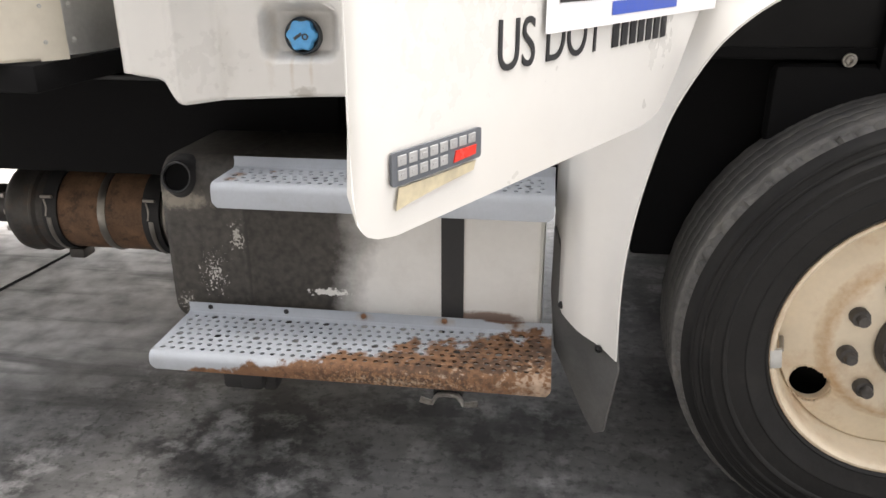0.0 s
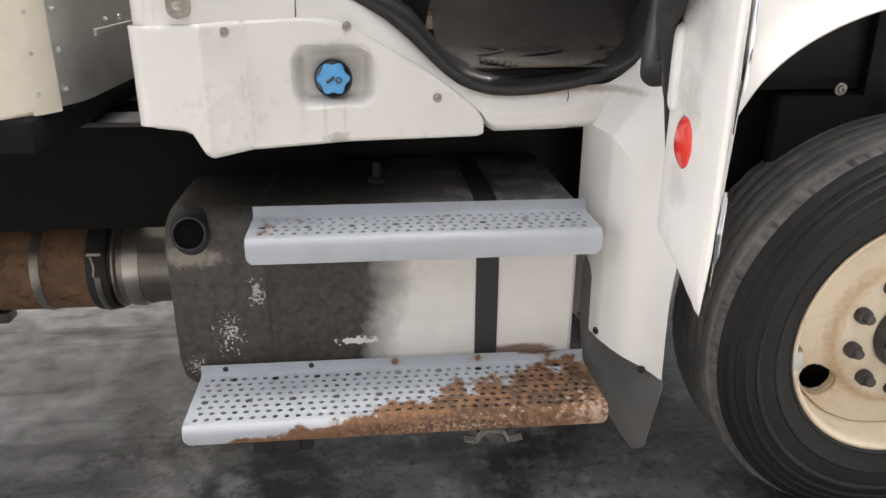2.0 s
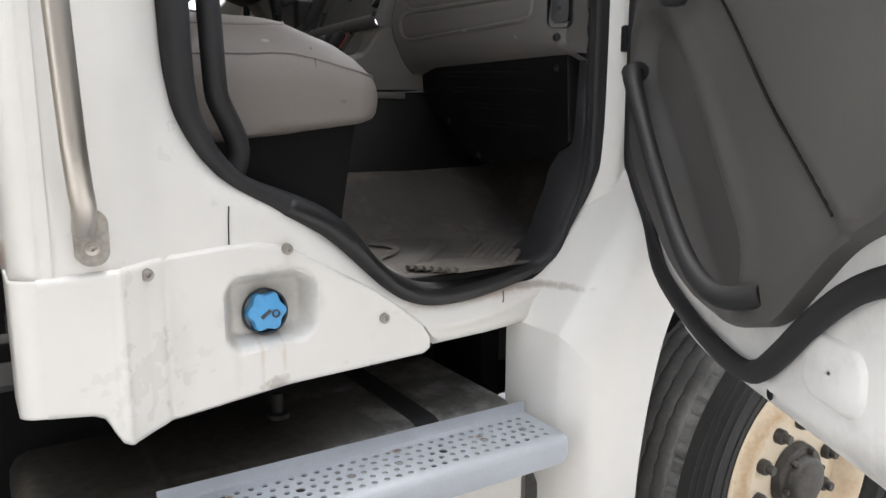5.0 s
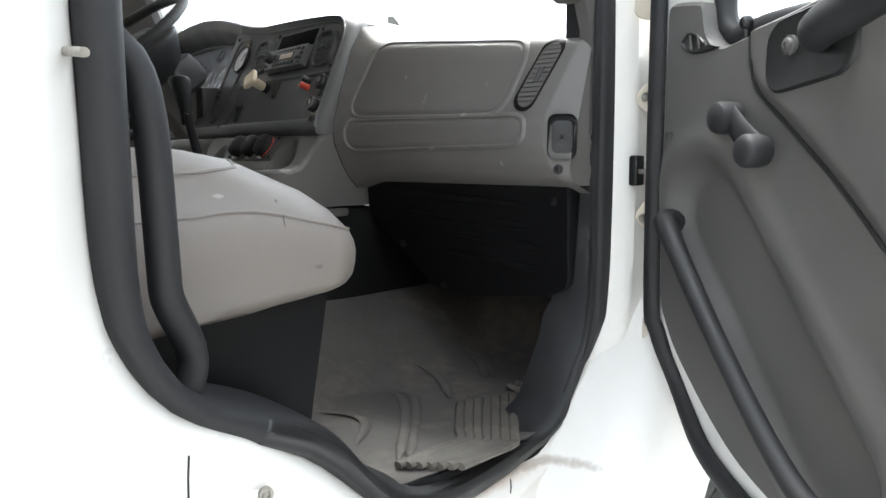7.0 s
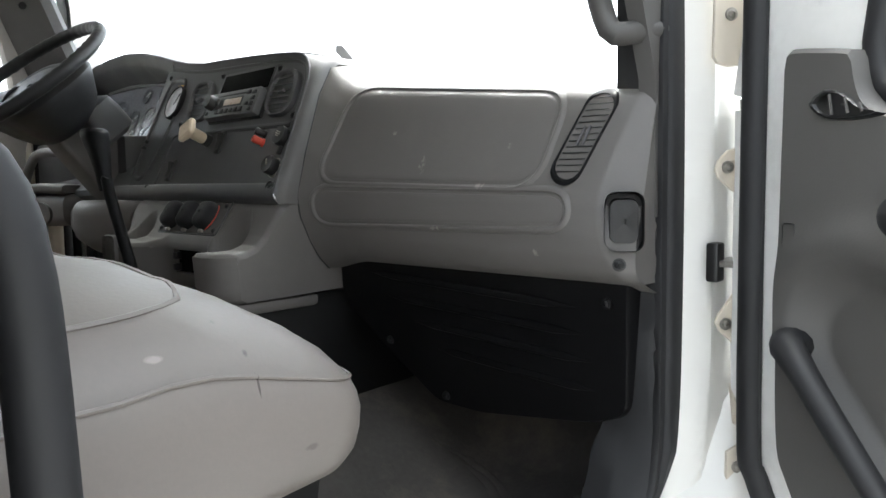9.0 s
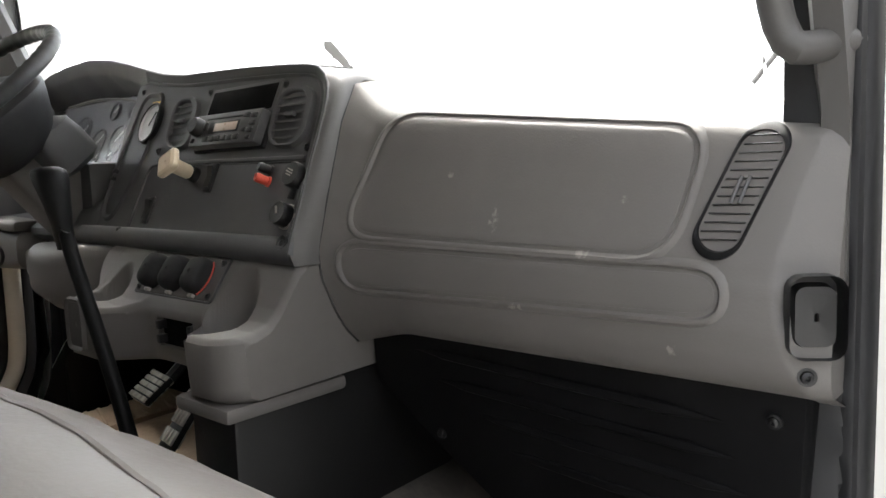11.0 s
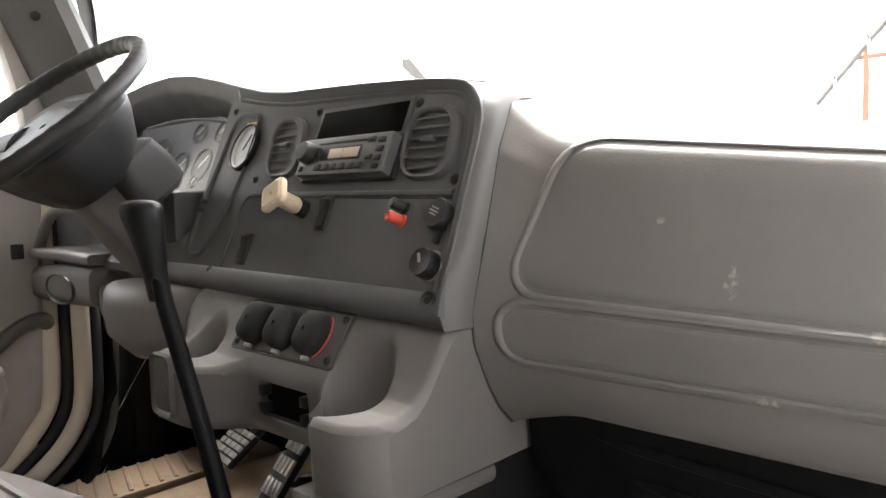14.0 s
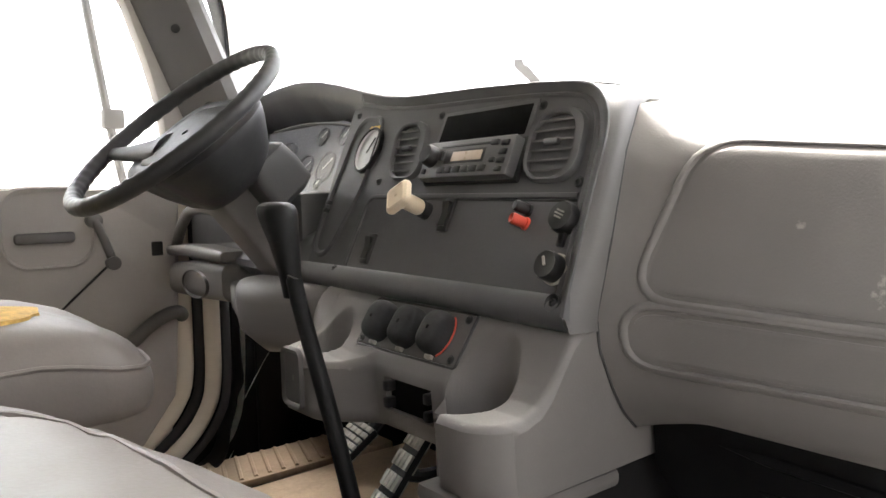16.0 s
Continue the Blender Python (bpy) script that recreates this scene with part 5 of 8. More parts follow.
bm = bmesh.new()
rows = []
for a in [0, 0.004, 0.012] + span(0.03, 1.07, 76) + [1.078, 1.084, 1.088, 1.09]:
    zb = door_bottom(a)
    out = []
    for v in span(0, 1, 14):
        z = 1.765 + (zb - 1.765) * v
        edge = min(a, 1.09 - a)
        out.append(D(a, -0.030 + 0.006 * max(0, 1 - edge / 0.012) ** 2 + 0.004 * max(0, 1 - (z - zb) / 0.02) ** 2, z))
    for v in span(0, 1, 26):
        z = zb + (1.765 - zb) * v ** 1.5
        out.append(D(a, door_in(a, z), z + 0.0001))
    rows.append(out)
rings(bm, rows, cap=True)
door = part("door", bm, M_WHITE, cab, "open white passenger door with grey trim")
door.data.materials.append(M_DOORIN)
for p in door.data.polygons:
    if p.normal.dot(DV) > 0.15:
        p.material_index = 1
# embossed bulges on the inner lower face
for a, z, w, h in ((0.80, 1.10, 0.13, 0.085), (0.955, 1.20, 0.03, 0.09)):
    bm = bmesh.new()
    pr = rounded(w, h, min(w, h) * 0.4, 6)
    rings(bm, [[D(a + x * s, door_in(a + x * s, z + y * s) + d, z + y * s) for x, y in pr] for s, d in ((1.0, 0.0), (0.93, 0.004), (0.85, 0.0055), (0.3, 0.006), (0.05, 0.006))])
    part("embossing", bm, M_DOORIN, door)

# window frame above the belt
WIN = [(0.272, 1.757), (0.34, 1.760), (1.02, 1.80), (1.03, 2.22), (0.97, 2.27), (0.52, 2.27), (0.40, 2.20), (0.285, 1.98), (0.246, 1.86), (0.243, 1.79)]
FRA = [(0.02, 1.765), (1.09, 1.765), (1.09, 2.30), (1.03, 2.335), (0.40, 2.335), (0.30, 2.27), (0.05, 1.92)]
ws, fs = smooth_loop(WIN, 0.05), FRA
bm = bmesh.new()
rows = [[], [], [], []]
cw = (0.65, 2.0)
for k in range(96):
    a = k * math.tau / 96
    o, i = loop_at(fs, cw, a), loop_at(ws, cw, a)
    for row, (p, b) in zip(rows, ((i, -0.02), (o, -0.026), (o, 0.03), (i, 0.034))):
        row.append(D(p[0], b, p[1]))
rings(bm, rows + [rows[0]])
part("window_frame", bm, M_DOORIN, door, "white painted window frame")
bm = bmesh.new()
tube(bm, [D(x, 0.03, z) for x, z in ws], 0.016, 10, closed=True)
part("window_seal", bm, M_SEAL, door)
bm = bmesh.new()
bm.faces.new([bm.verts.new(D(x, 0.0, z)) for x, z in ws])
gl = part("window_glass", bm, M_GLASS, door, smooth=False, solid=0.004)
gl.visible_shadow = False

# trim panel
TRIM = [(0.150, 1.80), (0.152, 1.818), (0.160, 1.823), (0.20, 1.817), (0.232, 1.811), (0.240, 1.806), (0.243, 1.79), (0.248, 1.771), (0.258, 1.754), (0.274, 1.743), (0.292, 1.737), (0.32, 1.740), (0.36, 1.746), (0.45, 1.757), (0.60, 1.780), (1.02, 1.83), (1.035, 1.60), (1.02, 1.42), (0.985, 1.36), (0.91, 1.300), (0.83, 1.255), (0.765, 1.195), (0.705, 1.138),
        (0.64, 1.110), (0.57, 1.100), (0.48, 1.108), (0.36, 1.146), (0.25, 1.220), (0.172, 1.300), (0.148, 1.40)]
tl = smooth_loop(TRIM, 0.015)
TC = (0.22, 1.45)


SEAM = [Vector(p) for p in ((0.357, 1.80), (0.359, 1.745), (0.362, 1.71), (0.370, 1.685), (0.385, 1.665), (0.43, 1.632), (0.517, 1.565), (0.563, 1.524), (0.672, 1.422), (0.831, 1.296), (1.10, 1.10))]


def beside(q, c, d):
    """How far q lies from the stretch c to d, and on which side of it."""
    e = d - c
    near = c + e * min(1, max(0, (q - c).dot(e) / e.length_squared))
    return (q - near).length, e.x * (q.y - c.y) - e.y * (q.x - c.x)


def trim_b(a, z):
    """The relief of the trim: an armrest swelling under the belt and a hollow behind the grab bar."""
    b = 0.068
    gap, above = min(beside(Vector((a, z)), c, d) for c, d in zip(SEAM, SEAM[1:]))
    t = min(1, max(0, 0.3 + (gap if above > 0 else -gap) / 0.024))
    b += 0.014 * t * t * (3 - 2 * t)
    # hollow along the line of the grab bar, and a rolled shoulder above it
    t = ((a - 0.255) * 0.275 + (1.49 - z) * 0.30) / (0.275 ** 2 + 0.30 ** 2)
    px, pz = 0.255 + 0.275 * min(1, max(0, t)), 1.49 - 0.30 * min(1, max(0, t))
    d = math.hypot(a - px, z - pz)
    s = min(1, max(0, (0.098 - d) / 0.045))
    ridge = math.exp(-((d - 0.115) / 0.022) ** 2) * (0.006 if z - pz > -0.02 else 0.0)
    return b - 0.030 * s * s * (3 - 2 * s) + ridge


bm = bmesh.new()
rows = []
for s in [1.0, 1.0, 0.985] + span(0.95, 0.02, 100) + [0.0004]:
    row = []
    for k in range(420):
        p = loop_at(tl, TC, k * math.tau / 420)
        a, z = TC[0] + (p[0] - TC[0]) * s, TC[1] + (p[1] - TC[1]) * s
        row.append(D(a, 0.030 if not rows else (trim_b(a, z) - (0.006 if len(rows) == 1 else 0)), z))
    rows.append(row)
rings(bm, rows)
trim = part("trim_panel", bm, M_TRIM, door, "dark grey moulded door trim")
bm = bmesh.new()
tube(bm, smooth_path([D(p.x - 0.004, trim_b(p.x - 0.004, p.y - 0.004) + 0.0006, p.y - 0.004) for p in SEAM[1:10]], 0.02), 0.0034, 6)
part("trim_seam", bm, M_BLKPL, door)
# grab bar
bm = bmesh.new()
tube(bm, smooth_path([flat_door(*p) for p in ((0.195, 0.06, 1.475), (0.205, 0.095, 1.478), (0.235, 0.108, 1.462), (0.37, 0.112, 1.328), (0.50, 0.108, 1.205), (0.575, 0.10, 1.158), (0.63, 0.088, 1.150), (0.675, 0.06, 1.165))], 0.015), lambda t: 0.0175 - 0.0035 * math.sin(t * math.pi) + 0.008 * math.exp(-(t / 0.07) ** 2), 14)
part("grab_bar", bm, M_SEAL, door, "black moulded grab bar")
screw("grab_screw", flat_door(0.165, 0.072, 1.463), DV, 0.011, door, M_BLKPL)
# window crank
bm = bmesh.new()
cm = frame_m(D(0.328, trim_b(0.328, 1.634), 1.634), DU, (0, 0, 1))
lathe(bm, [(0.022, 0.0), (0.0225, 0.024), (0.020, 0.031), (0.015, 0.034), (0.0, 0.0345)], 24, cm)
tube(bm, [D(0.335, 0.082, 1.635), D(0.38, 0.094, 1.611), D(0.425, 0.100, 1.587)], 0.018, 12, flat=0.35, up=DV)
crank = part("window_crank", bm, M_SEAL, door, "black window crank")
bm = bmesh.new()
lathe(bm, [(0.0, 0.0), (0.019, 0.0), (0.0215, 0.010), (0.0215, 0.028), (0.018, 0.034), (0.013, 0.036), (0.0, 0.0365)], 24, frame_m(D(0.425, 0.092, 1.587), DU, (0, 0, 1)))
part("crank_knob", bm, M_SEAL, door)
# pull cup, small vent, latch holes
bm = bmesh.new()
pr = [(x + 0.486, z + 1.71 + 0.12 * x) for x, z in rounded(0.155, 0.092, 0.03, 6)]
rings(bm, [[D(0.48 + (x - 0.48) * s, 0.079 + d, 1.712 + (z - 1.712) * s) for x, z in pr] for s, d in ((1.0, 0.002), (0.97, 0.006), (0.93, 0.008), (0.8, 0.007), (0.4, 0.005), (0.05, 0.005))])
part("pull_cup", bm, M_BLKPL, door)
screw("cup_screw", D(0.455, 0.086, 1.715), DV, 0.012, door, M_TRIM)
bm = bmesh.new()
tube(bm, smooth_path([D(*p) for p in ((0.50, 0.078, 1.712), (0.525, 0.108, 1.716), (0.56, 0.124, 1.722), (0.64, 0.128, 1.742), (0.75, 0.128, 1.765), (0.86, 0.12, 1.785), (0.90, 0.08, 1.79))], 0.02), lambda t: 0.026 - 0.006 * t - 0.014 * max(0, 1 - t / 0.3) ** 2, 16)
part("pull_bar", bm, M_SEAL, door, "dark grey door pull bar")
bm = bmesh.new()
pr = smooth_loop([(-0.040, 0.004), (-0.022, 0.016), (0.0, 0.010), (0.022, -0.006), (0.046, -0.013), (0.015, -0.016), (-0.02, -0.012)], 0.008)
rings(bm, [[D(0.234 + x * s, 0.0675 + d, 1.752 + z * s) for x, z in pr] for s, d in ((1.15, 0.0), (1.08, 0.004), (0.95, 0.005), (0.88, 0.002), (0.1, 0.0015))])
dv = part("demist_vent", bm, M_BLKPL, door)
for x in (-0.012, 0.008, 0.026):
    part("vent_slat", tube(bmesh.new(), [D(0.234 + x, 0.072, 1.752 - 0.010), D(0.234 + x - 0.004, 0.072, 1.752 + 0.012 - 0.5 * max(0, x))], 0.0018, 6), M_TRIM, dv)
for a, z, w, h in ((0.148, 1.605, 0.02, 0.032), (0.150, 1.552, 0.014, 0.018)):
    bm = bmesh.new()
    rings(bm, [[D(a + 0.016 + x * s, 0.0675 + d, z + y * s) for x, y in rounded(w, h, 0.004, 3)] for s, d in ((1.0, 0.0), (0.9, 0.002), (0.8, -0.004), (0.1, -0.006))])
    part("trim_hole", bm, M_BLKPL, door)
bm = bmesh.new()
lathe(bm, [(0.004, 0.0), (0.004, 0.020), (0.008, 0.022), (0.010, 0.027), (0.0095, 0.033), (0.006, 0.037), (0.0, 0.038)], 16, Matrix.Translation(D(0.316, 0.048, 1.737)))
part("lock_pin", bm, M_BLKPL, door)
# rubber seal round the inner face
bm = bmesh.new()
sealp = [(0.078, 2.2), (0.076, 1.9), (0.078, 1.36), (0.095, 1.275), (0.15, 1.190), (0.24, 1.118), (0.34, 1.076), (0.47, 1.046), (0.58, 1.035), (0.645, 1.048), (0.70, 1.090), (0.77, 1.155), (0.85, 1.213), (0.94, 1.250), (1.02, 1.28), (1.055, 1.34), (1.06, 1.5), (1.06, 1.76)]
tube(bm, smooth_path([D(a, max(door_in(a, z), 0.02) + 0.012, z) for a, z in sealp], 0.02), 0.017, 10, flat=0.8, up=DV)
part("door_rubber", bm, M_SEAL, door, "black rubber door seal")
for a, z in ((0.922, 1.303), (0.886, 1.222), (0.66, 1.02)):
    bm = bmesh.new()
    lathe(bm, [(0.009, 0.0015), (0.0075, 0.001), (0.0, 0.0)], 16, frame_m(D(a, door_in(a, z) + 0.001, z), DU, (0, 0, 1)))
    part("drain_plug", bm, M_SEAL, door)
# red reflector on the rear shut face
bm = bmesh.new()
sl = (DV + DU * 0.49).normalized()
rm = Matrix.Translation(D(1.004, door_in(1.004, 1.135) - 0.003, 1.135)) @ sl.to_track_quat("Z", "Y").to_matrix().to_4x4()
lathe(bm, [(0.0, 0.009), (0.012, 0.0085), (0.020, 0.006), (0.025, 0.003), (0.0265, 0.0)], 32, rm)
part("reflector", bm, M_RED, door, "round red door reflector")
bm = bmesh.new()
lathe(bm, [(0.026, 0.003), (0.0285, 0.002), (0.0285, 0.0)], 32, rm)
part("reflector_ring", bm, M_DOORIN, door)

# road dirt on the door's shut face
for a, z, w, h, k in ((0.995, 1.175, 0.05, 0.045, 0.55), (0.99, 1.09, 0.04, 0.03, 0.4), (0.90, 1.02, 0.10, 0.05, 0.4), (1.03, 1.24, 0.03, 0.06, 0.35)):
    spot(M_DOORIN, tuple(D(a, 0.0, z)), (w, w, h), (0.26, 0.25, 0.23), k, 40, 0.8, 0.9)

# badge, lettering and paper on the outer skin
BM = frame_m(D(1.043, -0.0315, 1.0275), -DU, (0, 0, 1))
bm = prism(bmesh.new(), [(x + 0.0765, y + 0.0165) for x, y in rounded(0.153, 0.033, 0.004, 3)], 0.003, BM)
badge = part("badge", bm, M_BADGE, door, "slate badge with raised grey bars")
for x0, y0, w in ((0.008, 0.019, 0.136), (0.008, 0.005, 0.088)):
    k = 0
    x = x0
    while x < x0 + w - 0.006:
        bw = 0.0135
        bm = bm_box((x, y0, 0.003), (x + bw, y0 + 0.0105, 0.0042), 0.0006, BM, 1)
        box(bm, (x + 0.004, y0 + 0.0035, 0.0042), (x + bw - 0.003, y0 + 0.0065, 0.0046), 0, BM)
        part("badge_bar", bm, M_BADGELT, door)
        x += bw + 0.0035
bm = prism(bmesh.new(), [(0.100, 0.004), (0.140, 0.006), (0.142, 0.016), (0.104, 0.016)], 0.0045, BM)
part("badge_accent", bm, M_RED, door)
bm = prism(bmesh.new(), [(0.008, -0.025), (0.013, -0.003), (0.08, -0.004), (0.147, -0.003), (0.142, -0.013), (0.07, -0.018), (0.03, -0.022)], 0.0008, BM)
part("glue_patch", bm, M_GLUE, door)


def lettering(name, text, size, m, mat, parent, width=None):
    cu = bpy.data.curves.new(name, "FONT")
    cu.body, cu.size, cu.extrude = text, size, 0.0006
    tmp = new(name, cu)
    bpy.context.view_layer.update()
    me = bpy.data.meshes.new_from_object(tmp.evaluated_get(bpy.context.evaluated_depsgraph_get()))
    bpy.data.objects.remove(tmp)
    w = max(v.co.x for v in me.vertices)
    me.transform(m @ Matrix.Diagonal(((width / w) if width else 1, 1, 1, 1)))
    me.materials.append(mat)
    ob = new(name, me)
    ob.parent = parent
    return ob


LM = frame_m(D(0.858, -0.0312, 1.114), -DU, (0, 0, 1))
lettering("lettering", "US DOT", 0.080, LM, M_INK, door, 0.27)
x = 0.305
for k in range(7):
    part("number_bar", bm_box((x, 0.0, 0), (x + 0.022, 0.052, 0.0008), 0, LM), M_INK, door, smooth=False)
    x += 0.031
SM = frame_m(D(0.757, -0.0335, 1.147), -DU, (-0.012, 0, 1))
bm = bmesh.new()
sheet(bm, lambda u, v: SM @ Vector((u, v, 0.002 + 0.004 * max(0, (u - 0.45) / 0.18) ** 2 + 0.002 * math.sin(9 * u))), span(0, 0.635, 24), span(0, 0.32, 8))
paper = part("paper_sign", bm, M_PAPER, door, "white paper sign with blue print", solid=0.0006)
for i, (x0, y0, w, h, mm) in enumerate(((0.18, 0.012, 0.26, 0.018, M_BLUEINK), (0.03, 0.034, 0.15, 0.012, M_INK), (0.10, 0.075, 0.40, 0.05, M_BLUEINK), (0.10, 0.15, 0.40, 0.02, M_INK), (0.46, 0.034, 0.10, 0.012, M_INK))):
    bm = bmesh.new()
    sheet(bm, lambda u, v: SM @ Vector((u, v, 0.0035 + 0.004 * max(0, (u - 0.45) / 0.18) ** 2 + 0.002 * math.sin(9 * u))), span(x0, x0 + w, 10), [y0, y0 + h])
    part("print_bar", bm, mm, door)

# ---- hood and nose of the truck, closing the wheel arch above ----
bm = bmesh.new()
rows = []
for t in span(0.38, 1, 30):
    a = along(IN, t)
    rows.append([a, a + Vector((0, 0.10, 0.06))] + [Vector((a.x, y, a.z + 0.10)) for y in (2.0, CENTRE, 3.3)] + [Vector((a.x, 2 * CENTRE - a.y - 0.10, a.z + 0.06)), Vector((a.x, 2 * CENTRE - a.y, a.z))])
rings(bm, rows, closed=False)
part("hood", bm, M_WHITE, cab)

# ---- windscreen and its pillars ----
def screen_x(y, z):
    u = (y - CENTRE) / 0.97
    return lerp(z, [1.80, 2.46], [0.60, 0.33]) - 0.34 * abs(u) ** 2.4


bm = bmesh.new()
sheet(bm, lambda y, z: (screen_x(y, z), y, z), span(1.672, 2 * CENTRE - 1.74, 44), span(1.80, 2.46, 6))
ws_ob = part("windscreen", bm, M_GLASS, cab, smooth=False, solid=0.005)
ws_ob.visible_shadow = False
for s in (1, -1):
    def sy(y):
        return y if s > 0 else 2 * CENTRE - y
    bm = bmesh.new()
    rows = []
    for z in span(1.62, 2.46, 10):
        xo = screen_x(1.76, z)
        if s > 0:
            xo = screen_x(1.672, z)
            rows.append([(xo + 0.02, 1.668, z), (xo - 0.008, 1.684, z), (xo - 0.03, 1.688, z), (xo - 0.05, 1.68, z), (xo - 0.05, 1.655, z), (xo + 0.02, 1.65, z)])
            continue
        rows.append([(xo + 0.02, sy(1.745), z), (xo - 0.012, sy(1.785), z), (xo - 0.045, sy(1.79), z), (xo - 0.14, sy(1.73), z), (xo - 0.16, sy(1.69), z), (xo - 0.15, sy(1.655), z), (xo - 0.02, sy(1.645), z), (xo + 0.02, sy(1.68), z)])
    rings(bm, rows, cap=True)
    pil = part("pillar_trim", bm, M_TRIM, cab, "grey windscreen pillar trim")
    for z in ((2.02, 2.20) if s < 0 else ()):
        bm = bmesh.new()
        xo = screen_x(1.76, z)
        lathe(bm, [(0.011, 0.003), (0.009, 0.002), (0.0, 0.0)], 16, Matrix.Translation((xo - 0.09, sy(1.762), z)) @ Vector((-0.5, 0.86 * s, 0)).to_track_quat("Z", "Y").to_matrix().to_4x4())
        part("pillar_plug", bm, M_BLKPL, cab)

# ---- dashboard ----
dash = thing("dashboard", "scuffed grey moulded truck dashboard", "dashboard")


def dash_top(y):
    return 1.802 + 0.052 * (y - 1.70) / 0.55


DASH_K = [0, 0.03, 0.08, 0.14, 0.25, 0.40, 0.48, 0.70, 0.86, 0.94, 0.98, 1.0]
DASH_X = [0.152, 0.128, 0.112, 0.101, 0.090, 0.085, 0.089, 0.113, 0.131, 0.142, 0.156, 0.180]


def fold(z):
    """Where along y the dash face folds back to its end beside the door."""
    return lerp(z, [1.53, 1.546, 1.576, 1.621, 1.66, 1.712, 1.775, 1.81], [1.665, 1.674, 1.690, 1.702, 1.702, 1.692, 1.676, 1.668])


def dash_x(z, y):
    zt = dash_top(y)
    k = (z - 1.53) / (zt - 1.53)
    w = max(0, fold(z) - y)
    return lerp(k, DASH_K, DASH_X) + 0.03 * max(0, 2.25 - y) / 0.5 * min(1, k / 0.45) + 0.55 * w + 8 * max(0, w - 0.03) ** 2


# the seam where the passenger's side meets the centre shell and, below it, the console
SEAM_Z = [1.513, 1.535, 1.564, 1.614, 1.653, 1.733, 1.834, 1.894]
SEAM_X = [0.132, 0.110, 0.092, 0.070, 0.064, 0.083, 0.125, 0.168]
SEAM_Y = [2.293, 2.293, 2.293, 2.294, 2.293, 2.288, 2.300, 2.314]


def seam(k, back=0.0):
    """A place on the seam, k from its foot to its top; back runs on over the top of the dash."""
    z = 1.513 + (1.894 - 1.513) * k
    return Vector((lerp(z, SEAM_Z, SEAM_X) + back, lerp(z, SEAM_Z, SEAM_Y), z))


def dash_row(y0, f):
    """One upright section of the dash; f carries it over to the seam."""
    zt = dash_top(y0)
    row = [Vector((0.62, y0 + 0.07 * f, 1.50)), Vector((0.20, y0 + 0.07 * f, 1.512))]
    g = f * f * (1.6 - 0.6 * f)
    for k in span(0, 1, 44):
        z = 1.53 + (zt - 1.53) * k
        m = Vector((dash_x(z, y0), y0, z))
        q = seam(k)
        row.append(Vector((m.x + (q.x - m.x) * g, m.y + (q.y - m.y) * f, m.z + (q.z - m.z) * g)))
    last = row[-1]
    row += [Vector((last.x + 0.06, last.y, last.z + 0.008)), Vector((last.x + 0.22, last.y, last.z + 0.004)), Vector((0.62, last.y, last.z - 0.03))]
    return row


bm = bmesh.new()
rows = [dash_row(y, 0.0) for y in [1.654, 1.656] + span(1.660, 1.712, 14) + span(1.725, 2.205, 24)] + [dash_row(2.205, f) for f in span(0.06, 1, 18)]
rings(bm, rows, closed=False)
part("passenger_side", bm, M_DASH, dash, "grey moulded dash on the passenger's side")
bm = bmesh.new()
tube(bm, [seam(k) + Vector((-0.0002, 0.0012, 0)) for k in span(0, 1, 40)], 0.0019, 6)
part("shell_seam", bm, M_BLKPL, dash)
# closed end of the dash beside the door
bm = bmesh.new()
prof = [(p.x, p.z) for p in dash_row(1.656, 0.0)[2:46]]
rings(bm, [[(x + 0.001, 1.657, z) for x, z in prof], [(x + 0.45, 1.657, z) for x, z in prof]], closed=False)
part("end_cap", bm, M_DASH, dash)


def on_side(y, z, off=0.0):
    """A place on the dash face by y and z, also where it turns over to the seam."""
    if y <= 2.205:
        return Vector((dash_x(z, y) - off, y, z))
    f = min(1, (y - 2.205) / 0.088)
    g = f * f * (1.6 - 0.6 * f)
    h = dash_top(2.205) - 1.53
    k = min(1, max(0, (z - 1.53 - (1.513 - 1.53) * g) / (h + (0.381 - h) * g)))
    m = dash_x(1.53 + h * k, 2.205)
    return Vector((m + (seam(k).x - m) * g - off, y, z))


def lid(name, corners, radius, off, parent, mat):
    """A lid moulded into the dash face: a groove, a raised rim and a plain field; corners are y and z, counted round."""
    pts = round_poly(corners, radius)
    full = []
    for i, p in enumerate(pts):
        p, q = Vector(p), Vector(pts[(i + 1) % len(pts)])
        k = max(1, int((q - p).length / 0.015))
        full += [p.lerp(q, j / k) for j in range(k)]
    c = sum(full, Vector((0, 0))) / len(full)
    nor = []
    for i, p in enumerate(full):
        t = full[(i + 1) % len(full)] - full[i - 1]
        nv = Vector((t.y, -t.x)).normalized()
        nor.append(nv if nv.dot(p - c) > 0 else -nv)

    def ring(inset, d):
        return [on_side(*(p - n * inset), d) for p, n in zip(full, nor)]
    bm = bmesh.new()
    rows = [ring(-0.012, -0.002), ring(-0.009, 0.0022), ring(-0.006, 0.0042), ring(-0.003, 0.0042), ring(-0.001, 0.0022), ring(0.0004, -0.0035), ring(0.0024, -0.0035), ring(0.0044, off * 0.5), ring(0.008, off)]
    for s in (0.9, 0.75, 0.5, 0.25, 0.02):
        rows.append([on_side(*(c + (p - n * 0.006 - c) * s), off) for p, n in zip(full, nor)])
    rings(bm, rows)
    return part(name, bm, mat, parent)


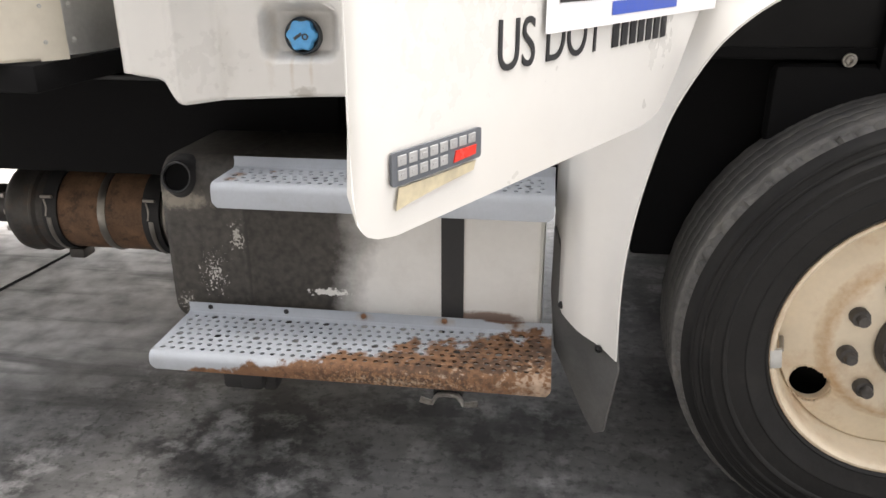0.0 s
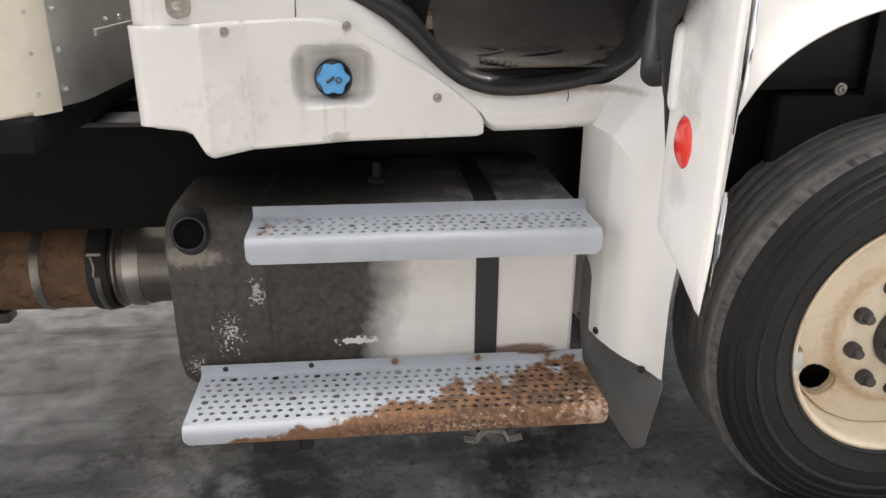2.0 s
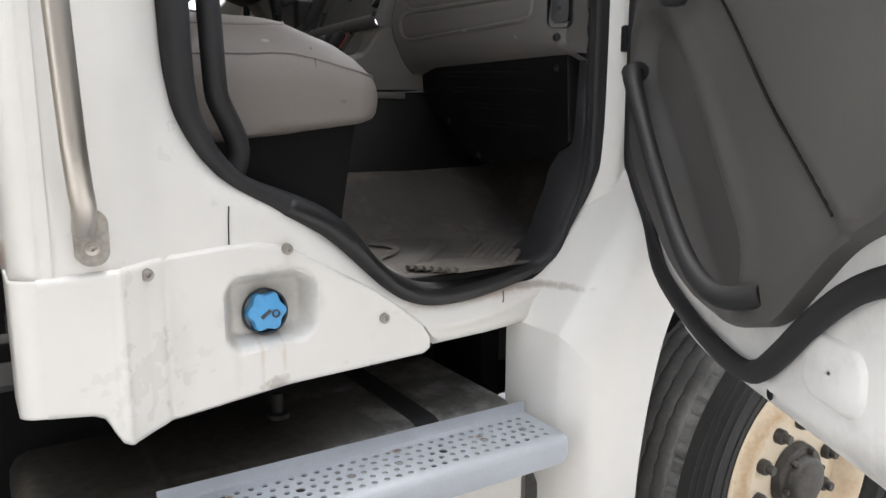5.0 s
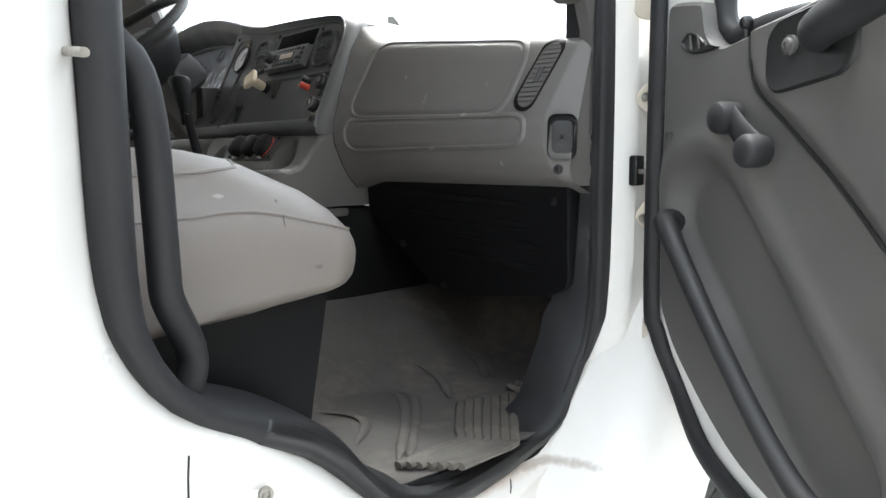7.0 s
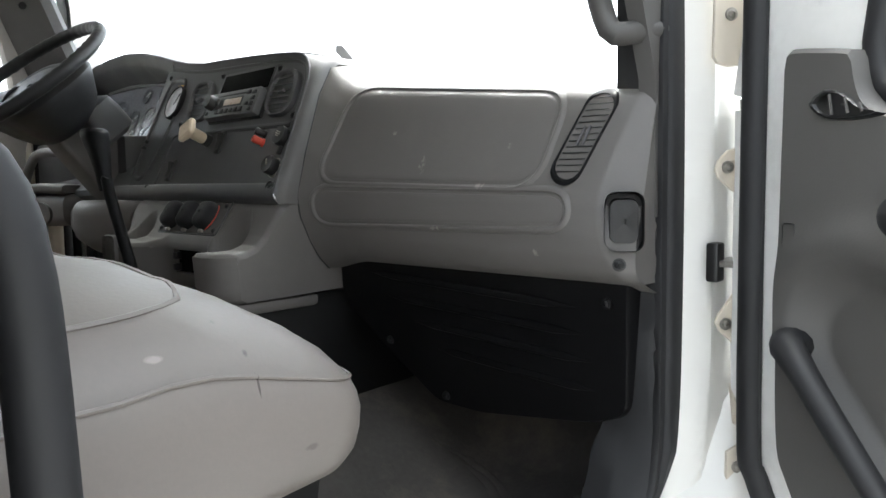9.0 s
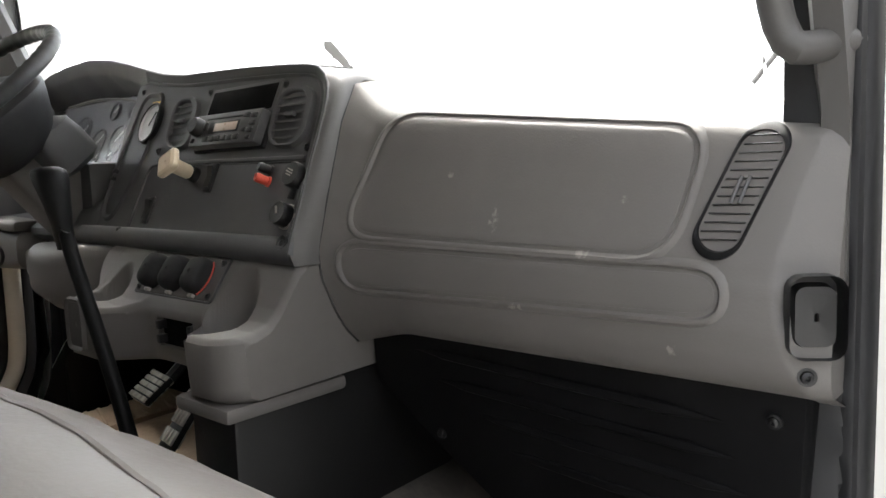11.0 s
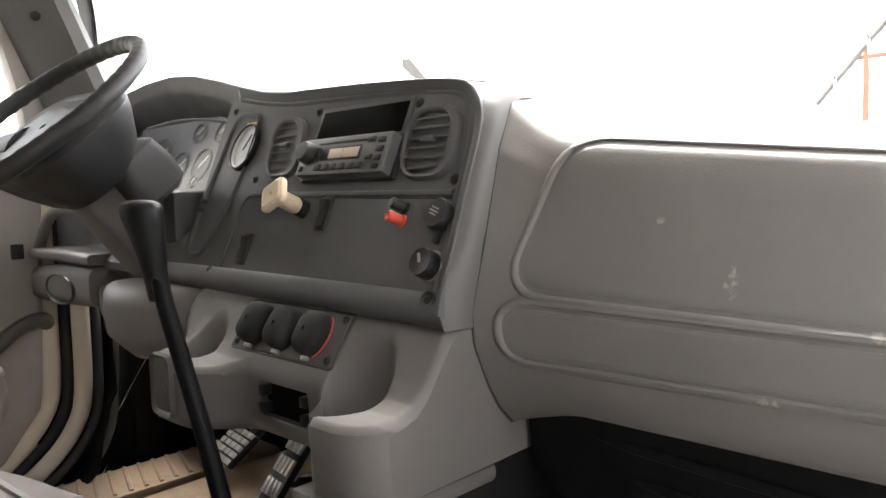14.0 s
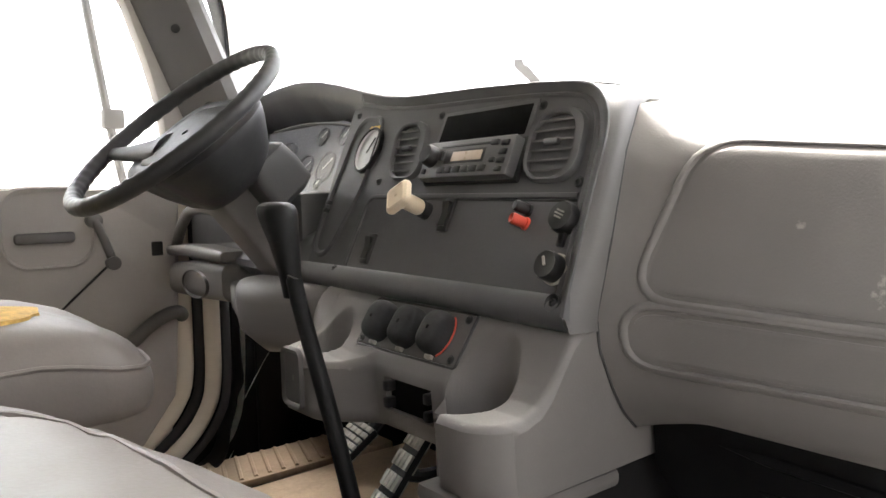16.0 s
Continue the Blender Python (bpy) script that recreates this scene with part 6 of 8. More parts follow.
def round_poly(poly, r, n=7):
    out = []
    for i, q in enumerate(poly):
        p, q, s = Vector(poly[i - 1]), Vector(q), Vector(poly[(i + 1) % len(poly)])
        a, b = q + (p - q).normalized() * min(r, (p - q).length * 0.48), q + (s - q).normalized() * min(r, (s - q).length * 0.48)
        out += [tuple(a.lerp(q, t).lerp(q.lerp(b, t), t)) for t in span(0, 1, n)]
    return out


lid("glove_lid", [(2.256, 1.678), (1.806, 1.664), (1.783, 1.798), (2.216, 1.842)], 0.045, 0.0015, dash, M_DASH)
lid("lower_lid", [(2.262, 1.602), (1.750, 1.608), (1.752, 1.654), (2.262, 1.664)], 0.034, 0.001, dash, M_DASH)

# side vent with slats
vl = [(1.7425 - 0.0145 * k + 0.0225 * math.cos(a) * 1.04, 1.732 + 0.041 * k + 0.0225 * math.sin(a)) for k, a0 in ((1, 0.35), (-1, 0.35 + math.pi)) for a in span(a0, a0 + math.pi, 14)]
cc = (1.7425, 1.732)
bm = bmesh.new()
rings(bm, [[on_side(cc[0] + (y - cc[0]) * s, cc[1] + (z - cc[1]) * s, d) for y, z in vl] for s, d in ((1.07, -0.002), (1.05, 0.003), (1.0, 0.004), (0.94, 0.003), (0.91, -0.004), (0.90, -0.012), (0.5, -0.013), (0.05, -0.013))])
vent = part("side_vent", bm, M_KICK, dash, "black slatted side vent")
for z in span(1.684, 1.786, 13):
    ys_ = [a[0] + (b[0] - a[0]) * (z - a[1]) / (b[1] - a[1]) for a, b in zip(vl, vl[1:] + vl[:1]) if (a[1] - z) * (b[1] - z) < 0]
    if len(ys_) < 2:
        continue
    y0, y1 = min(ys_) + 0.005, max(ys_) - 0.005
    bm = bmesh.new()
    tube(bm, [on_side(y0, z, -0.001), on_side((y0 + y1) / 2, z, -0.001), on_side(y1, z, -0.001)], 0.0034, 6, flat=0.32, up=(0, 0, 1))
    part("slat", bm, M_BLKPL, vent)
for w in (-0.004, 0.004):
    part("vent_tab", tube(bmesh.new(), [on_side(1.746 + w, 1.720, 0.002), on_side(1.739 + w, 1.746, 0.002)], 0.0022, 6), M_PANEL, vent)
# lock handle at the dash end
lm = frame_m(on_side(1.668, 1.617, 0.006), (0.55, -0.83, 0), (0, 0, 1))
bm = bmesh.new()
pr = rounded(0.050, 0.078, 0.014, 5)
rings(bm, [[lm @ Vector((x * s, y * s, -d)) for x, y in pr] for s, d in ((1.0, -0.012), (1.0, 0.006), (0.92, 0.010), (0.78, 0.009), (0.72, -0.004), (0.1, -0.006))])
lk = part("latch_bezel", bm, M_BLKPL, dash, "black cab lock handle")
part("latch_pull", bm_box((-0.011, -0.024, -0.013), (0.011, -0.012, 0.0), 0.004, lm), M_BLKPL, lk)
part("latch_pull", bm_box((-0.004, -0.014, -0.010), (0.004, 0.022, 0.0), 0.003, lm), M_BLKPL, lk)
screw("dash_screw", on_side(1.672, 1.560, 0.0), (-1, -0.5, 0), 0.009, dash, M_BLKPL)

# black kick panel below, with ribs
kp = [(1.676, 1.545), (1.690, 1.336), (1.75, 1.312), (1.97, 1.282), (2.07, 1.284), (2.17, 1.355), (2.290, 1.45), (2.296, 1.545)]


def kick_x(y, z):
    return 0.150 + 0.16 * (1.53 - z) + 0.012 * smoothstep(1.49, 1.545, z)


bm = bmesh.new()
rings(bm, [[(kick_x(y, 1.42 + (z - 1.42) * s) + d, 2.0 + (y - 2.0) * s, 1.42 + (z - 1.42) * s) for y, z in round_poly(kp, 0.022)] for s, d in ((1.0, 0.05), (1.0, 0.006), (0.985, 0.0), (0.7, -0.002), (0.3, -0.003), (0.02, -0.003))])
kick = part("kick_panel", bm, M_KICK, dash, "black ribbed kick panel")
for z, y0, y1 in ((1.490, 1.76, 2.20), (1.450, 1.75, 2.16), (1.410, 1.74, 2.10), (1.366, 1.74, 2.05)):
    bm = bmesh.new()
    tube(bm, smooth_path([(kick_x(y, z + 0.020 * (y - y0) / (y1 - y0)) - 0.003, y, z + 0.020 * (y - y0) / (y1 - y0)) for y in span(y0, y1, 5)], 0.05), lambda t: 0.0065 * min(1, 14 * t, 14 * (1 - t)) + 0.0005, 8, flat=0.6, up=(1, 0, 0))
    part("rib", bm, M_KICK, kick)
for y, z in ((2.045, 1.30), (1.71, 1.50), (2.17, 1.385)):
    screw("panel_screw", (kick_x(y, z) - 0.003, y, z), (-1, 0, 0), 0.008, kick, M_BLKPL)


# centre stack: a leaning face with a rolled border, between the shell and the instruments
SN = Vector((-1, 0.03, 0.46)).normalized()
SX, SY = (0.03, 1, 0), (0.46, 0, 1)


def stack_x(z, y):
    return 0.10 + 0.46 * (z - 1.801) + 0.03 * (y - 2.352)


def stack(y, z, off=0.0):
    return Vector((stack_x(z, y), y, z)) + SN * off


def sm(y, z, off=0.0):
    """A placing on the stack's face: x towards the driver, y up the face, z into the dash."""
    return frame_m(stack(y, z, off), SX, SY)


BROW_Y = [2.363, 2.40, 2.464, 2.587, 2.72, 2.788, 2.867, 2.96, 3.068, 3.187, 3.311, 3.436, 3.53, 3.62]
BROW_Z = [1.916, 1.924, 1.931, 1.940, 1.947, 1.950, 1.960, 1.980, 2.005, 2.029, 2.043, 2.041, 2.030, 2.0]


def brow(y):
    """Height of the hood line along the dash."""
    return lerp(y, BROW_Y, BROW_Z)


EDGE = smooth_path([(2.300, 1.650, 0), (2.303, 1.675, 0), (2.305, 1.705, 0), (2.308, 1.741, 0), (2.311, 1.784, 0), (2.313, 1.822, 0), (2.316, 1.854, 0), (2.323, 1.878, 0), (2.339, 1.900, 0), (2.363, 1.916, 0)]
                   + [(y, brow(y), 0) for y in (2.40, 2.464, 2.587, 2.72, 2.788, 2.867, 2.96)], 0.012)
FACE = smooth_path([(2.334, 1.655, 0), (2.335, 1.677, 0), (2.336, 1.705, 0), (2.339, 1.745, 0), (2.342, 1.784, 0), (2.344, 1.817, 0), (2.347, 1.848, 0), (2.356, 1.880, 0), (2.375, 1.902, 0), (2.402, 1.911, 0)]
                   + [(y, z, 0) for y, z in ((2.435, 1.915), (2.490, 1.919), (2.597, 1.924), (2.731, 1.929), (2.788, 1.933), (2.867, 1.942), (2.96, 1.958))], 0.012)
bm = bmesh.new()
rows = []
for i in range(121):
    a, b = along(EDGE, i / 120), along(FACE, i / 120)
    rows.append([stack(b.x, b.y, 0.0), stack(*(b.lerp(a, 0.12).to_2d()), 0.0035), stack(*(b.lerp(a, 0.22).to_2d()), 0.0042), stack(*(b.lerp(a, 0.34).to_2d()), 0.003), stack(*(b.lerp(a, 0.62).to_2d()), 0.009), stack(*(b.lerp(a, 0.88).to_2d()), 0.0142), stack(a.x, a.y, 0.014), stack(*(a + (a - b) * 0.06).to_2d(), 0.009), stack(*(a + (a - b) * 0.05).to_2d(), -0.004)])
rings(bm, rows, closed=False)
part("panel_border", bm, M_PANEL, dash, "rolled dark border of the switch panel")
bm = bmesh.new()
bm.faces.new([bm.verts.new(stack(p.x, p.y, 0.0)) for p in FACE] + [bm.verts.new(stack(y, z, 0.0)) for y, z in ((2.992, 1.955), (2.985, 1.88), (2.976, 1.80), (2.970, 1.655))])
face = part("centre_panel", bm, M_PANEL, dash, "dark grey centre switch panel")
# rolled lip along the foot of the panel
bm = bmesh.new()
sheet(bm, lambda y, p: stack(y, p[0] + 0.003 * (p[1] > 0) * math.sin((y - 2.3) * 4), p[1]), span(2.303, 3.02, 16), [(1.676, -0.001), (1.671, 0.006), (1.665, 0.011), (1.657, 0.0135), (1.649, 0.012), (1.643, 0.006), (1.640, -0.004), (1.641, -0.03)])
part("panel_lip", bm, M_PANEL, dash)
# top of the hood, running back to the windscreen
bm = bmesh.new()
rows = []
for y in [2.363, 2.38] + span(2.40, 2.96, 26):
    zt = brow(y)
    rows.append([stack(y, zt, 0.0135), stack(y, zt + 0.004, 0.008), Vector((stack_x(zt, y) + 0.03, y, zt + 0.009)), Vector((stack_x(zt, y) + 0.10, y, zt + 0.006)), Vector((0.60, y, zt - 0.05))])
rings(bm, rows, closed=False)
part("hood_top", bm, M_DASH, dash)
# shell between the border and the seam
pairs = [(1.638, -0.004, seam(0.322)), (1.650, 0.010, seam(0.345))]
for y, z in ((2.303, 1.675), (2.305, 1.705), (2.308, 1.741), (2.311, 1.784), (2.313, 1.822), (2.316, 1.854), (2.323, 1.878)):
    pairs.append(((y, z), 0.0125, seam((z + 0.012 * smoothstep(1.75, 1.878, z) - 1.513) / 0.381)))
bm = bmesh.new()
rows = []
for b, off, q in pairs:
    b = stack(2.301, b, off) if isinstance(b, float) else stack(*b, off)
    rows.append([b.lerp(q, w) + Vector((-0.5, -0.75, 0.2)) * 0.007 * math.sin(w * math.pi) for w in span(0, 1, 8)])
for b, back in (((2.339, 1.900), 0.02), ((2.363, 1.916), 0.06), ((2.364, 1.917), 0.20)):
    b, q = stack(*b, 0.0125), seam(1, back) + Vector((0, 0, 0.006))
    rows.append([b.lerp(q, w) + Vector((-0.1, -0.3, 0.9)) * 0.006 * math.sin(w * math.pi) for w in span(0, 1, 8)])
rows.append([Vector((0.60, 2.364, 1.866)).lerp(Vector((0.60, 2.314, 1.866)), w) for w in span(0, 1, 8)])
rings(bm, rows, closed=False)
part("panel_shell", bm, M_SHELL, dash, "grey shell beside the switch panel")
# moulded edge of the switch field
fld = [stack(p[0], p[1], 0.0005) for p in round_poly([(2.346, 1.786), (2.822, 1.789), (2.828, 1.675), (2.826, 1.6745)], 0.022)[7:-14]]
bm = bmesh.new()
tube(bm, [stack(2.344, 1.786, 0.0005)] + fld + [stack(2.828, 1.676, 0.0005)], 0.0042, 8, flat=0.7, up=SN)
part("field_edge", bm, M_PANEL, dash)
bm = bmesh.new()
tube(bm, [stack(2.344, 1.7805, 0.0)] + [p + Vector((0, -0.0045, -0.0055)) for p in fld] + [stack(2.8225, 1.676, 0.0)], 0.0016, 6)
part("field_groove", bm, M_BLKPL, dash)
for y, z, off in ((2.455, 1.905, 0.0), (2.349, 1.802, 0.0), (2.687, 1.914, 0.0), (2.810, 1.814, 0.0), (2.964, 1.940, 0.0), (2.841, 1.667, 0.008), (2.324, 1.664, 0.010)):
    screw("dash_screw", stack(y, z, off), SN, 0.0072, dash, M_BLKPL)
part("screw_well", lathe(bmesh.new(), [(0.0115, 0.0), (0.0105, 0.003), (0.0085, 0.0), (0.0, -0.001)], 20, sm(2.324, 1.664, 0.0105) @ Matrix.Rotation(radians(180), 4, "X")), M_BLKPL, dash)


def round_vent(y, z, w, h, lean, hood):
    """A louvred vent; lean shears it, hood widens its raised surround towards the door."""
    def at(a, b, d):
        return stack(y + a + lean * b, z + b * 0.91, d)
    bm = bmesh.new()
    pr = rounded(w, h, w * 0.40, 7)
    out = [(a * 1.13 - (hood if a < 0 else 0.0), b * 1.10) for a, b in pr]
    rings(bm, [[at(a, b, d) for a, b in o] for o, d in ((out, -0.001), ([(a * 0.985, b * 0.985) for a, b in out], 0.006), ([(a * 0.95, b * 0.96) for a, b in out], 0.0085), ([(a * 1.03, b * 1.02) for a, b in pr], 0.008), ([(a * 0.98, b * 0.98) for a, b in pr], 0.006), ([(a * 0.96, b * 0.965) for a, b in pr], -0.004))])
    v = part("dash_vent", bm, M_PANEL, dash, "dark louvred dash vent")
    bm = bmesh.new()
    # near-black sheet puts the vent's inner shade into the colour
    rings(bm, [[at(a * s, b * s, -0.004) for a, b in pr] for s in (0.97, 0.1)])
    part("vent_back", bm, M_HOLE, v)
    for k in range(6):
        b = (k - 2.5) / 6 * h * 0.92
        hw = w * 0.475 * (0.86 if k in (0, 5) else 1.0)
        bm = bmesh.new()
        sheet(bm, lambda a, p: at(a, b + p[0], p[1]), span(-hw, hw, 8), [(-0.0012, 0.0045), (0.0012, 0.0055), (0.0050, -0.003), (0.0035, -0.0035), (-0.0012, 0.0045)])
        part("slat", bm, M_SHELL, v)
    part("vent_tab", bm_box((-0.012, -0.004, -0.008), (0.012, 0.004, 0.0), 0.002, sm(y, z + 0.004, 0.001)), M_PANEL, v)
    return v


round_vent(2.412, 1.848, 0.078, 0.092, 0.10, 0.012)
round_vent(2.750, 1.860, 0.070, 0.094, 0.18, 0.014)

# radio and pocket
part("pocket_frame", bm_box((-0.106, -0.030, -0.003), (0.106, 0.030, 0.003), 0.003, sm(2.569, 1.888)), M_PANEL, dash)
# shallow near-black block stands for the shaded inside of the pocket
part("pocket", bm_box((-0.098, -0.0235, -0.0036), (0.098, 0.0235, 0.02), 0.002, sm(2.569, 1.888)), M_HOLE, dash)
RM = sm(2.563, 1.8335)
radio = part("radio", bm_box((-0.100, -0.030, -0.022), (0.100, 0.029, 0.01), 0.004, RM), M_SILVER, dash, "dark grey radio with amber display")
part("radio_sleeve", bm_box((-0.106, -0.033, -0.006), (0.106, 0.033, 0.01), 0.003, RM), M_BLKPL, radio)
RF = RM @ Matrix.Translation((0, 0, -0.0045))
part("display", bm_box((-0.040, -0.006, -0.0185), (0.028, 0.009, 0.0), 0.001, RF), M_LCD, radio)
part("display_frame", bm_box((-0.046, -0.010, -0.0180), (0.046, 0.013, 0.0), 0.002, RF), M_BLKPL, radio)
part("cassette_slot", bm_box((-0.060, 0.0165, -0.0182), (0.060, 0.0205, 0.0), 0.001, RF), M_BLKPL, radio)
for k in range(6):
    part("radio_key", bm_box((-0.056 + 0.0185 * k, -0.024, -0.0205), (-0.0405 + 0.0185 * k, -0.0145, 0.0), 0.001, RF), M_BLKPL, radio)
part("volume_knob", lathe(bmesh.new(), [(0.0165, 0.0), (0.016, 0.012), (0.0135, 0.016), (0.0, 0.017)], 24, sm(2.638, 1.836, 0.022) @ Matrix.Rotation(radians(180), 4, "X")), M_BLKPL, radio)
for a, b, w, h in ((0.054, 0.004, 0.010, 0.014), (0.086, -0.020, 0.008, 0.008), (-0.062, 0.018, 0.016, 0.008), (-0.084, 0.016, 0.014, 0.008), (-0.084, 0.003, 0.014, 0.008), (-0.084, -0.010, 0.014, 0.008), (-0.066, -0.008, 0.012, 0.007), (-0.084, -0.022, 0.012, 0.007)):
    part("radio_key", bm_box((a - w / 2, b - h / 2, -0.0205), (a + w / 2, b + h / 2, 0.0), 0.001, RF), M_BLKPL, radio)


# brake knob, switches, sockets
def spindle(y, z, parts_, tilt=0.0, turn=0.0):
    made = []
    for nm, prof, mat in parts_:
        bm = lathe(bmesh.new(), prof, 28, sm(y, z) @ Matrix.Rotation(radians(180), 4, "X") @ Matrix.Rotation(tilt, 4, "Y") @ Matrix.Rotation(turn, 4, "X"))
        made.append(part(nm, bm, mat, made[0] if made else dash))
    return made


KM = sm(2.642, 1.766) @ Matrix.Rotation(radians(180), 4, "X")
part("knob_stem", lathe(bmesh.new(), [(0.014, 0.0), (0.0135, 0.010), (0.010, 0.012), (0.010, 0.02)], 24, KM), M_BLKPL, dash)
bm = lathe(bmesh.new(), [(0.0105, 0.012), (0.0125, 0.016), (0.0125, 0.040), (0.014, 0.043)], 24, KM)
TW = Matrix.Rotation(radians(28), 4, "Z")
rings(bm, [[KM @ TW @ Vector((x * s, y * s, d)) for x, y in rounded(0.048, 0.042, 0.008, 4)] for s, d in ((0.55, 0.042), (0.95, 0.049), (1.0, 0.053), (0.96, 0.058), (0.74, 0.061), (0.70, 0.060), (0.1, 0.060))])
part("brake_knob", bm, M_IVORY, dash, "ivory parking-brake knob")
spindle(2.418, 1.752, [("red_plug", [(0.0085, 0.0), (0.0085, 0.003), (0.0068, 0.004), (0.0075, 0.020), (0.006, 0.023), (0.004, 0.0225), (0.0, 0.018)], M_REDKNOB)], 0.25)
spindle(2.420, 1.768, [("black_plug", [(0.0085, 0.0), (0.0085, 0.003), (0.0068, 0.004), (0.0075, 0.019), (0.006, 0.022), (0.0, 0.0225)], M_BLKPL)], 0.25)
spindle(2.349, 1.758, [("socket_cap", [(0.0195, 0.0), (0.0195, 0.012), (0.0175, 0.016), (0.0, 0.018)], M_BLKPL)])
part("cap_strap", bm_box((-0.005, -0.034, -0.007), (0.005, -0.014, 0.0), 0.002, sm(2.347, 1.757)), M_BLKPL, dash)
for k, (a, w) in enumerate(((0.005, 0.012), (0.001, 0.015), (-0.003, 0.011))):
    part("cap_print", bm_box((-w / 2, a - 0.001, -0.0185), (w / 2, a + 0.001, -0.017), 0, sm(2.349, 1.758) @ Matrix.Rotation(0.3, 4, "Z")), M_SCREW, dash)
dl = spindle(2.345, 1.702, [("dial_ring", [(0.0195, 0.0), (0.0195, 0.003), (0.0175, 0.004)], M_SCREW), ("lamp_dial", [(0.0170, 0.0), (0.0175, 0.016), (0.016, 0.021), (0.0145, 0.0205), (0.0, 0.0205)], M_BLKPL)])
part("dial_mark", bm_box((-0.0015, -0.002, -0.0225), (0.0015, 0.010, -0.0205), 0, sm(2.345, 1.702) @ Matrix.Rotation(-0.5, 4, "Z")), M_SCREW, dl[0])
for y, z in ((2.588, 1.761), (2.768, 1.706)):
    b = part("rocker_bezel", bm_box((-0.0125, -0.026, -0.004), (0.0125, 0.026, 0.004), 0.003, sm(y, z)), M_BLKPL, dash)
    part("rocker", prism(bmesh.new(), [(-0.018, 0.0), (0.018, 0.0), (0.018, 0.010), (0.002, 0.005), (-0.018, 0.006)], 0.015, sm(y, z) @ frame_m((-0.0075, 0, 0), (0, 1, 0), (0, 0, -1)) @ Matrix.Translation((0, 0, -0.0155))), M_BLKPL, b)

# sunken gauge strip beside the vents
bm = bmesh.new()
gp = round_poly([(2.862, 1.926), (2.945, 1.932), (2.958, 1.80), (2.952, 1.690), (2.900, 1.690), (2.858, 1.80)], 0.030)
gc = (2.908, 1.81)
rings(bm, [[stack(gc[0] + (y - gc[0]) * s, gc[1] + (z - gc[1]) * s, d) for y, z in gp] for s, d in ((1.05, -0.0005), (1.03, 0.004), (1.0, 0.005), (0.97, 0.003), (0.95, 0.0008))])
part("gauge_strip", bm, M_PANEL, dash)
bm = lathe(bmesh.new(), [(0.040, 0.0), (0.040, 0.006), (0.037, 0.007), (0.0355, 0.003), (0.0, 0.0025)], 36, sm(2.877, 1.869, 0.0) @ Matrix.Diagonal((0.92, 1.06, 1, 1)) @ Matrix.Rotation(radians(180), 4, "X"))
ag = part("air_gauge", bm, M_LCD2, dash, "pale round air gauge")
part("gauge_bezel", lathe(bmesh.new(), [(0.041, -0.001), (0.041, 0.008), (0.038, 0.0095), (0.0365, 0.007)], 36, sm(2.877, 1.869, 0.0) @ Matrix.Diagonal((0.92, 1.06, 1, 1)) @ Matrix.Rotation(radians(180), 4, "X")), M_BLKPL, ag)
part("gauge_needle", bm_box((-0.0018, -0.006, -0.0055), (0.0018, 0.026, -0.0045), 0, sm(2.877, 1.869, 0.0) @ Matrix.Rotation(radians(25), 4, "Z")), M_BLKPL, ag)
part("gauge_label", bm_box((-0.017, -0.0035, -0.0012), (0.017, 0.0035, 0), 0, sm(2.886, 1.9105, 0.0005)), M_FOAM, ag)
for z in (1.778, 1.764):
    part("strip_clip", bm_box((-0.006, -0.004, -0.008), (0.006, 0.004, 0), 0.001, sm(2.955, z)), M_BLKPL, dash)

# instrument cluster: hood, recess, gauge face and lens
bm = bmesh.new()
rows = []
for y in [2.96] + span(2.972, 3.60, 36):
    zt = brow(y)
    dep = 0.075 * smoothstep(2.968, 2.995, y) * min(1, (3.60 - y) / 0.05 + 0.01)
    row = [stack(y, 1.641, -0.03), stack(y, 1.648, 0.004), stack(y, 1.660, 0.010), stack(y, 1.672, 0.002), stack(y, 1.70, 0.0)]
    row += [stack(y, z, -dep * smoothstep(1.70, 1.80, z)) for z in (1.72, 1.75, 1.78, 1.80, 1.84)]
    row += [stack(y, zt - 0.06, -dep), stack(y, zt - 0.042, -dep * 0.55), stack(y, zt - 0.030, -0.002), stack(y, zt - 0.022, 0.004), stack(y, zt - 0.008, 0.0125), stack(y, zt, 0.0135), stack(y, zt + 0.004, 0.008), Vector((stack_x(zt, y) + 0.03, y, zt + 0.009)), Vector((stack_x(zt, y) + 0.10, y, zt + 0.004)), Vector((0.58, y, zt - 0.10))]
    rows.append(row)
rings(bm, rows, closed=False)
clus = part("cluster_hood", bm, M_PANEL, dash, "dark instrument hood")
bm = bmesh.new()
sheet(bm, lambda y, z: stack(y, z, -0.052), span(3.05, 3.52, 8), span(1.812, 1.972, 5))
part("gauge_face", bm, M_GAUGE, clus, "pale instrument face", solid=0.002)
for y, z, r in ((3.138, 1.872, 0.036), (3.238, 1.870, 0.036), (3.36, 1.89, 0.055), (3.10, 1.935, 0.022), (3.20, 1.940, 0.022), (3.148, 1.838, 0.013), (3.215, 1.838, 0.013)):
    g = part("dial_face", lathe(bmesh.new(), [(r, 0.0), (r, 0.004), (r * 0.93, 0.004), (r * 0.90, 0.001), (0, 0.001)], 32, sm(y, z, -0.051) @ Matrix.Rotation(radians(180), 4, "X")), M_LCDGREY, clus)
    part("needle", bm_box((-0.0012, -r * 0.2, -0.003), (0.0012, r * 0.8, -0.002), 0, sm(y, z, -0.050) @ Matrix.Rotation(radians(50), 4, "Z")), M_PAPER, g)
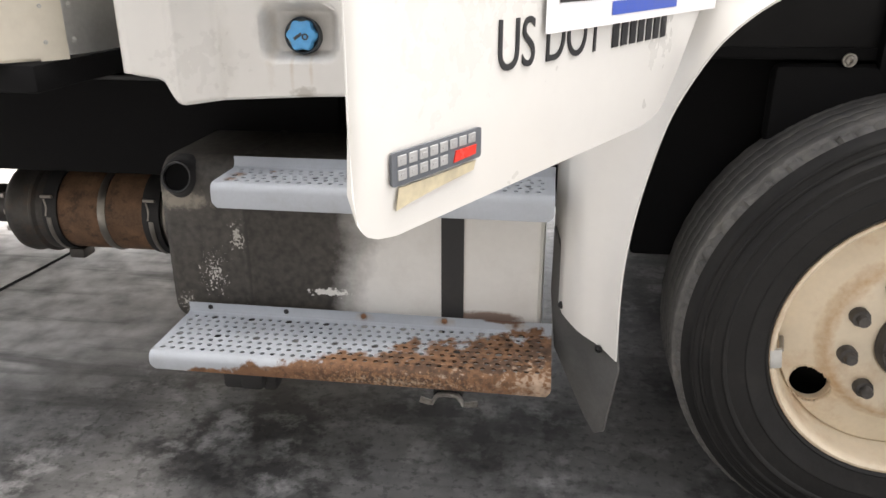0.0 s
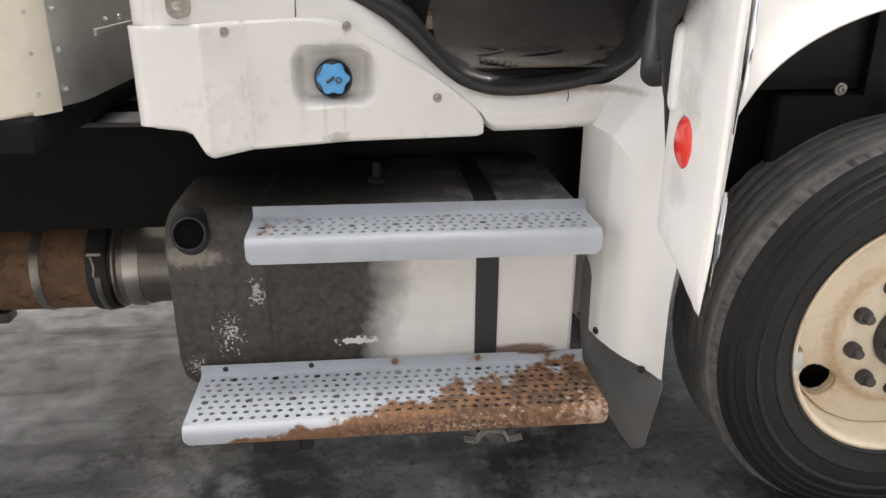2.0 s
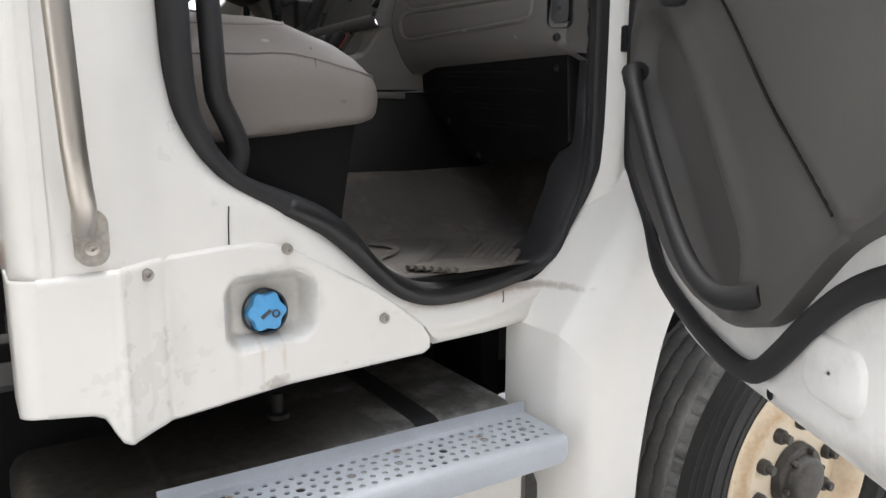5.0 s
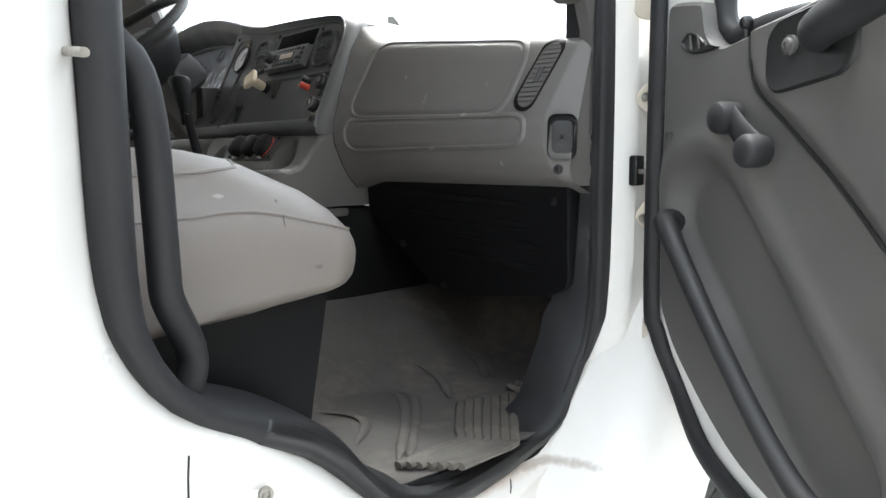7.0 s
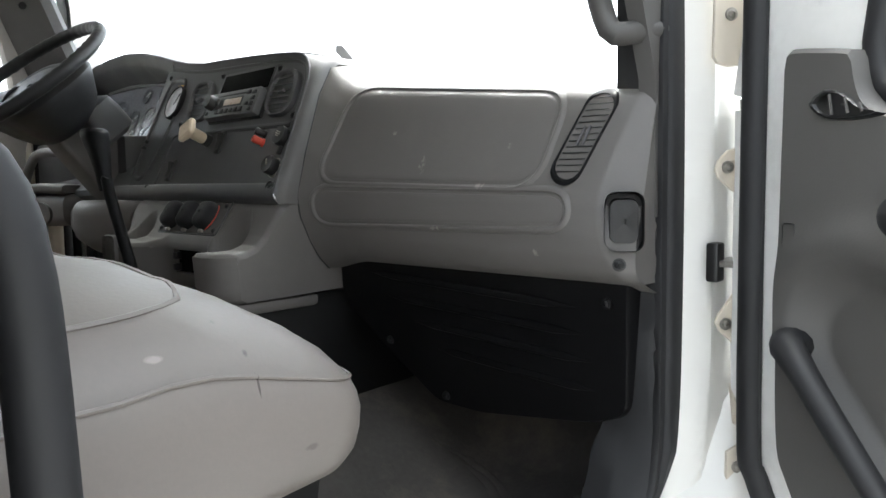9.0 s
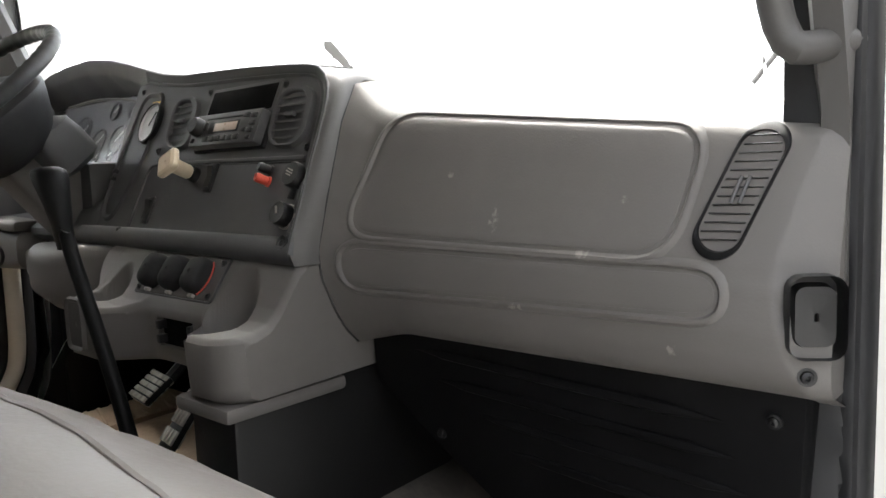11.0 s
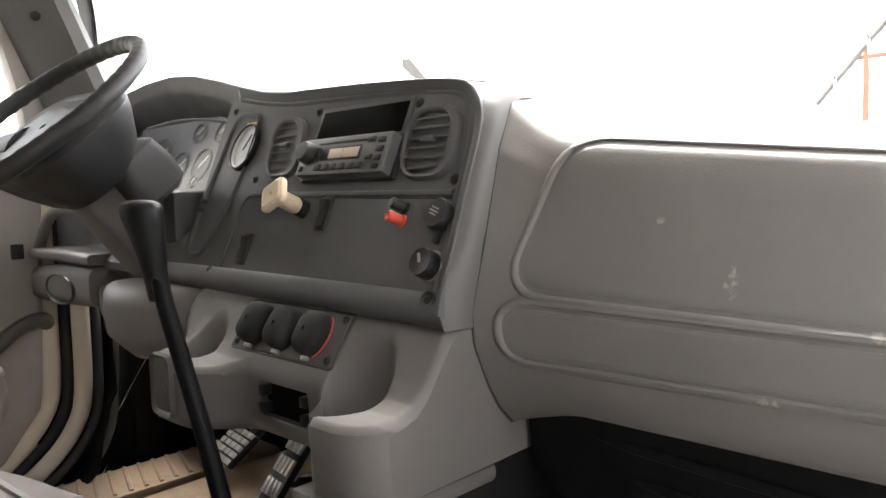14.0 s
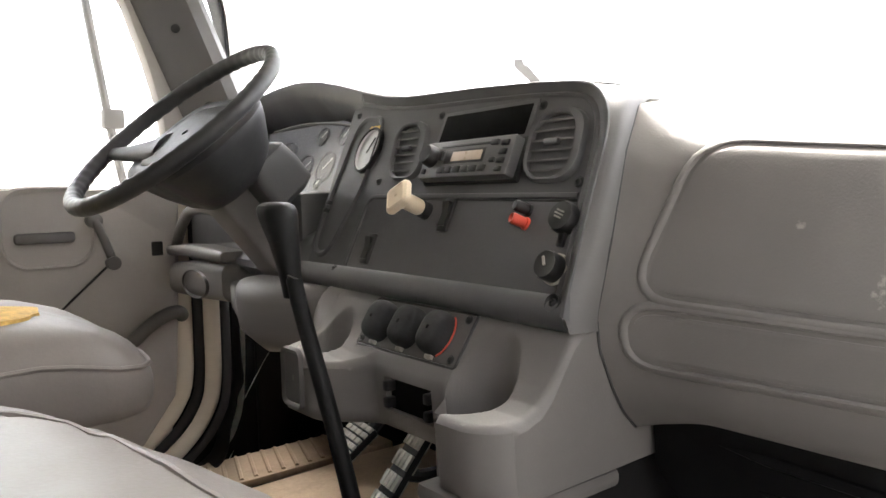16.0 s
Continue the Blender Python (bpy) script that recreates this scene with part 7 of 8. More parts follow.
part("lens_trim", tube(bmesh.new(), smooth_path([stack(2.995, 1.928, -0.012), stack(3.10, 1.944, -0.014), stack(3.25, 1.955, -0.016), stack(3.40, 1.95, -0.016)], 0.03), 0.003, 8), M_SILVER, clus)
bm = bmesh.new()
sheet(bm, lambda y, z: stack(y, z, -0.018 - 0.12 * (1.95 - z)), span(2.992, 3.55, 6), span(1.805, 1.95, 4))
lens = part("cluster_lens", bm, M_LENS, clus, smooth=False, solid=0.002)
lens.visible_shadow = False


# ---- console under the centre stack: two lobes with cup scoops and a recessed middle ----
def console_front(y):
    """How far the console reaches towards the seats."""
    x = -0.022
    x -= 0.080 * (1 - smoothstep(2.375, 2.470, y))
    x -= 0.064 * smoothstep(2.615, 2.715, y)
    x += 0.012 * math.exp(-((y - 2.394) / 0.008) ** 2)
    q = min(1, max(0, (2.345 - y) / 0.050))
    x += 0.050 * (1 - math.sqrt(1 - q * q * 0.98))
    q = min(1, max(0, (y - 2.775) / 0.030))
    x += 0.075 * (1 - math.sqrt(1 - q * q * 0.99)) + 0.03 * smoothstep(2.806, 2.86, y)
    return x


def console_z(x, y):
    z = lerp(x, [-0.13, -0.09, -0.045, -0.022, -0.005, 0.03, 0.048, 0.12], [1.553, 1.555, 1.558, 1.566, 1.582, 1.632, 1.646, 1.652])
    z += 0.010 * smoothstep(2.68, 2.75, y) * (1 - smoothstep(-0.05, 0.01, x))
    for cx, cy, rx, ry, depth in ((-0.032, 2.402, 0.058, 0.053, 0.115), (-0.024, 2.750, 0.042, 0.036, 0.10)):
        d = math.hypot((x - cx) / rx, (y - cy) / ry)
        if d < 1.12:
            floor_z = 1.47 + 0.02 * d
            t = 1 - smoothstep(0.84, 1.06, d)
            z += (min(z, floor_z) - z) * t
    return z


console = thing("dash_console", "grey moulded console with heater knobs and cup scoops", "dashboard console")
bm = bmesh.new()
rows = []
H0, H1 = 2.492, 2.596
ylist = sorted(span(2.296, 2.318, 9) + span(2.320, 2.860, 200) + [H0 - 0.0006, H0 + 0.0006, H1 - 0.0006, H1 + 0.0006])
for y in ylist:
    xf = console_front(y)
    side = min(y - 2.296, 2.862 - y)
    foot = 1.468 + 0.09 * smoothstep(2.806, 2.84, y)
    row = [Vector((0.20, y, foot + 0.004)), Vector((xf + 0.03, y, foot))]
    for v in (0.0, 0.08, 0.25, 0.352, 0.358, 0.5, 0.65, 0.80, 0.915, 0.921, 0.96):
        z = foot + (1.552 - foot) * v
        sunk = 0.09 if H0 < y < H1 and 0.355 < v < 0.918 else 0.0
        row.append(Vector((xf + 0.006 * (1 - v) + 0.012 * max(0, 1 - v / 0.1) ** 2 + sunk, y, z)))
    for w in span(0, 1, 110):
        x = xf + 0.001 + (0.118 - xf) * w
        z = console_z(x, y)
        z -= 0.012 * max(0, 1 - (x - xf) / 0.012) ** 2 + 0.012 * max(0, 1 - side / 0.012) ** 2
        row.append(Vector((x, y, max(z, 1.474))))
    row.append(Vector((0.2, y, 1.64)))
    rows.append(row)
rings(bm, rows, closed=False)
for r in (rows[0], rows[-1]):
    bm.faces.new([bm.verts.new(p) for p in r])
cb = part("console_body", bm, M_DASH, console)
cb.data.set_sharp_from_angle(angle=radians(75))
part("base_skirt", bm_box((-0.094, 2.300, 1.444), (0.112, 2.43, 1.4665), 0.008), M_DASH, console)
# square hollow in the middle, its shaded inside painted by a near-black block
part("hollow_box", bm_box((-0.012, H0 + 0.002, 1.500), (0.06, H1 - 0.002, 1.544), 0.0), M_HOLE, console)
for y in (H0 + 0.006, H1 - 0.006):
    for z in (1.510, 1.533):
        part("bracket_tab", bm_box((-0.026, y - 0.006, z - 0.007), (-0.010, y + 0.006, z + 0.007), 0.002), M_BLKPL, console)
# small open pocket in the front of the driver-side lobe
bm = bmesh.new()
pr = [(y, z) for y, z in rounded(0.056, 0.082, 0.012, 5)]
rings(bm, [[(-0.0885 + d, 2.742 + y * s, 1.528 + z * s) for y, z in pr] for s, d in ((1.10, 0.004), (1.05, -0.003), (0.98, -0.002), (0.90, 0.0015), (0.1, 0.002))])
part("lobe_pocket", bm, M_TRIM, console)
# heater control plate with three knobs
HN = Vector((-0.82, 0, 0.57))
HM = frame_m((0.0125, 2.571, 1.607), (0.0, 1, 0.0), (0.57, 0, 0.82))
plate = part("heater_plate", bm_box((-0.112, -0.036, -0.004), (0.112, 0.036, 0.006), 0.003, HM), M_TRIM, console, "heater control plate with three black knobs")
part("plate_gap", tube(bmesh.new(), [HM @ Vector((x, y, -0.001)) for x, y in rounded(0.227, 0.075, 0.004, 3)], 0.0022, 6, closed=True), M_BLKPL, plate)
for k in (-1, 0, 1):
    bm = bmesh.new()
    pr = rounded(0.047, 0.058, 0.019, 6)
    rings(bm, [[HM @ Vector((k * 0.066 + 0.003 + x * s, y * s, -d)) for x, y in pr] for s, d in ((1.02, 0.003), (1.0, 0.016), (0.95, 0.022), (0.86, 0.026), (0.6, 0.029), (0.1, 0.030))])
    kn = part("heater_knob", bm, M_KNOB, console)
    part("knob_mark", bm_box((k * 0.066 - 0.004, -0.035, -0.010), (k * 0.066 + 0.010, -0.028, -0.003), 0.002, HM), M_SCREW, kn)
part("knob_arc", tube(bmesh.new(), [HM @ Vector((-0.063 + 0.027 * math.cos(a), 0.033 * math.sin(a), -0.007)) for a in span(2.2, 4.2, 12)], 0.0012, 6), M_REDKNOB, console)
for x, y in ((-0.103, 0.028), (-0.103, -0.028), (0.103, 0.028), (0.103, -0.028)):
    screw("plate_screw", HM @ Vector((x, y, -0.004)), HN, 0.0062, console, M_BLKPL)


# lower dash on the driver's side: a ledge with an open frame, a vent block, a knee bolster
def loft(name, sections, mat, label=""):
    """A moulding through rounded sections in x and z along y: (y, x centre, z centre, depth, height, radius)."""
    bm = bmesh.new()
    rings(bm, [[(cx + a, y, cz + b) for a, b in rounded(w, h, r, 5)] for y, cx, cz, w, h, r in sections], cap=True)
    return part(name, bm, mat, dash, label)


loft("driver_ledge", [(3.275, 0.10, 1.668, 0.16, 0.020, 0.008), (3.285, 0.10, 1.667, 0.17, 0.026, 0.011), (3.45, 0.10, 1.672, 0.17, 0.026, 0.011), (3.612, 0.10, 1.668, 0.17, 0.026, 0.011)], M_DASH, "grey ledge on the driver's side")
part("ledge_frame", tube(bmesh.new(), smooth_path([(0.035, 3.60, 1.675), (0.030, 3.545, 1.72), (0.030, 3.48, 1.762), (0.035, 3.40, 1.770), (0.04, 3.33, 1.765)], 0.02), 0.013, 10), M_DASH, dash)
part("ledge_back", bm_box((0.08, 3.02, 1.64), (0.20, 3.62, 1.80), 0.01), M_PANEL, dash)
vb = loft("vent_block", [(3.262, 0.11, 1.613, 0.13, 0.070, 0.02), (3.275, 0.10, 1.612, 0.16, 0.084, 0.025), (3.45, 0.10, 1.608, 0.17, 0.090, 0.026), (3.60, 0.10, 1.600, 0.17, 0.078, 0.024), (3.618, 0.11, 1.600, 0.14, 0.060, 0.02)], M_DASH)
bm = bmesh.new()
rings(bm, [[(0.014 + d, 3.425 + 0.075 * s * math.cos(a), 1.600 + 0.031 * s * math.sin(a)) for a in span(0, math.tau * 35 / 36, 36)] for s, d in ((1.08, 0.004), (1.03, -0.002), (0.98, 0.0), (0.86, 0.012), (0.1, 0.018))])
part("driver_vent", bm, M_BLKPL, vb, "oval dark vent")
loft("knee_arch", [(3.268, 0.10, 1.60, 0.13, 0.05, 0.02), (3.24, 0.10, 1.575, 0.15, 0.045, 0.02), (3.20, 0.10, 1.557, 0.16, 0.045, 0.02), (3.15, 0.10, 1.556, 0.17, 0.06, 0.022)], M_DASH)
loft("knee_bolster", [(3.175, 0.09, 1.615, 0.10, 0.04, 0.018), (3.12, 0.065, 1.602, 0.16, 0.075, 0.028), (3.05, 0.055, 1.588, 0.19, 0.105, 0.034), (2.98, 0.058, 1.578, 0.185, 0.125, 0.036), (2.92, 0.07, 1.582, 0.16, 0.115, 0.032), (2.865, 0.09, 1.60, 0.11, 0.08, 0.02)], M_DASH, "grey rounded knee bolster round the column")

# ---- steering wheel ----
steer = thing("steering_wheel", "black truck steering wheel on a grey column", "steering wheel")
WA = Vector((-math.sin(0.7071), -0.056, math.cos(0.7071))).normalized()
WX = Vector((0, 1, 0)) - WA * WA.y
WM = frame_m((-0.1274, 3.0832, 1.922), WX, WA.cross(WX))
RW = 0.2132
bm = bmesh.new()
tube(bm, [WM @ Vector((RW * math.cos(k * math.tau / 240), RW * math.sin(k * math.tau / 240), 0)) for k in range(240)], 0.0148, 14, closed=True)
WI = WM.inverted()
for v in bm.verts:
    q = WI @ v.co
    a = math.atan2(q.y, q.x)
    c = Vector((RW * math.cos(a), RW * math.sin(a), 0))
    inner = 1 if (q - c).dot(c) < 0 else 0.25
    v.co = WM @ (c + (q - c) * (1 + 0.05 * inner * math.cos(a * 52)))
part("wheel_rim", bm, M_RUBBER, steer, "worn black rim with finger grips")
up = 1 if WM.to_3x3().col[2].dot(WA) > 0 else -1
for a in (20, 160):
    p = Vector((math.cos(radians(a)), math.sin(radians(a)), 0))
    bm = bmesh.new()
    tube(bm, smooth_path([WM @ (p * 0.208), WM @ (p * 0.17 + Vector((0, 0, -0.012 * up))), WM @ (p * 0.11 + Vector((0, 0, -0.024 * up))), WM @ (p * 0.06 + Vector((0, 0, -0.03 * up)))], 0.015), lambda t: 0.015 + 0.024 * t, 12, flat=0.42, up=WA)
    part("spoke", bm, M_RUBBER, steer)
bm = bmesh.new()
pr = rounded(0.31, 0.225, 0.085, 8)
rings(bm, [[WM @ Vector((x * s, y * s - 0.008, d * up)) for x, y in pr] for s, d in ((0.46, -0.150), (0.62, -0.142), (0.80, -0.105), (0.96, -0.062), (1.0, -0.048), (1.01, -0.040), (0.98, -0.032), (0.90, -0.027), (0.78, -0.026), (0.74, -0.0285), (0.70, -0.025), (0.4, -0.022), (0.05, -0.021))])
pad = part("horn_pad", bm, M_RUBBER, steer, "large black horn pad")
part("pad_slot", bm_box((-0.05, -0.114, -0.066 * up - 0.005), (0.05, -0.096, -0.066 * up + 0.005), 0.004, WM), M_BLKPL, pad)
bm = bmesh.new()
rows = []
for d, w, h in ((-0.13, 0.085, 0.09), (-0.136, 0.100, 0.108), (-0.142, 0.104, 0.114), (-0.20, 0.102, 0.116), (-0.29, 0.098, 0.118), (-0.42, 0.094, 0.12)):
    rows.append([WM @ Vector((x + 0.012, y - 0.016, d * up)) for x, y in rounded(w, h, 0.012, 4)])
rings(bm, rows, cap=True)
col = part("column_shroud", bm, M_DASH, steer, "grey column shroud")
bm = bmesh.new()
rings(bm, [[WM @ Vector((x - 0.030, y - 0.064, d * up)) for x, y in rounded(w, h, 0.02, 5)] for d, w, h in ((-0.115, 0.11, 0.05), (-0.125, 0.145, 0.085), (-0.16, 0.155, 0.095), (-0.205, 0.155, 0.095), (-0.217, 0.13, 0.07))], cap=True)
part("column_collar", bm, M_PANEL, steer, "dark upper column cover")
for d in (-0.19, -0.31):
    part("shroud_screw", lathe(bmesh.new(), [(0.009, 0.002), (0.008, 0.001), (0.0, -0.001)], 16, WM @ Matrix.Translation((0.012, -0.0755, d * up)) @ Matrix.Rotation(radians(90), 4, "X")), M_HOLE, col)

# ---- gear lever ----
lever = thing("gear_lever", "tall black gear lever with a moulded knob", "gear lever")
bm = bmesh.new()
tube(bm, smooth_path([(-0.095, 2.45, 1.09), (-0.118, 2.54, 1.44), (-0.138, 2.612, 1.66), (-0.138, 2.618, 1.69)], 0.05), lambda t: 0.0125 - 0.002 * t, 14)
part("lever_rod", bm, M_KICK, lever)
bm = bmesh.new()
rows = []
for z, w, d, o in ((1.700, 0.026, 0.026, 0), (1.735, 0.029, 0.029, 0), (1.750, 0.034, 0.033, 0), (1.768, 0.040, 0.037, 0.001), (1.786, 0.049, 0.042, 0.004), (1.800, 0.056, 0.046, 0.006), (1.811, 0.059, 0.047, 0.007), (1.818, 0.054, 0.042, 0.007), (1.822, 0.038, 0.028, 0.007), (1.823, 0.01, 0.01, 0.007)):
    z -= 0.036
    rows.append([(-0.138 + y, 2.626 + 0.3 * (z - 1.67) - x + o, z) for x, y in rounded(w, d, min(w, d) * 0.45, 6)])
rings(bm, rows, cap=True)
part("lever_knob", bm, M_KICK, lever)
bm = lathe(bmesh.new(), [(0.042, 0.0), (0.040, 0.012), (0.032, 0.018), (0.029, 0.030), (0.024, 0.036), (0.021, 0.048), (0.014, 0.058)], 28, Matrix.Translation((-0.095, 2.45, 1.09)))
part("lever_boot", bm, M_BLKPL, lever)

# ---- pedals ----
pedals = thing("pedals", "dark pedals with worn steel treads", "pedals")


def pedal(c, up_, w, h, cols, rows_):
    m = frame_m(c, (0.15, 1, 0), up_)
    p = part("pedal_pad", bm_box((-w / 2, -h / 2, -0.008), (w / 2, h / 2, 0.008), 0.006, m), M_BLKPL, pedals)
    for i in range(cols):
        for j in range(rows_):
            x, y = -w / 2 + (i + 0.5) * w / cols, -h / 2 + (j + 0.5) * h / rows_
            part("tread_bar", bm_box((x - w / cols * 0.36, y - h / rows_ * 0.36, -0.012), (x + w / cols * 0.36, y + h / rows_ * 0.36, 0.010), 0.001, m), M_TREADPL, p)


pedal((0.125, 2.80, 1.295), (0.62, 0.25, 0.75), 0.055, 0.20, 4, 5)
pedal((0.165, 3.00, 1.312), (0.70, 0.1, 0.5), 0.095, 0.075, 4, 5)
part("pedal_arm", tube(bmesh.new(), smooth_path([(0.18, 3.0, 1.305), (0.24, 3.01, 1.34), (0.40, 3.03, 1.5)], 0.04), 0.014, 8), M_BLKPL, pedals)
part("pedal_arm", tube(bmesh.new(), smooth_path([(0.15, 2.81, 1.30), (0.25, 2.84, 1.27), (0.44, 2.9, 1.3)], 0.04), 0.012, 8), M_BLKPL, pedals)

# ---- floors ----
def mat_rise(y):
    """The floor swells up towards the engine tunnel."""
    return 0.162 * smoothstep(2.04, 2.36, y)


part("engine_tunnel", bm_box((-0.075, 2.314, 1.05), (0.60, 2.42, 1.4655), 0.008), M_BLKPL, cab, "dark engine tunnel below the console")
bm = bmesh.new()
sheet(bm, lambda x, y: (x, y, 1.094 + mat_rise(y) + 0.004 * noise.noise((x * 5, y * 5, 1)) + 0.012 * smoothstep(0.34, 0.44, x) + 0.36 * smoothstep(0.42, 0.64, x)), span(-0.28, 0.64, 50), span(1.672, 2.318, 42))
mat_p = part("floor_mat", bm, M_MAT, None, solid=0.006)
tagged(mat_p, "dirty black rubber floor mat with raised lines", "floor mat")
for pts in ([(-0.20, 1.73), (-0.155, 1.777), (-0.09, 1.845), (-0.04, 1.906), (0.0, 1.965), (0.016, 2.002), (0.0, 2.04)], [(-0.19, 1.715), (-0.144, 1.765), (-0.078, 1.835), (-0.026, 1.891), (0.016, 1.945), (0.035, 1.981), (0.03, 2.02)],
            [(0.085, 1.915), (0.099, 1.936), (0.135, 1.99), (0.164, 2.053), (0.15, 2.10)], [(0.25, 1.95), (0.265, 1.972), (0.315, 2.03), (0.336, 2.079), (0.33, 2.12), (0.28, 2.19)], [(0.235, 1.962), (0.25, 1.985), (0.30, 2.04), (0.318, 2.085), (0.31, 2.12)], [(-0.21, 1.83), (-0.14, 1.90), (-0.129, 1.966), (-0.17, 2.02)]):
    bm = bmesh.new()
    tube(bm, smooth_path([(x, y, 1.0985 + mat_rise(y) + 0.004 * noise.noise((x * 5, y * 5, 1))) for x, y in pts], 0.02), lambda t: 0.009 * min(1, 6 * t, 6 * (1 - t)) + 0.001, 10, flat=0.3, up=(0, 0, 1))
    part("raised_line", bm, M_MAT, mat_p)
for k in range(7):
    t = k / 6
    p0 = Vector((0.060 + 0.115 * t, 1.860 - 0.034 * t, 1.102))
    p1 = Vector((-0.045 + 0.045 * t, 1.752 - 0.090 * t, 1.101))
    p2 = Vector((-0.070 + 0.050 * t, 1.722 - 0.074 * t, 1.101))
    p3 = Vector((-0.215 + 0.070 * t, 1.712 - 0.070 * t, 1.100))
    bm = bmesh.new()
    tube(bm, smooth_path([p0, p0.lerp(p1, 0.5), p1, p2, p2.lerp(p3, 0.5), p3], 0.02), 0.0092, 8, flat=0.7, up=(0, 0, 1))
    part("tread_rib", bm, M_MATRIB, mat_p)
for k in range(10):
    t = k / 9
    lo = Vector((0.215 + 0.17 * t, 1.872 - 0.06 * t, 1.103 + 0.10 * t ** 1.4))
    hi = Vector((0.190 + 0.13 * t, 1.800 - 0.055 * t, 1.101 + 0.10 * t ** 1.2))
    bm = bmesh.new()
    tube(bm, [lo, lo.lerp(hi, 0.5) + Vector((0, 0, 0.003)), hi], 0.0092, 8, flat=0.7, up=(0, 0, 1))
    part("tread_rib", bm, M_MATRIB, mat_p)
bm = bmesh.new()
sheet(bm, lambda x, y: (x, y, 1.098 + 0.006 * noise.noise((x * 4, y * 4, 3))), span(-0.30, 0.60, 24), span(2.72, 3.42, 20))
tan = part("floor_mat", bm, M_TAN, None, solid=0.006)
tagged(tan, "dusty tan driver's floor covering under the pedals", "floor mat")
sill = part("sill_tread", bm_box((-0.25, 3.44, 1.088), (0.55, 3.62, 1.108), 0.005), M_TAN, None)
tagged(sill, "ribbed dusty door sill tread beside the driver", "sill tread")
for k in range(20):
    x0 = -0.22 + 0.037 * k
    bm = bmesh.new()
    tube(bm, [(x0, 3.45, 1.110), (x0 + 0.05, 3.61, 1.110)], 0.006, 6, flat=0.6, up=(0, 0, 1))
    part("tread_rib", bm, M_TAN, sill)


# ---- seats ----
def build_cushion(x0, x1, y0, y1, z0, z1, crown, r=0.075, taper=0.0, nose=0.028, sag=0.0):
    """A stuffed cushion with full rounded edges; x1 is the front."""
    bm = bmesh.new()
    cx, cy = (x0 + x1) / 2, (y0 + y1) / 2
    pr = rounded(x1 - x0, y1 - y0, r, 10)
    full = []
    for i, (a, b) in enumerate(pr):
        q = pr[(i + 1) % len(pr)]
        k = max(1, int(math.hypot(q[0] - a, q[1] - b) / 0.04))
        full += [(a + (q[0] - a) * j / k, b + (q[1] - b) * j / k) for j in range(k)]
    rows = []
    h = z1 - z0
    for s, z in ((0.2, z0), (0.95, z0), (0.974, z0 + 0.006), (0.988, z0 + 0.020), (0.996, z0 + h * 0.34), (0.999, z0 + h * 0.55), (0.993, z0 + h * 0.72), (0.980, z0 + h * 0.86), (0.958, z0 + h * 0.96), (0.925, z1 + crown * 0.24), (0.86, z1 + crown * 0.54), (0.72, z1 + crown * 0.84), (0.5, z1 + crown), (0.25, z1 + crown * 1.06), (0.03, z1 + crown * 1.06)):
        row = []
        for a, b in full:
            x, y = cx + a * s, cy + b * s
            w = 0.004 * noise.noise((x * 9, y * 9, z * 9)) + 0.0025 * noise.noise((x * 25, y * 25, z * 6))
            drop = nose * smoothstep(cx + 0.10, x1 + 0.02, x) * (z - z0) / (z1 - z0) + sag * (x1 - x) * max(0, 1 - (z - z0) / (z1 - z0))
            back = taper * smoothstep(y0 + 0.5 * (y1 - y0), y1 + 0.03, y) * smoothstep(x0, x1, x)
            row.append((x + w - back, y + w, z - drop + w))
        rows.append(row)
    rings(bm, rows, cap=True)
    edge = [Vector(p) + Vector((0, 0, 0.002)) for p in rows[7]]
    return bm, edge


seat = thing("passenger_seat", "grey vinyl passenger bench seat on a black box", "seat")
bm, edge = build_cushion(-0.86, -0.236, 1.737, 2.80, 1.390, 1.528, 0.068, 0.07, 0.11, 0.046, 0.112)
cush = part("cushion", bm, M_SEAT, seat, "worn grey vinyl cushion")
part("piping", tube(bmesh.new(), edge, 0.0024, 6, closed=True), M_SEAT, cush)
bm = bmesh.new()
top = bvhtree.BVHTree.FromPolygons([v.co for v in cush.data.vertices], [list(p.vertices) for p in cush.data.polygons])
seam_line = smooth_path([(-0.80, 1.80, 1.7), (-0.55, 1.80, 1.7), (-0.44, 1.815, 1.7), (-0.402, 1.86, 1.7), (-0.392, 1.97, 1.7), (-0.388, 2.11, 1.7), (-0.392, 2.30, 1.7), (-0.43, 2.52, 1.7), (-0.54, 2.64, 1.7)], 0.02)
tube(bm, [top.ray_cast(p, Vector((0, 0, -1)))[0] for p in seam_line], 0.0035, 6)
part("seam", bm, M_SEAT, cush)
bm = bmesh.new()
prism(bm, [(-0.80, 1.09), (-0.345, 1.09), (-0.292, 1.388), (-0.80, 1.33)], 0.96, frame_m((0, 2.74, 0), (1, 0, 0), (0, 0, 1)))
part("seat_box", bm, M_KICK, seat, "black seat box")
bm = bmesh.new()
tube(bm, [(-0.292, 1.765, 1.390), (-0.80, 1.765, 1.333)], 0.004, 8)
part("box_rim", bm, M_BLKPL, seat)

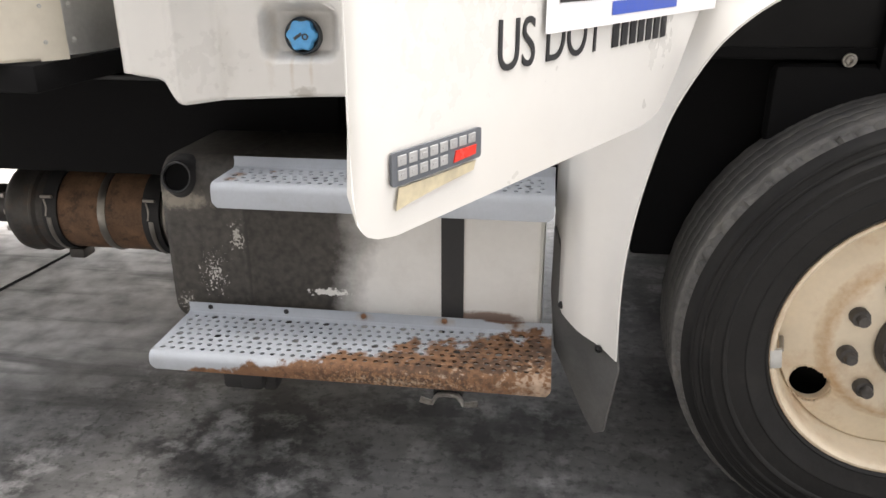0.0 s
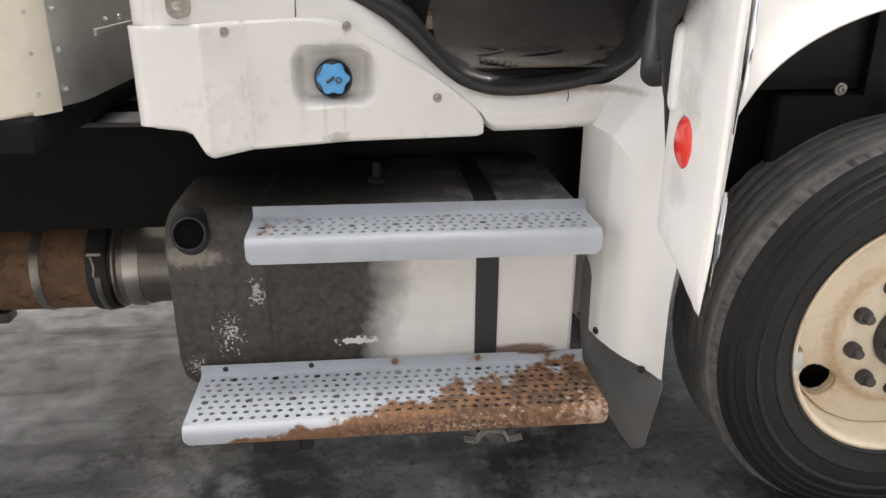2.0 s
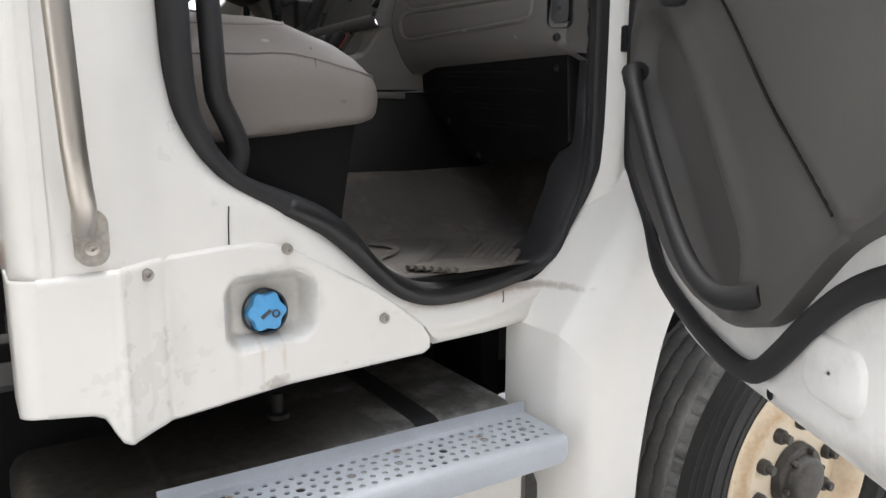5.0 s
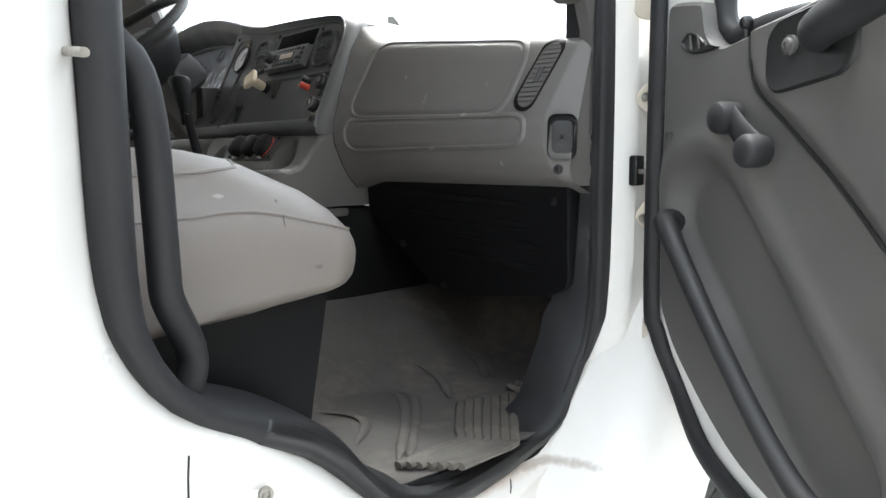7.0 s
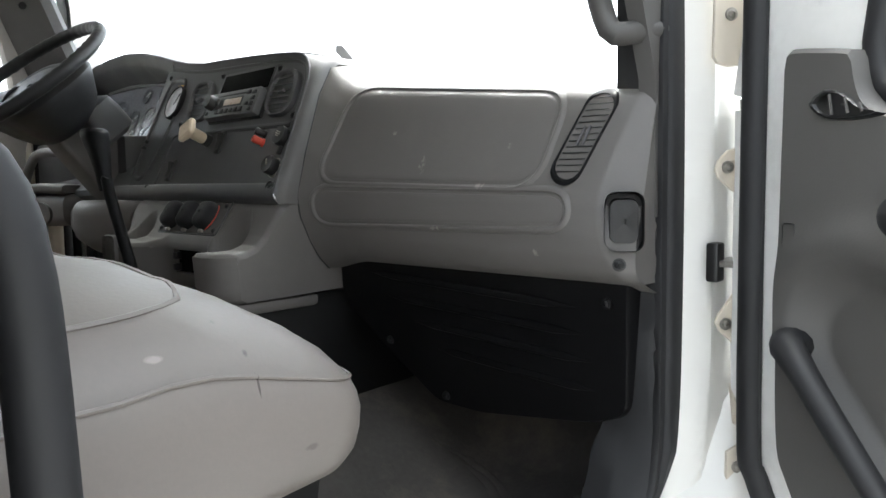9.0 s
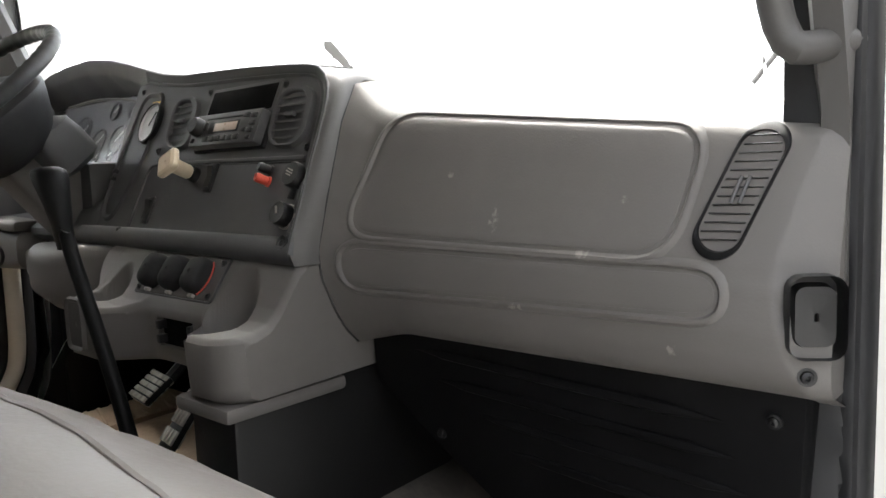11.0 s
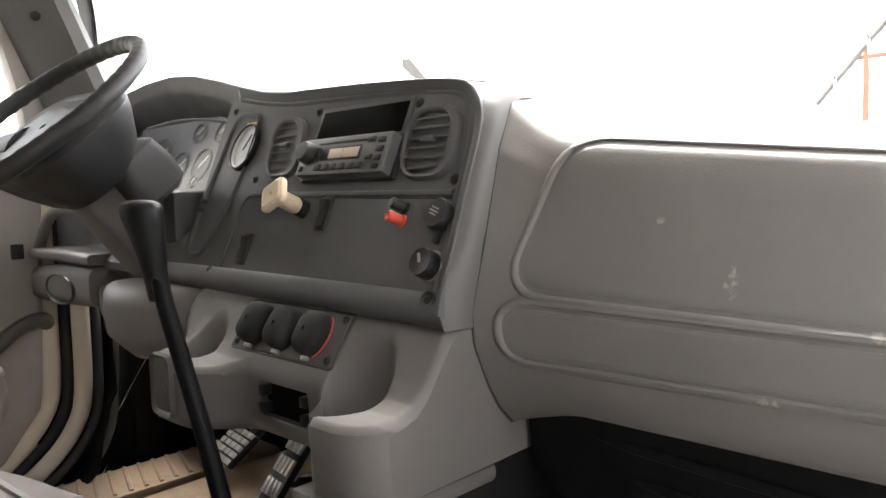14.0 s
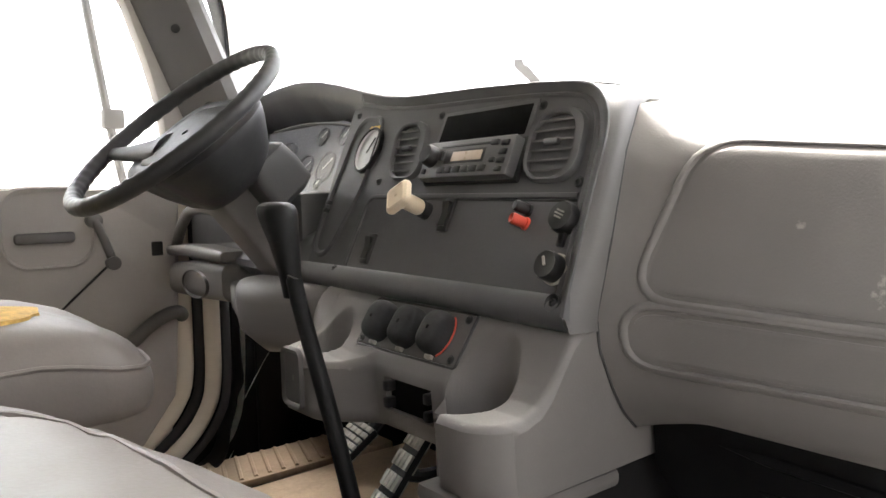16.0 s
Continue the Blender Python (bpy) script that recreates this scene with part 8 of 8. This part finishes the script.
dseat = thing("driver_seat", "torn grey vinyl driver's seat with yellow foam showing", "seat")
bm, edge = build_cushion(-0.80, -0.215, 2.90, 3.42, 1.465, 1.575, 0.05, 0.09)
dc = part("cushion", bm, M_SEAT, dseat, "torn grey vinyl cushion")
part("piping", tube(bmesh.new(), edge, 0.0045, 6, closed=True), M_SEAT, dc)
bm = bmesh.new()
pr = smooth_loop([(-0.62, 2.99), (-0.45, 2.97), (-0.37, 3.02), (-0.36, 3.12), (-0.44, 3.18), (-0.60, 3.16)], 0.02)
rings(bm, [[(-0.5 + (x + 0.5) * s + 0.01 * noise.noise((x * 40, y * 40, s)), 3.07 + (y - 3.07) * s, 1.617 + h) for x, y in pr] for s, h in ((1.0, -0.01), (0.97, 0.008), (0.6, 0.016), (0.1, 0.018))])
part("torn_foam", bm, M_FOAM, dc, "yellow foam in the tear")
part("seat_pedestal", bm_box((-0.70, 2.98, 1.09), (-0.32, 3.34, 1.47), 0.03), M_KICK, dseat)
part("adjuster", bm_box((-0.25, 3.38, 1.43), (-0.19, 3.47, 1.46), 0.01), M_BLKPL, dseat)

# ---- grab bars inside ----
bar = thing("grab_bar", "black padded entry grab bar inside the door opening", "grab bar")
bm = bmesh.new()
tube(bm, smooth_path([(-0.68, 1.655, 1.70), (-0.655, 1.640, 1.705), (-0.625, 1.634, 1.683), (-0.608, 1.632, 1.62), (-0.600, 1.634, 1.465), (-0.595, 1.640, 1.425), (-0.578, 1.652, 1.393), (-0.560, 1.665, 1.358), (-0.558, 1.668, 1.331), (-0.567, 1.668, 1.305), (-0.574, 1.668, 1.292)], 0.02), 0.0185, 16)
part("padded_bar", bm, M_SEAL, bar)
for at, out in (((-0.685, 1.658, 1.70), (-1, 0.3, 0)), ((-0.577, 1.668, 1.286), (-0.3, 0.1, -0.9))):
    part("mounting_foot", lathe(bmesh.new(), [(0.0, 0.012), (0.022, 0.012), (0.030, 0.004), (0.032, -0.008), (0.0, -0.008)], 24, Matrix.Translation(at) @ (-Vector(out)).to_track_quat("Z", "Y").to_matrix().to_4x4()), M_BLKPL, bar)
ah = thing("pillar_handle", "dark grey grab handle on the windscreen pillar", "grab handle")
bm = bmesh.new()
tube(bm, smooth_path([(0.205, 1.660, 1.872), (0.165, 1.672, 1.866), (0.138, 1.690, 1.862), (0.135, 1.705, 1.885), (0.118, 1.712, 1.95), (0.09, 1.712, 2.05), (0.07, 1.70, 2.12), (0.10, 1.68, 2.14)], 0.02), 0.0155, 14)
part("handle_bar", bm, M_TRIM, ah)

# ---- driver's door, seen from inside ----
DY = 3.63
bm = bmesh.new()
DW = [(-0.72, 1.86), (-0.10, 1.826), (-0.02, 1.84), (0.03, 1.95), (-0.03, 2.20), (-0.12, 2.30), (-0.60, 2.30), (-0.70, 2.22)]
DO = [(-0.80, 1.10), (-0.20, 1.12), (-0.06, 1.18), (0.03, 1.30), (0.045, 1.50), (0.06, 1.80), (0.12, 1.95), (0.0, 2.34), (-0.80, 2.34)]
rows = [[], [], [], [], []]
dws = smooth_loop(DW, 0.04)
for k in range(120):
    a = k * math.tau / 120
    o, i = loop_at(DO, (-0.35, 1.95), a), loop_at(dws, (-0.35, 1.95), a)
    m1, m2 = (i[0] + (o[0] - i[0]) * 0.06, i[1] + (o[1] - i[1]) * 0.06), (i[0] + (o[0] - i[0]) * 0.95, i[1] + (o[1] - i[1]) * 0.95)
    for row, (p, y) in zip(rows, ((i, DY + 0.04), (i, DY + 0.008), (m1, DY), (m2, DY), (o, DY + 0.012))):
        row.append((p[0], y, p[1]))
rings(bm, rows)
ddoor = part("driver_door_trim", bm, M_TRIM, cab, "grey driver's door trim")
# brighter copy of the trim plastic stands in for light on this door
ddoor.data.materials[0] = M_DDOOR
bm = bmesh.new()
bm.faces.new([bm.verts.new((x, DY + 0.035, z)) for x, z in dws])
dg = part("driver_window", bm, M_GLASS, cab, smooth=False, solid=0.004)
dg.visible_shadow = False
part("driver_door_skin", bm_box((-0.85, DY + 0.06, 0.97), (0.16, DY + 0.075, 1.83), 0.005), M_WHITE, cab)
bm = bmesh.new()
pr = [(x - 0.24, z + 1.735) for x, z in rounded(0.20, 0.19, 0.06, 6)]
rings(bm, [[(-0.24 + (x + 0.24) * s, DY - 0.002 + d, 1.735 + (z - 1.735) * s) for x, z in pr] for s, d in ((1.0, 0.0), (0.95, -0.003), (0.88, 0.004), (0.8, 0.012), (0.1, 0.014))])
part("handle_dish", bm, M_DDOOR, cab)
part("door_handle", bm_box((-0.31, DY - 0.012, 1.70), (-0.185, DY + 0.004, 1.725), 0.008), M_TRIM, cab)
bm = lathe(bmesh.new(), [(0.018, 0.0), (0.018, 0.02), (0.012, 0.026), (0.0, 0.028)], 20, Matrix.Translation((-0.145, DY, 1.748)) @ Matrix.Rotation(radians(90), 4, "X"))
tube(bm, [(-0.145, DY - 0.02, 1.748), (-0.128, DY - 0.03, 1.70), (-0.115, DY - 0.034, 1.655)], 0.010, 10)
lathe(bm, [(0.014, 0.02), (0.016, 0.03), (0.016, 0.05), (0.0, 0.056)], 16, Matrix.Translation((-0.115, DY, 1.648)) @ Matrix.Rotation(radians(90), 4, "X"))
part("driver_crank", bm, M_TRIM, cab)
part("latch_hole", bm_box((-0.015, DY - 0.004, 1.655), (0.012, DY + 0.006, 1.690), 0.003), M_BLKPL, cab)
bm = bmesh.new()
tube(bm, smooth_path([(0.05, DY, 1.50), (0.03, DY - 0.03, 1.515), (-0.02, DY - 0.045, 1.505), (-0.09, DY - 0.04, 1.45), (-0.25, DY - 0.04, 1.30)], 0.03), 0.017, 12)
part("driver_grab", bm, M_TRIM, cab)
bm = bmesh.new()
tube(bm, smooth_path([(-0.10, DY - 0.0005, 1.655), (-0.25, DY - 0.0005, 1.52), (-0.40, DY - 0.0005, 1.38)], 0.05), 0.003, 6)
part("trim_line", bm, M_BLKPL, cab)

# the driver's door jamb: painted edge, seal and painted sill curving back
jamb = [(0.062, 1.95), (0.062, 1.50), (0.058, 1.34), (0.038, 1.275), (-0.015, 1.21), (-0.11, 1.145), (-0.25, 1.105)]
for off, r, fl, mm, nm, yy in ((0.0, 0.022, 0.35, M_PILLAR, "jamb_edge", 3.655), (0.035, 0.014, 0.8, M_SEAL, "jamb_seal", 3.645), (0.062, 0.022, 0.5, M_PILLAR, "jamb_flange", 3.625), (0.088, 0.012, 0.7, M_SEAL, "jamb_welt", 3.60)):
    bm = bmesh.new()
    tube(bm, smooth_path([(x + off, yy, z - off * 0.5 * smoothstep(1.5, 1.2, z)) for x, z in jamb], 0.02), r, 10, flat=fl, up=(0, 1, 0))
    part(nm, bm, mm, cab)
part("jamb_back", bm_box((0.03, 3.67, 1.0), (0.5, 3.70, 1.95), 0.004), M_DARK, cab)

# ---- mirror arms and far things outside ----
mir = thing("mirror_bracket", "dark steel mirror bracket outside the driver's window", "mirror bracket")
for p in ([(0.10, 4.10, 1.62), (0.03, 4.08, 1.95), (-0.06, 4.05, 2.55)], [(0.22, 3.74, 1.75), (0.18, 3.86, 2.05), (0.08, 4.04, 2.5)]):
    part("arm", tube(bmesh.new(), smooth_path(p, 0.1), 0.013, 8), M_TRIM, mir)
part("joint", bm_box((0.0, 4.06, 2.0), (0.06, 4.11, 2.06), 0.01), M_TRIM, mir)
part("mount", bm_box((0.05, 3.70, 1.60), (0.26, 4.12, 1.66), 0.01), M_TRIM, mir)

hm = thing("hood_mirror", "pale hood mirror seen through the windscreen", "mirror")
bm = bmesh.new()
prism(bm, [(0, 0), (0.10, -0.10), (0.12, -0.08), (0.03, 0.03), (0.0, 0.03)], 0.02, frame_m((1.513, 3.93, 2.275), (0.5, -0.85, 0), (0, 0, 1)))
part("mirror_head", bm, M_TRIM, hm)
part("mirror_stalk", tube(bmesh.new(), [(1.56, 3.86, 2.20), (1.60, 3.82, 1.9), (1.58, 3.75, 1.5)], 0.012, 8), M_TRIM, hm)

shed = thing("timber_frame", "open orange timber frame on a pale metal shed in the yard", "timber frame")
for y, z1 in ((6.04, 4.45), (5.44, 5.05), (4.84, 5.6), (4.43, 5.6), (3.7, 5.6)):
    part("post", bm_box((15.95, y - 0.05, 0), (16.05, y + 0.05, z1), 0.01), M_ORANGE, shed)
for z, y1 in ((1.2, 6.1), (2.7, 6.1), (4.12, 6.26), (4.95, 5.45)):
    part("rail", bm_box((15.96, 3.4, z), (16.04, y1, z + 0.09), 0.01), M_ORANGE, shed)
part("metal_wall", bm_box((16.15, 3.0, 0), (16.25, 5.6, 5.8), 0.01), M_CLAD, shed, "pale metal cladding")
for y in span(3.2, 5.5, 10):
    part("cladding_rib", bm_box((16.10, y - 0.02, 0), (16.15, y + 0.02, 5.8), 0.008), M_CLAD, shed)
part("leaning_pole", tube(bmesh.new(), [(15.8, 6.9, 3.3), (15.8, 6.48, 3.8), (15.8, 5.26, 5.25), (15.8, 4.6, 6.0)], 0.06, 8), M_TRIM, shed, "dark leaning conveyor pole")
part("meter_box", bm_box((15.75, 4.45, 4.80), (15.93, 4.72, 5.25), 0.02), M_ALU, shed)

van = thing("parked_van", "white parked van ahead of the truck", "van")
bm = bmesh.new()
prof = [(0, 0.45), (0, 2.0), (0.4, 2.3), (4.2, 2.35), (5.0, 1.5), (6.0, 1.3), (6.1, 0.45)]
prism(bm, prof, 2.0, frame_m((9.0, 7.0, 0), (0.15, -1, 0), (0, 0, 1)))
part("body", bm, M_WHITE, van, bevel=0.06)
for u in (1.2, 5.0):
    m = frame_m((9.0 + 0.15 * u * 0.99 - 0.05, 7.0 - u * 0.99, 0.42), (0.15, -1, 0), (0, 0, 1))
    part("tyre", lathe(bmesh.new(), [(0.2, -0.05), (0.4, -0.05), (0.42, 0.0), (0.42, 0.2), (0.2, 0.2)], 32, m), M_TYRE, van)

trailer = thing("parked_trailer", "white trailer wall with two orange rub rails behind the truck", "trailer")
part("side_wall", bm_box((-7.0, 6.0, 0.35), (-0.75, 6.1, 3.4), 0.02), M_CREAM, trailer)
for z in (0.88, 0.44):
    part("rub_rail", bm_box((-7.0, 5.96, z), (-0.75, 6.0, z + 0.12), 0.01), M_ORANGE, trailer)
for x in (-5.6, -4.4):
    part("tyre", lathe(bmesh.new(), [(0.25, 0.0), (0.48, 0.0), (0.5, -0.03), (0.5, -0.25), (0.25, -0.25)], 32, Matrix.Translation((x, 6.12, 0.5)) @ Matrix.Rotation(radians(90), 4, "X")), M_TYRE, trailer)
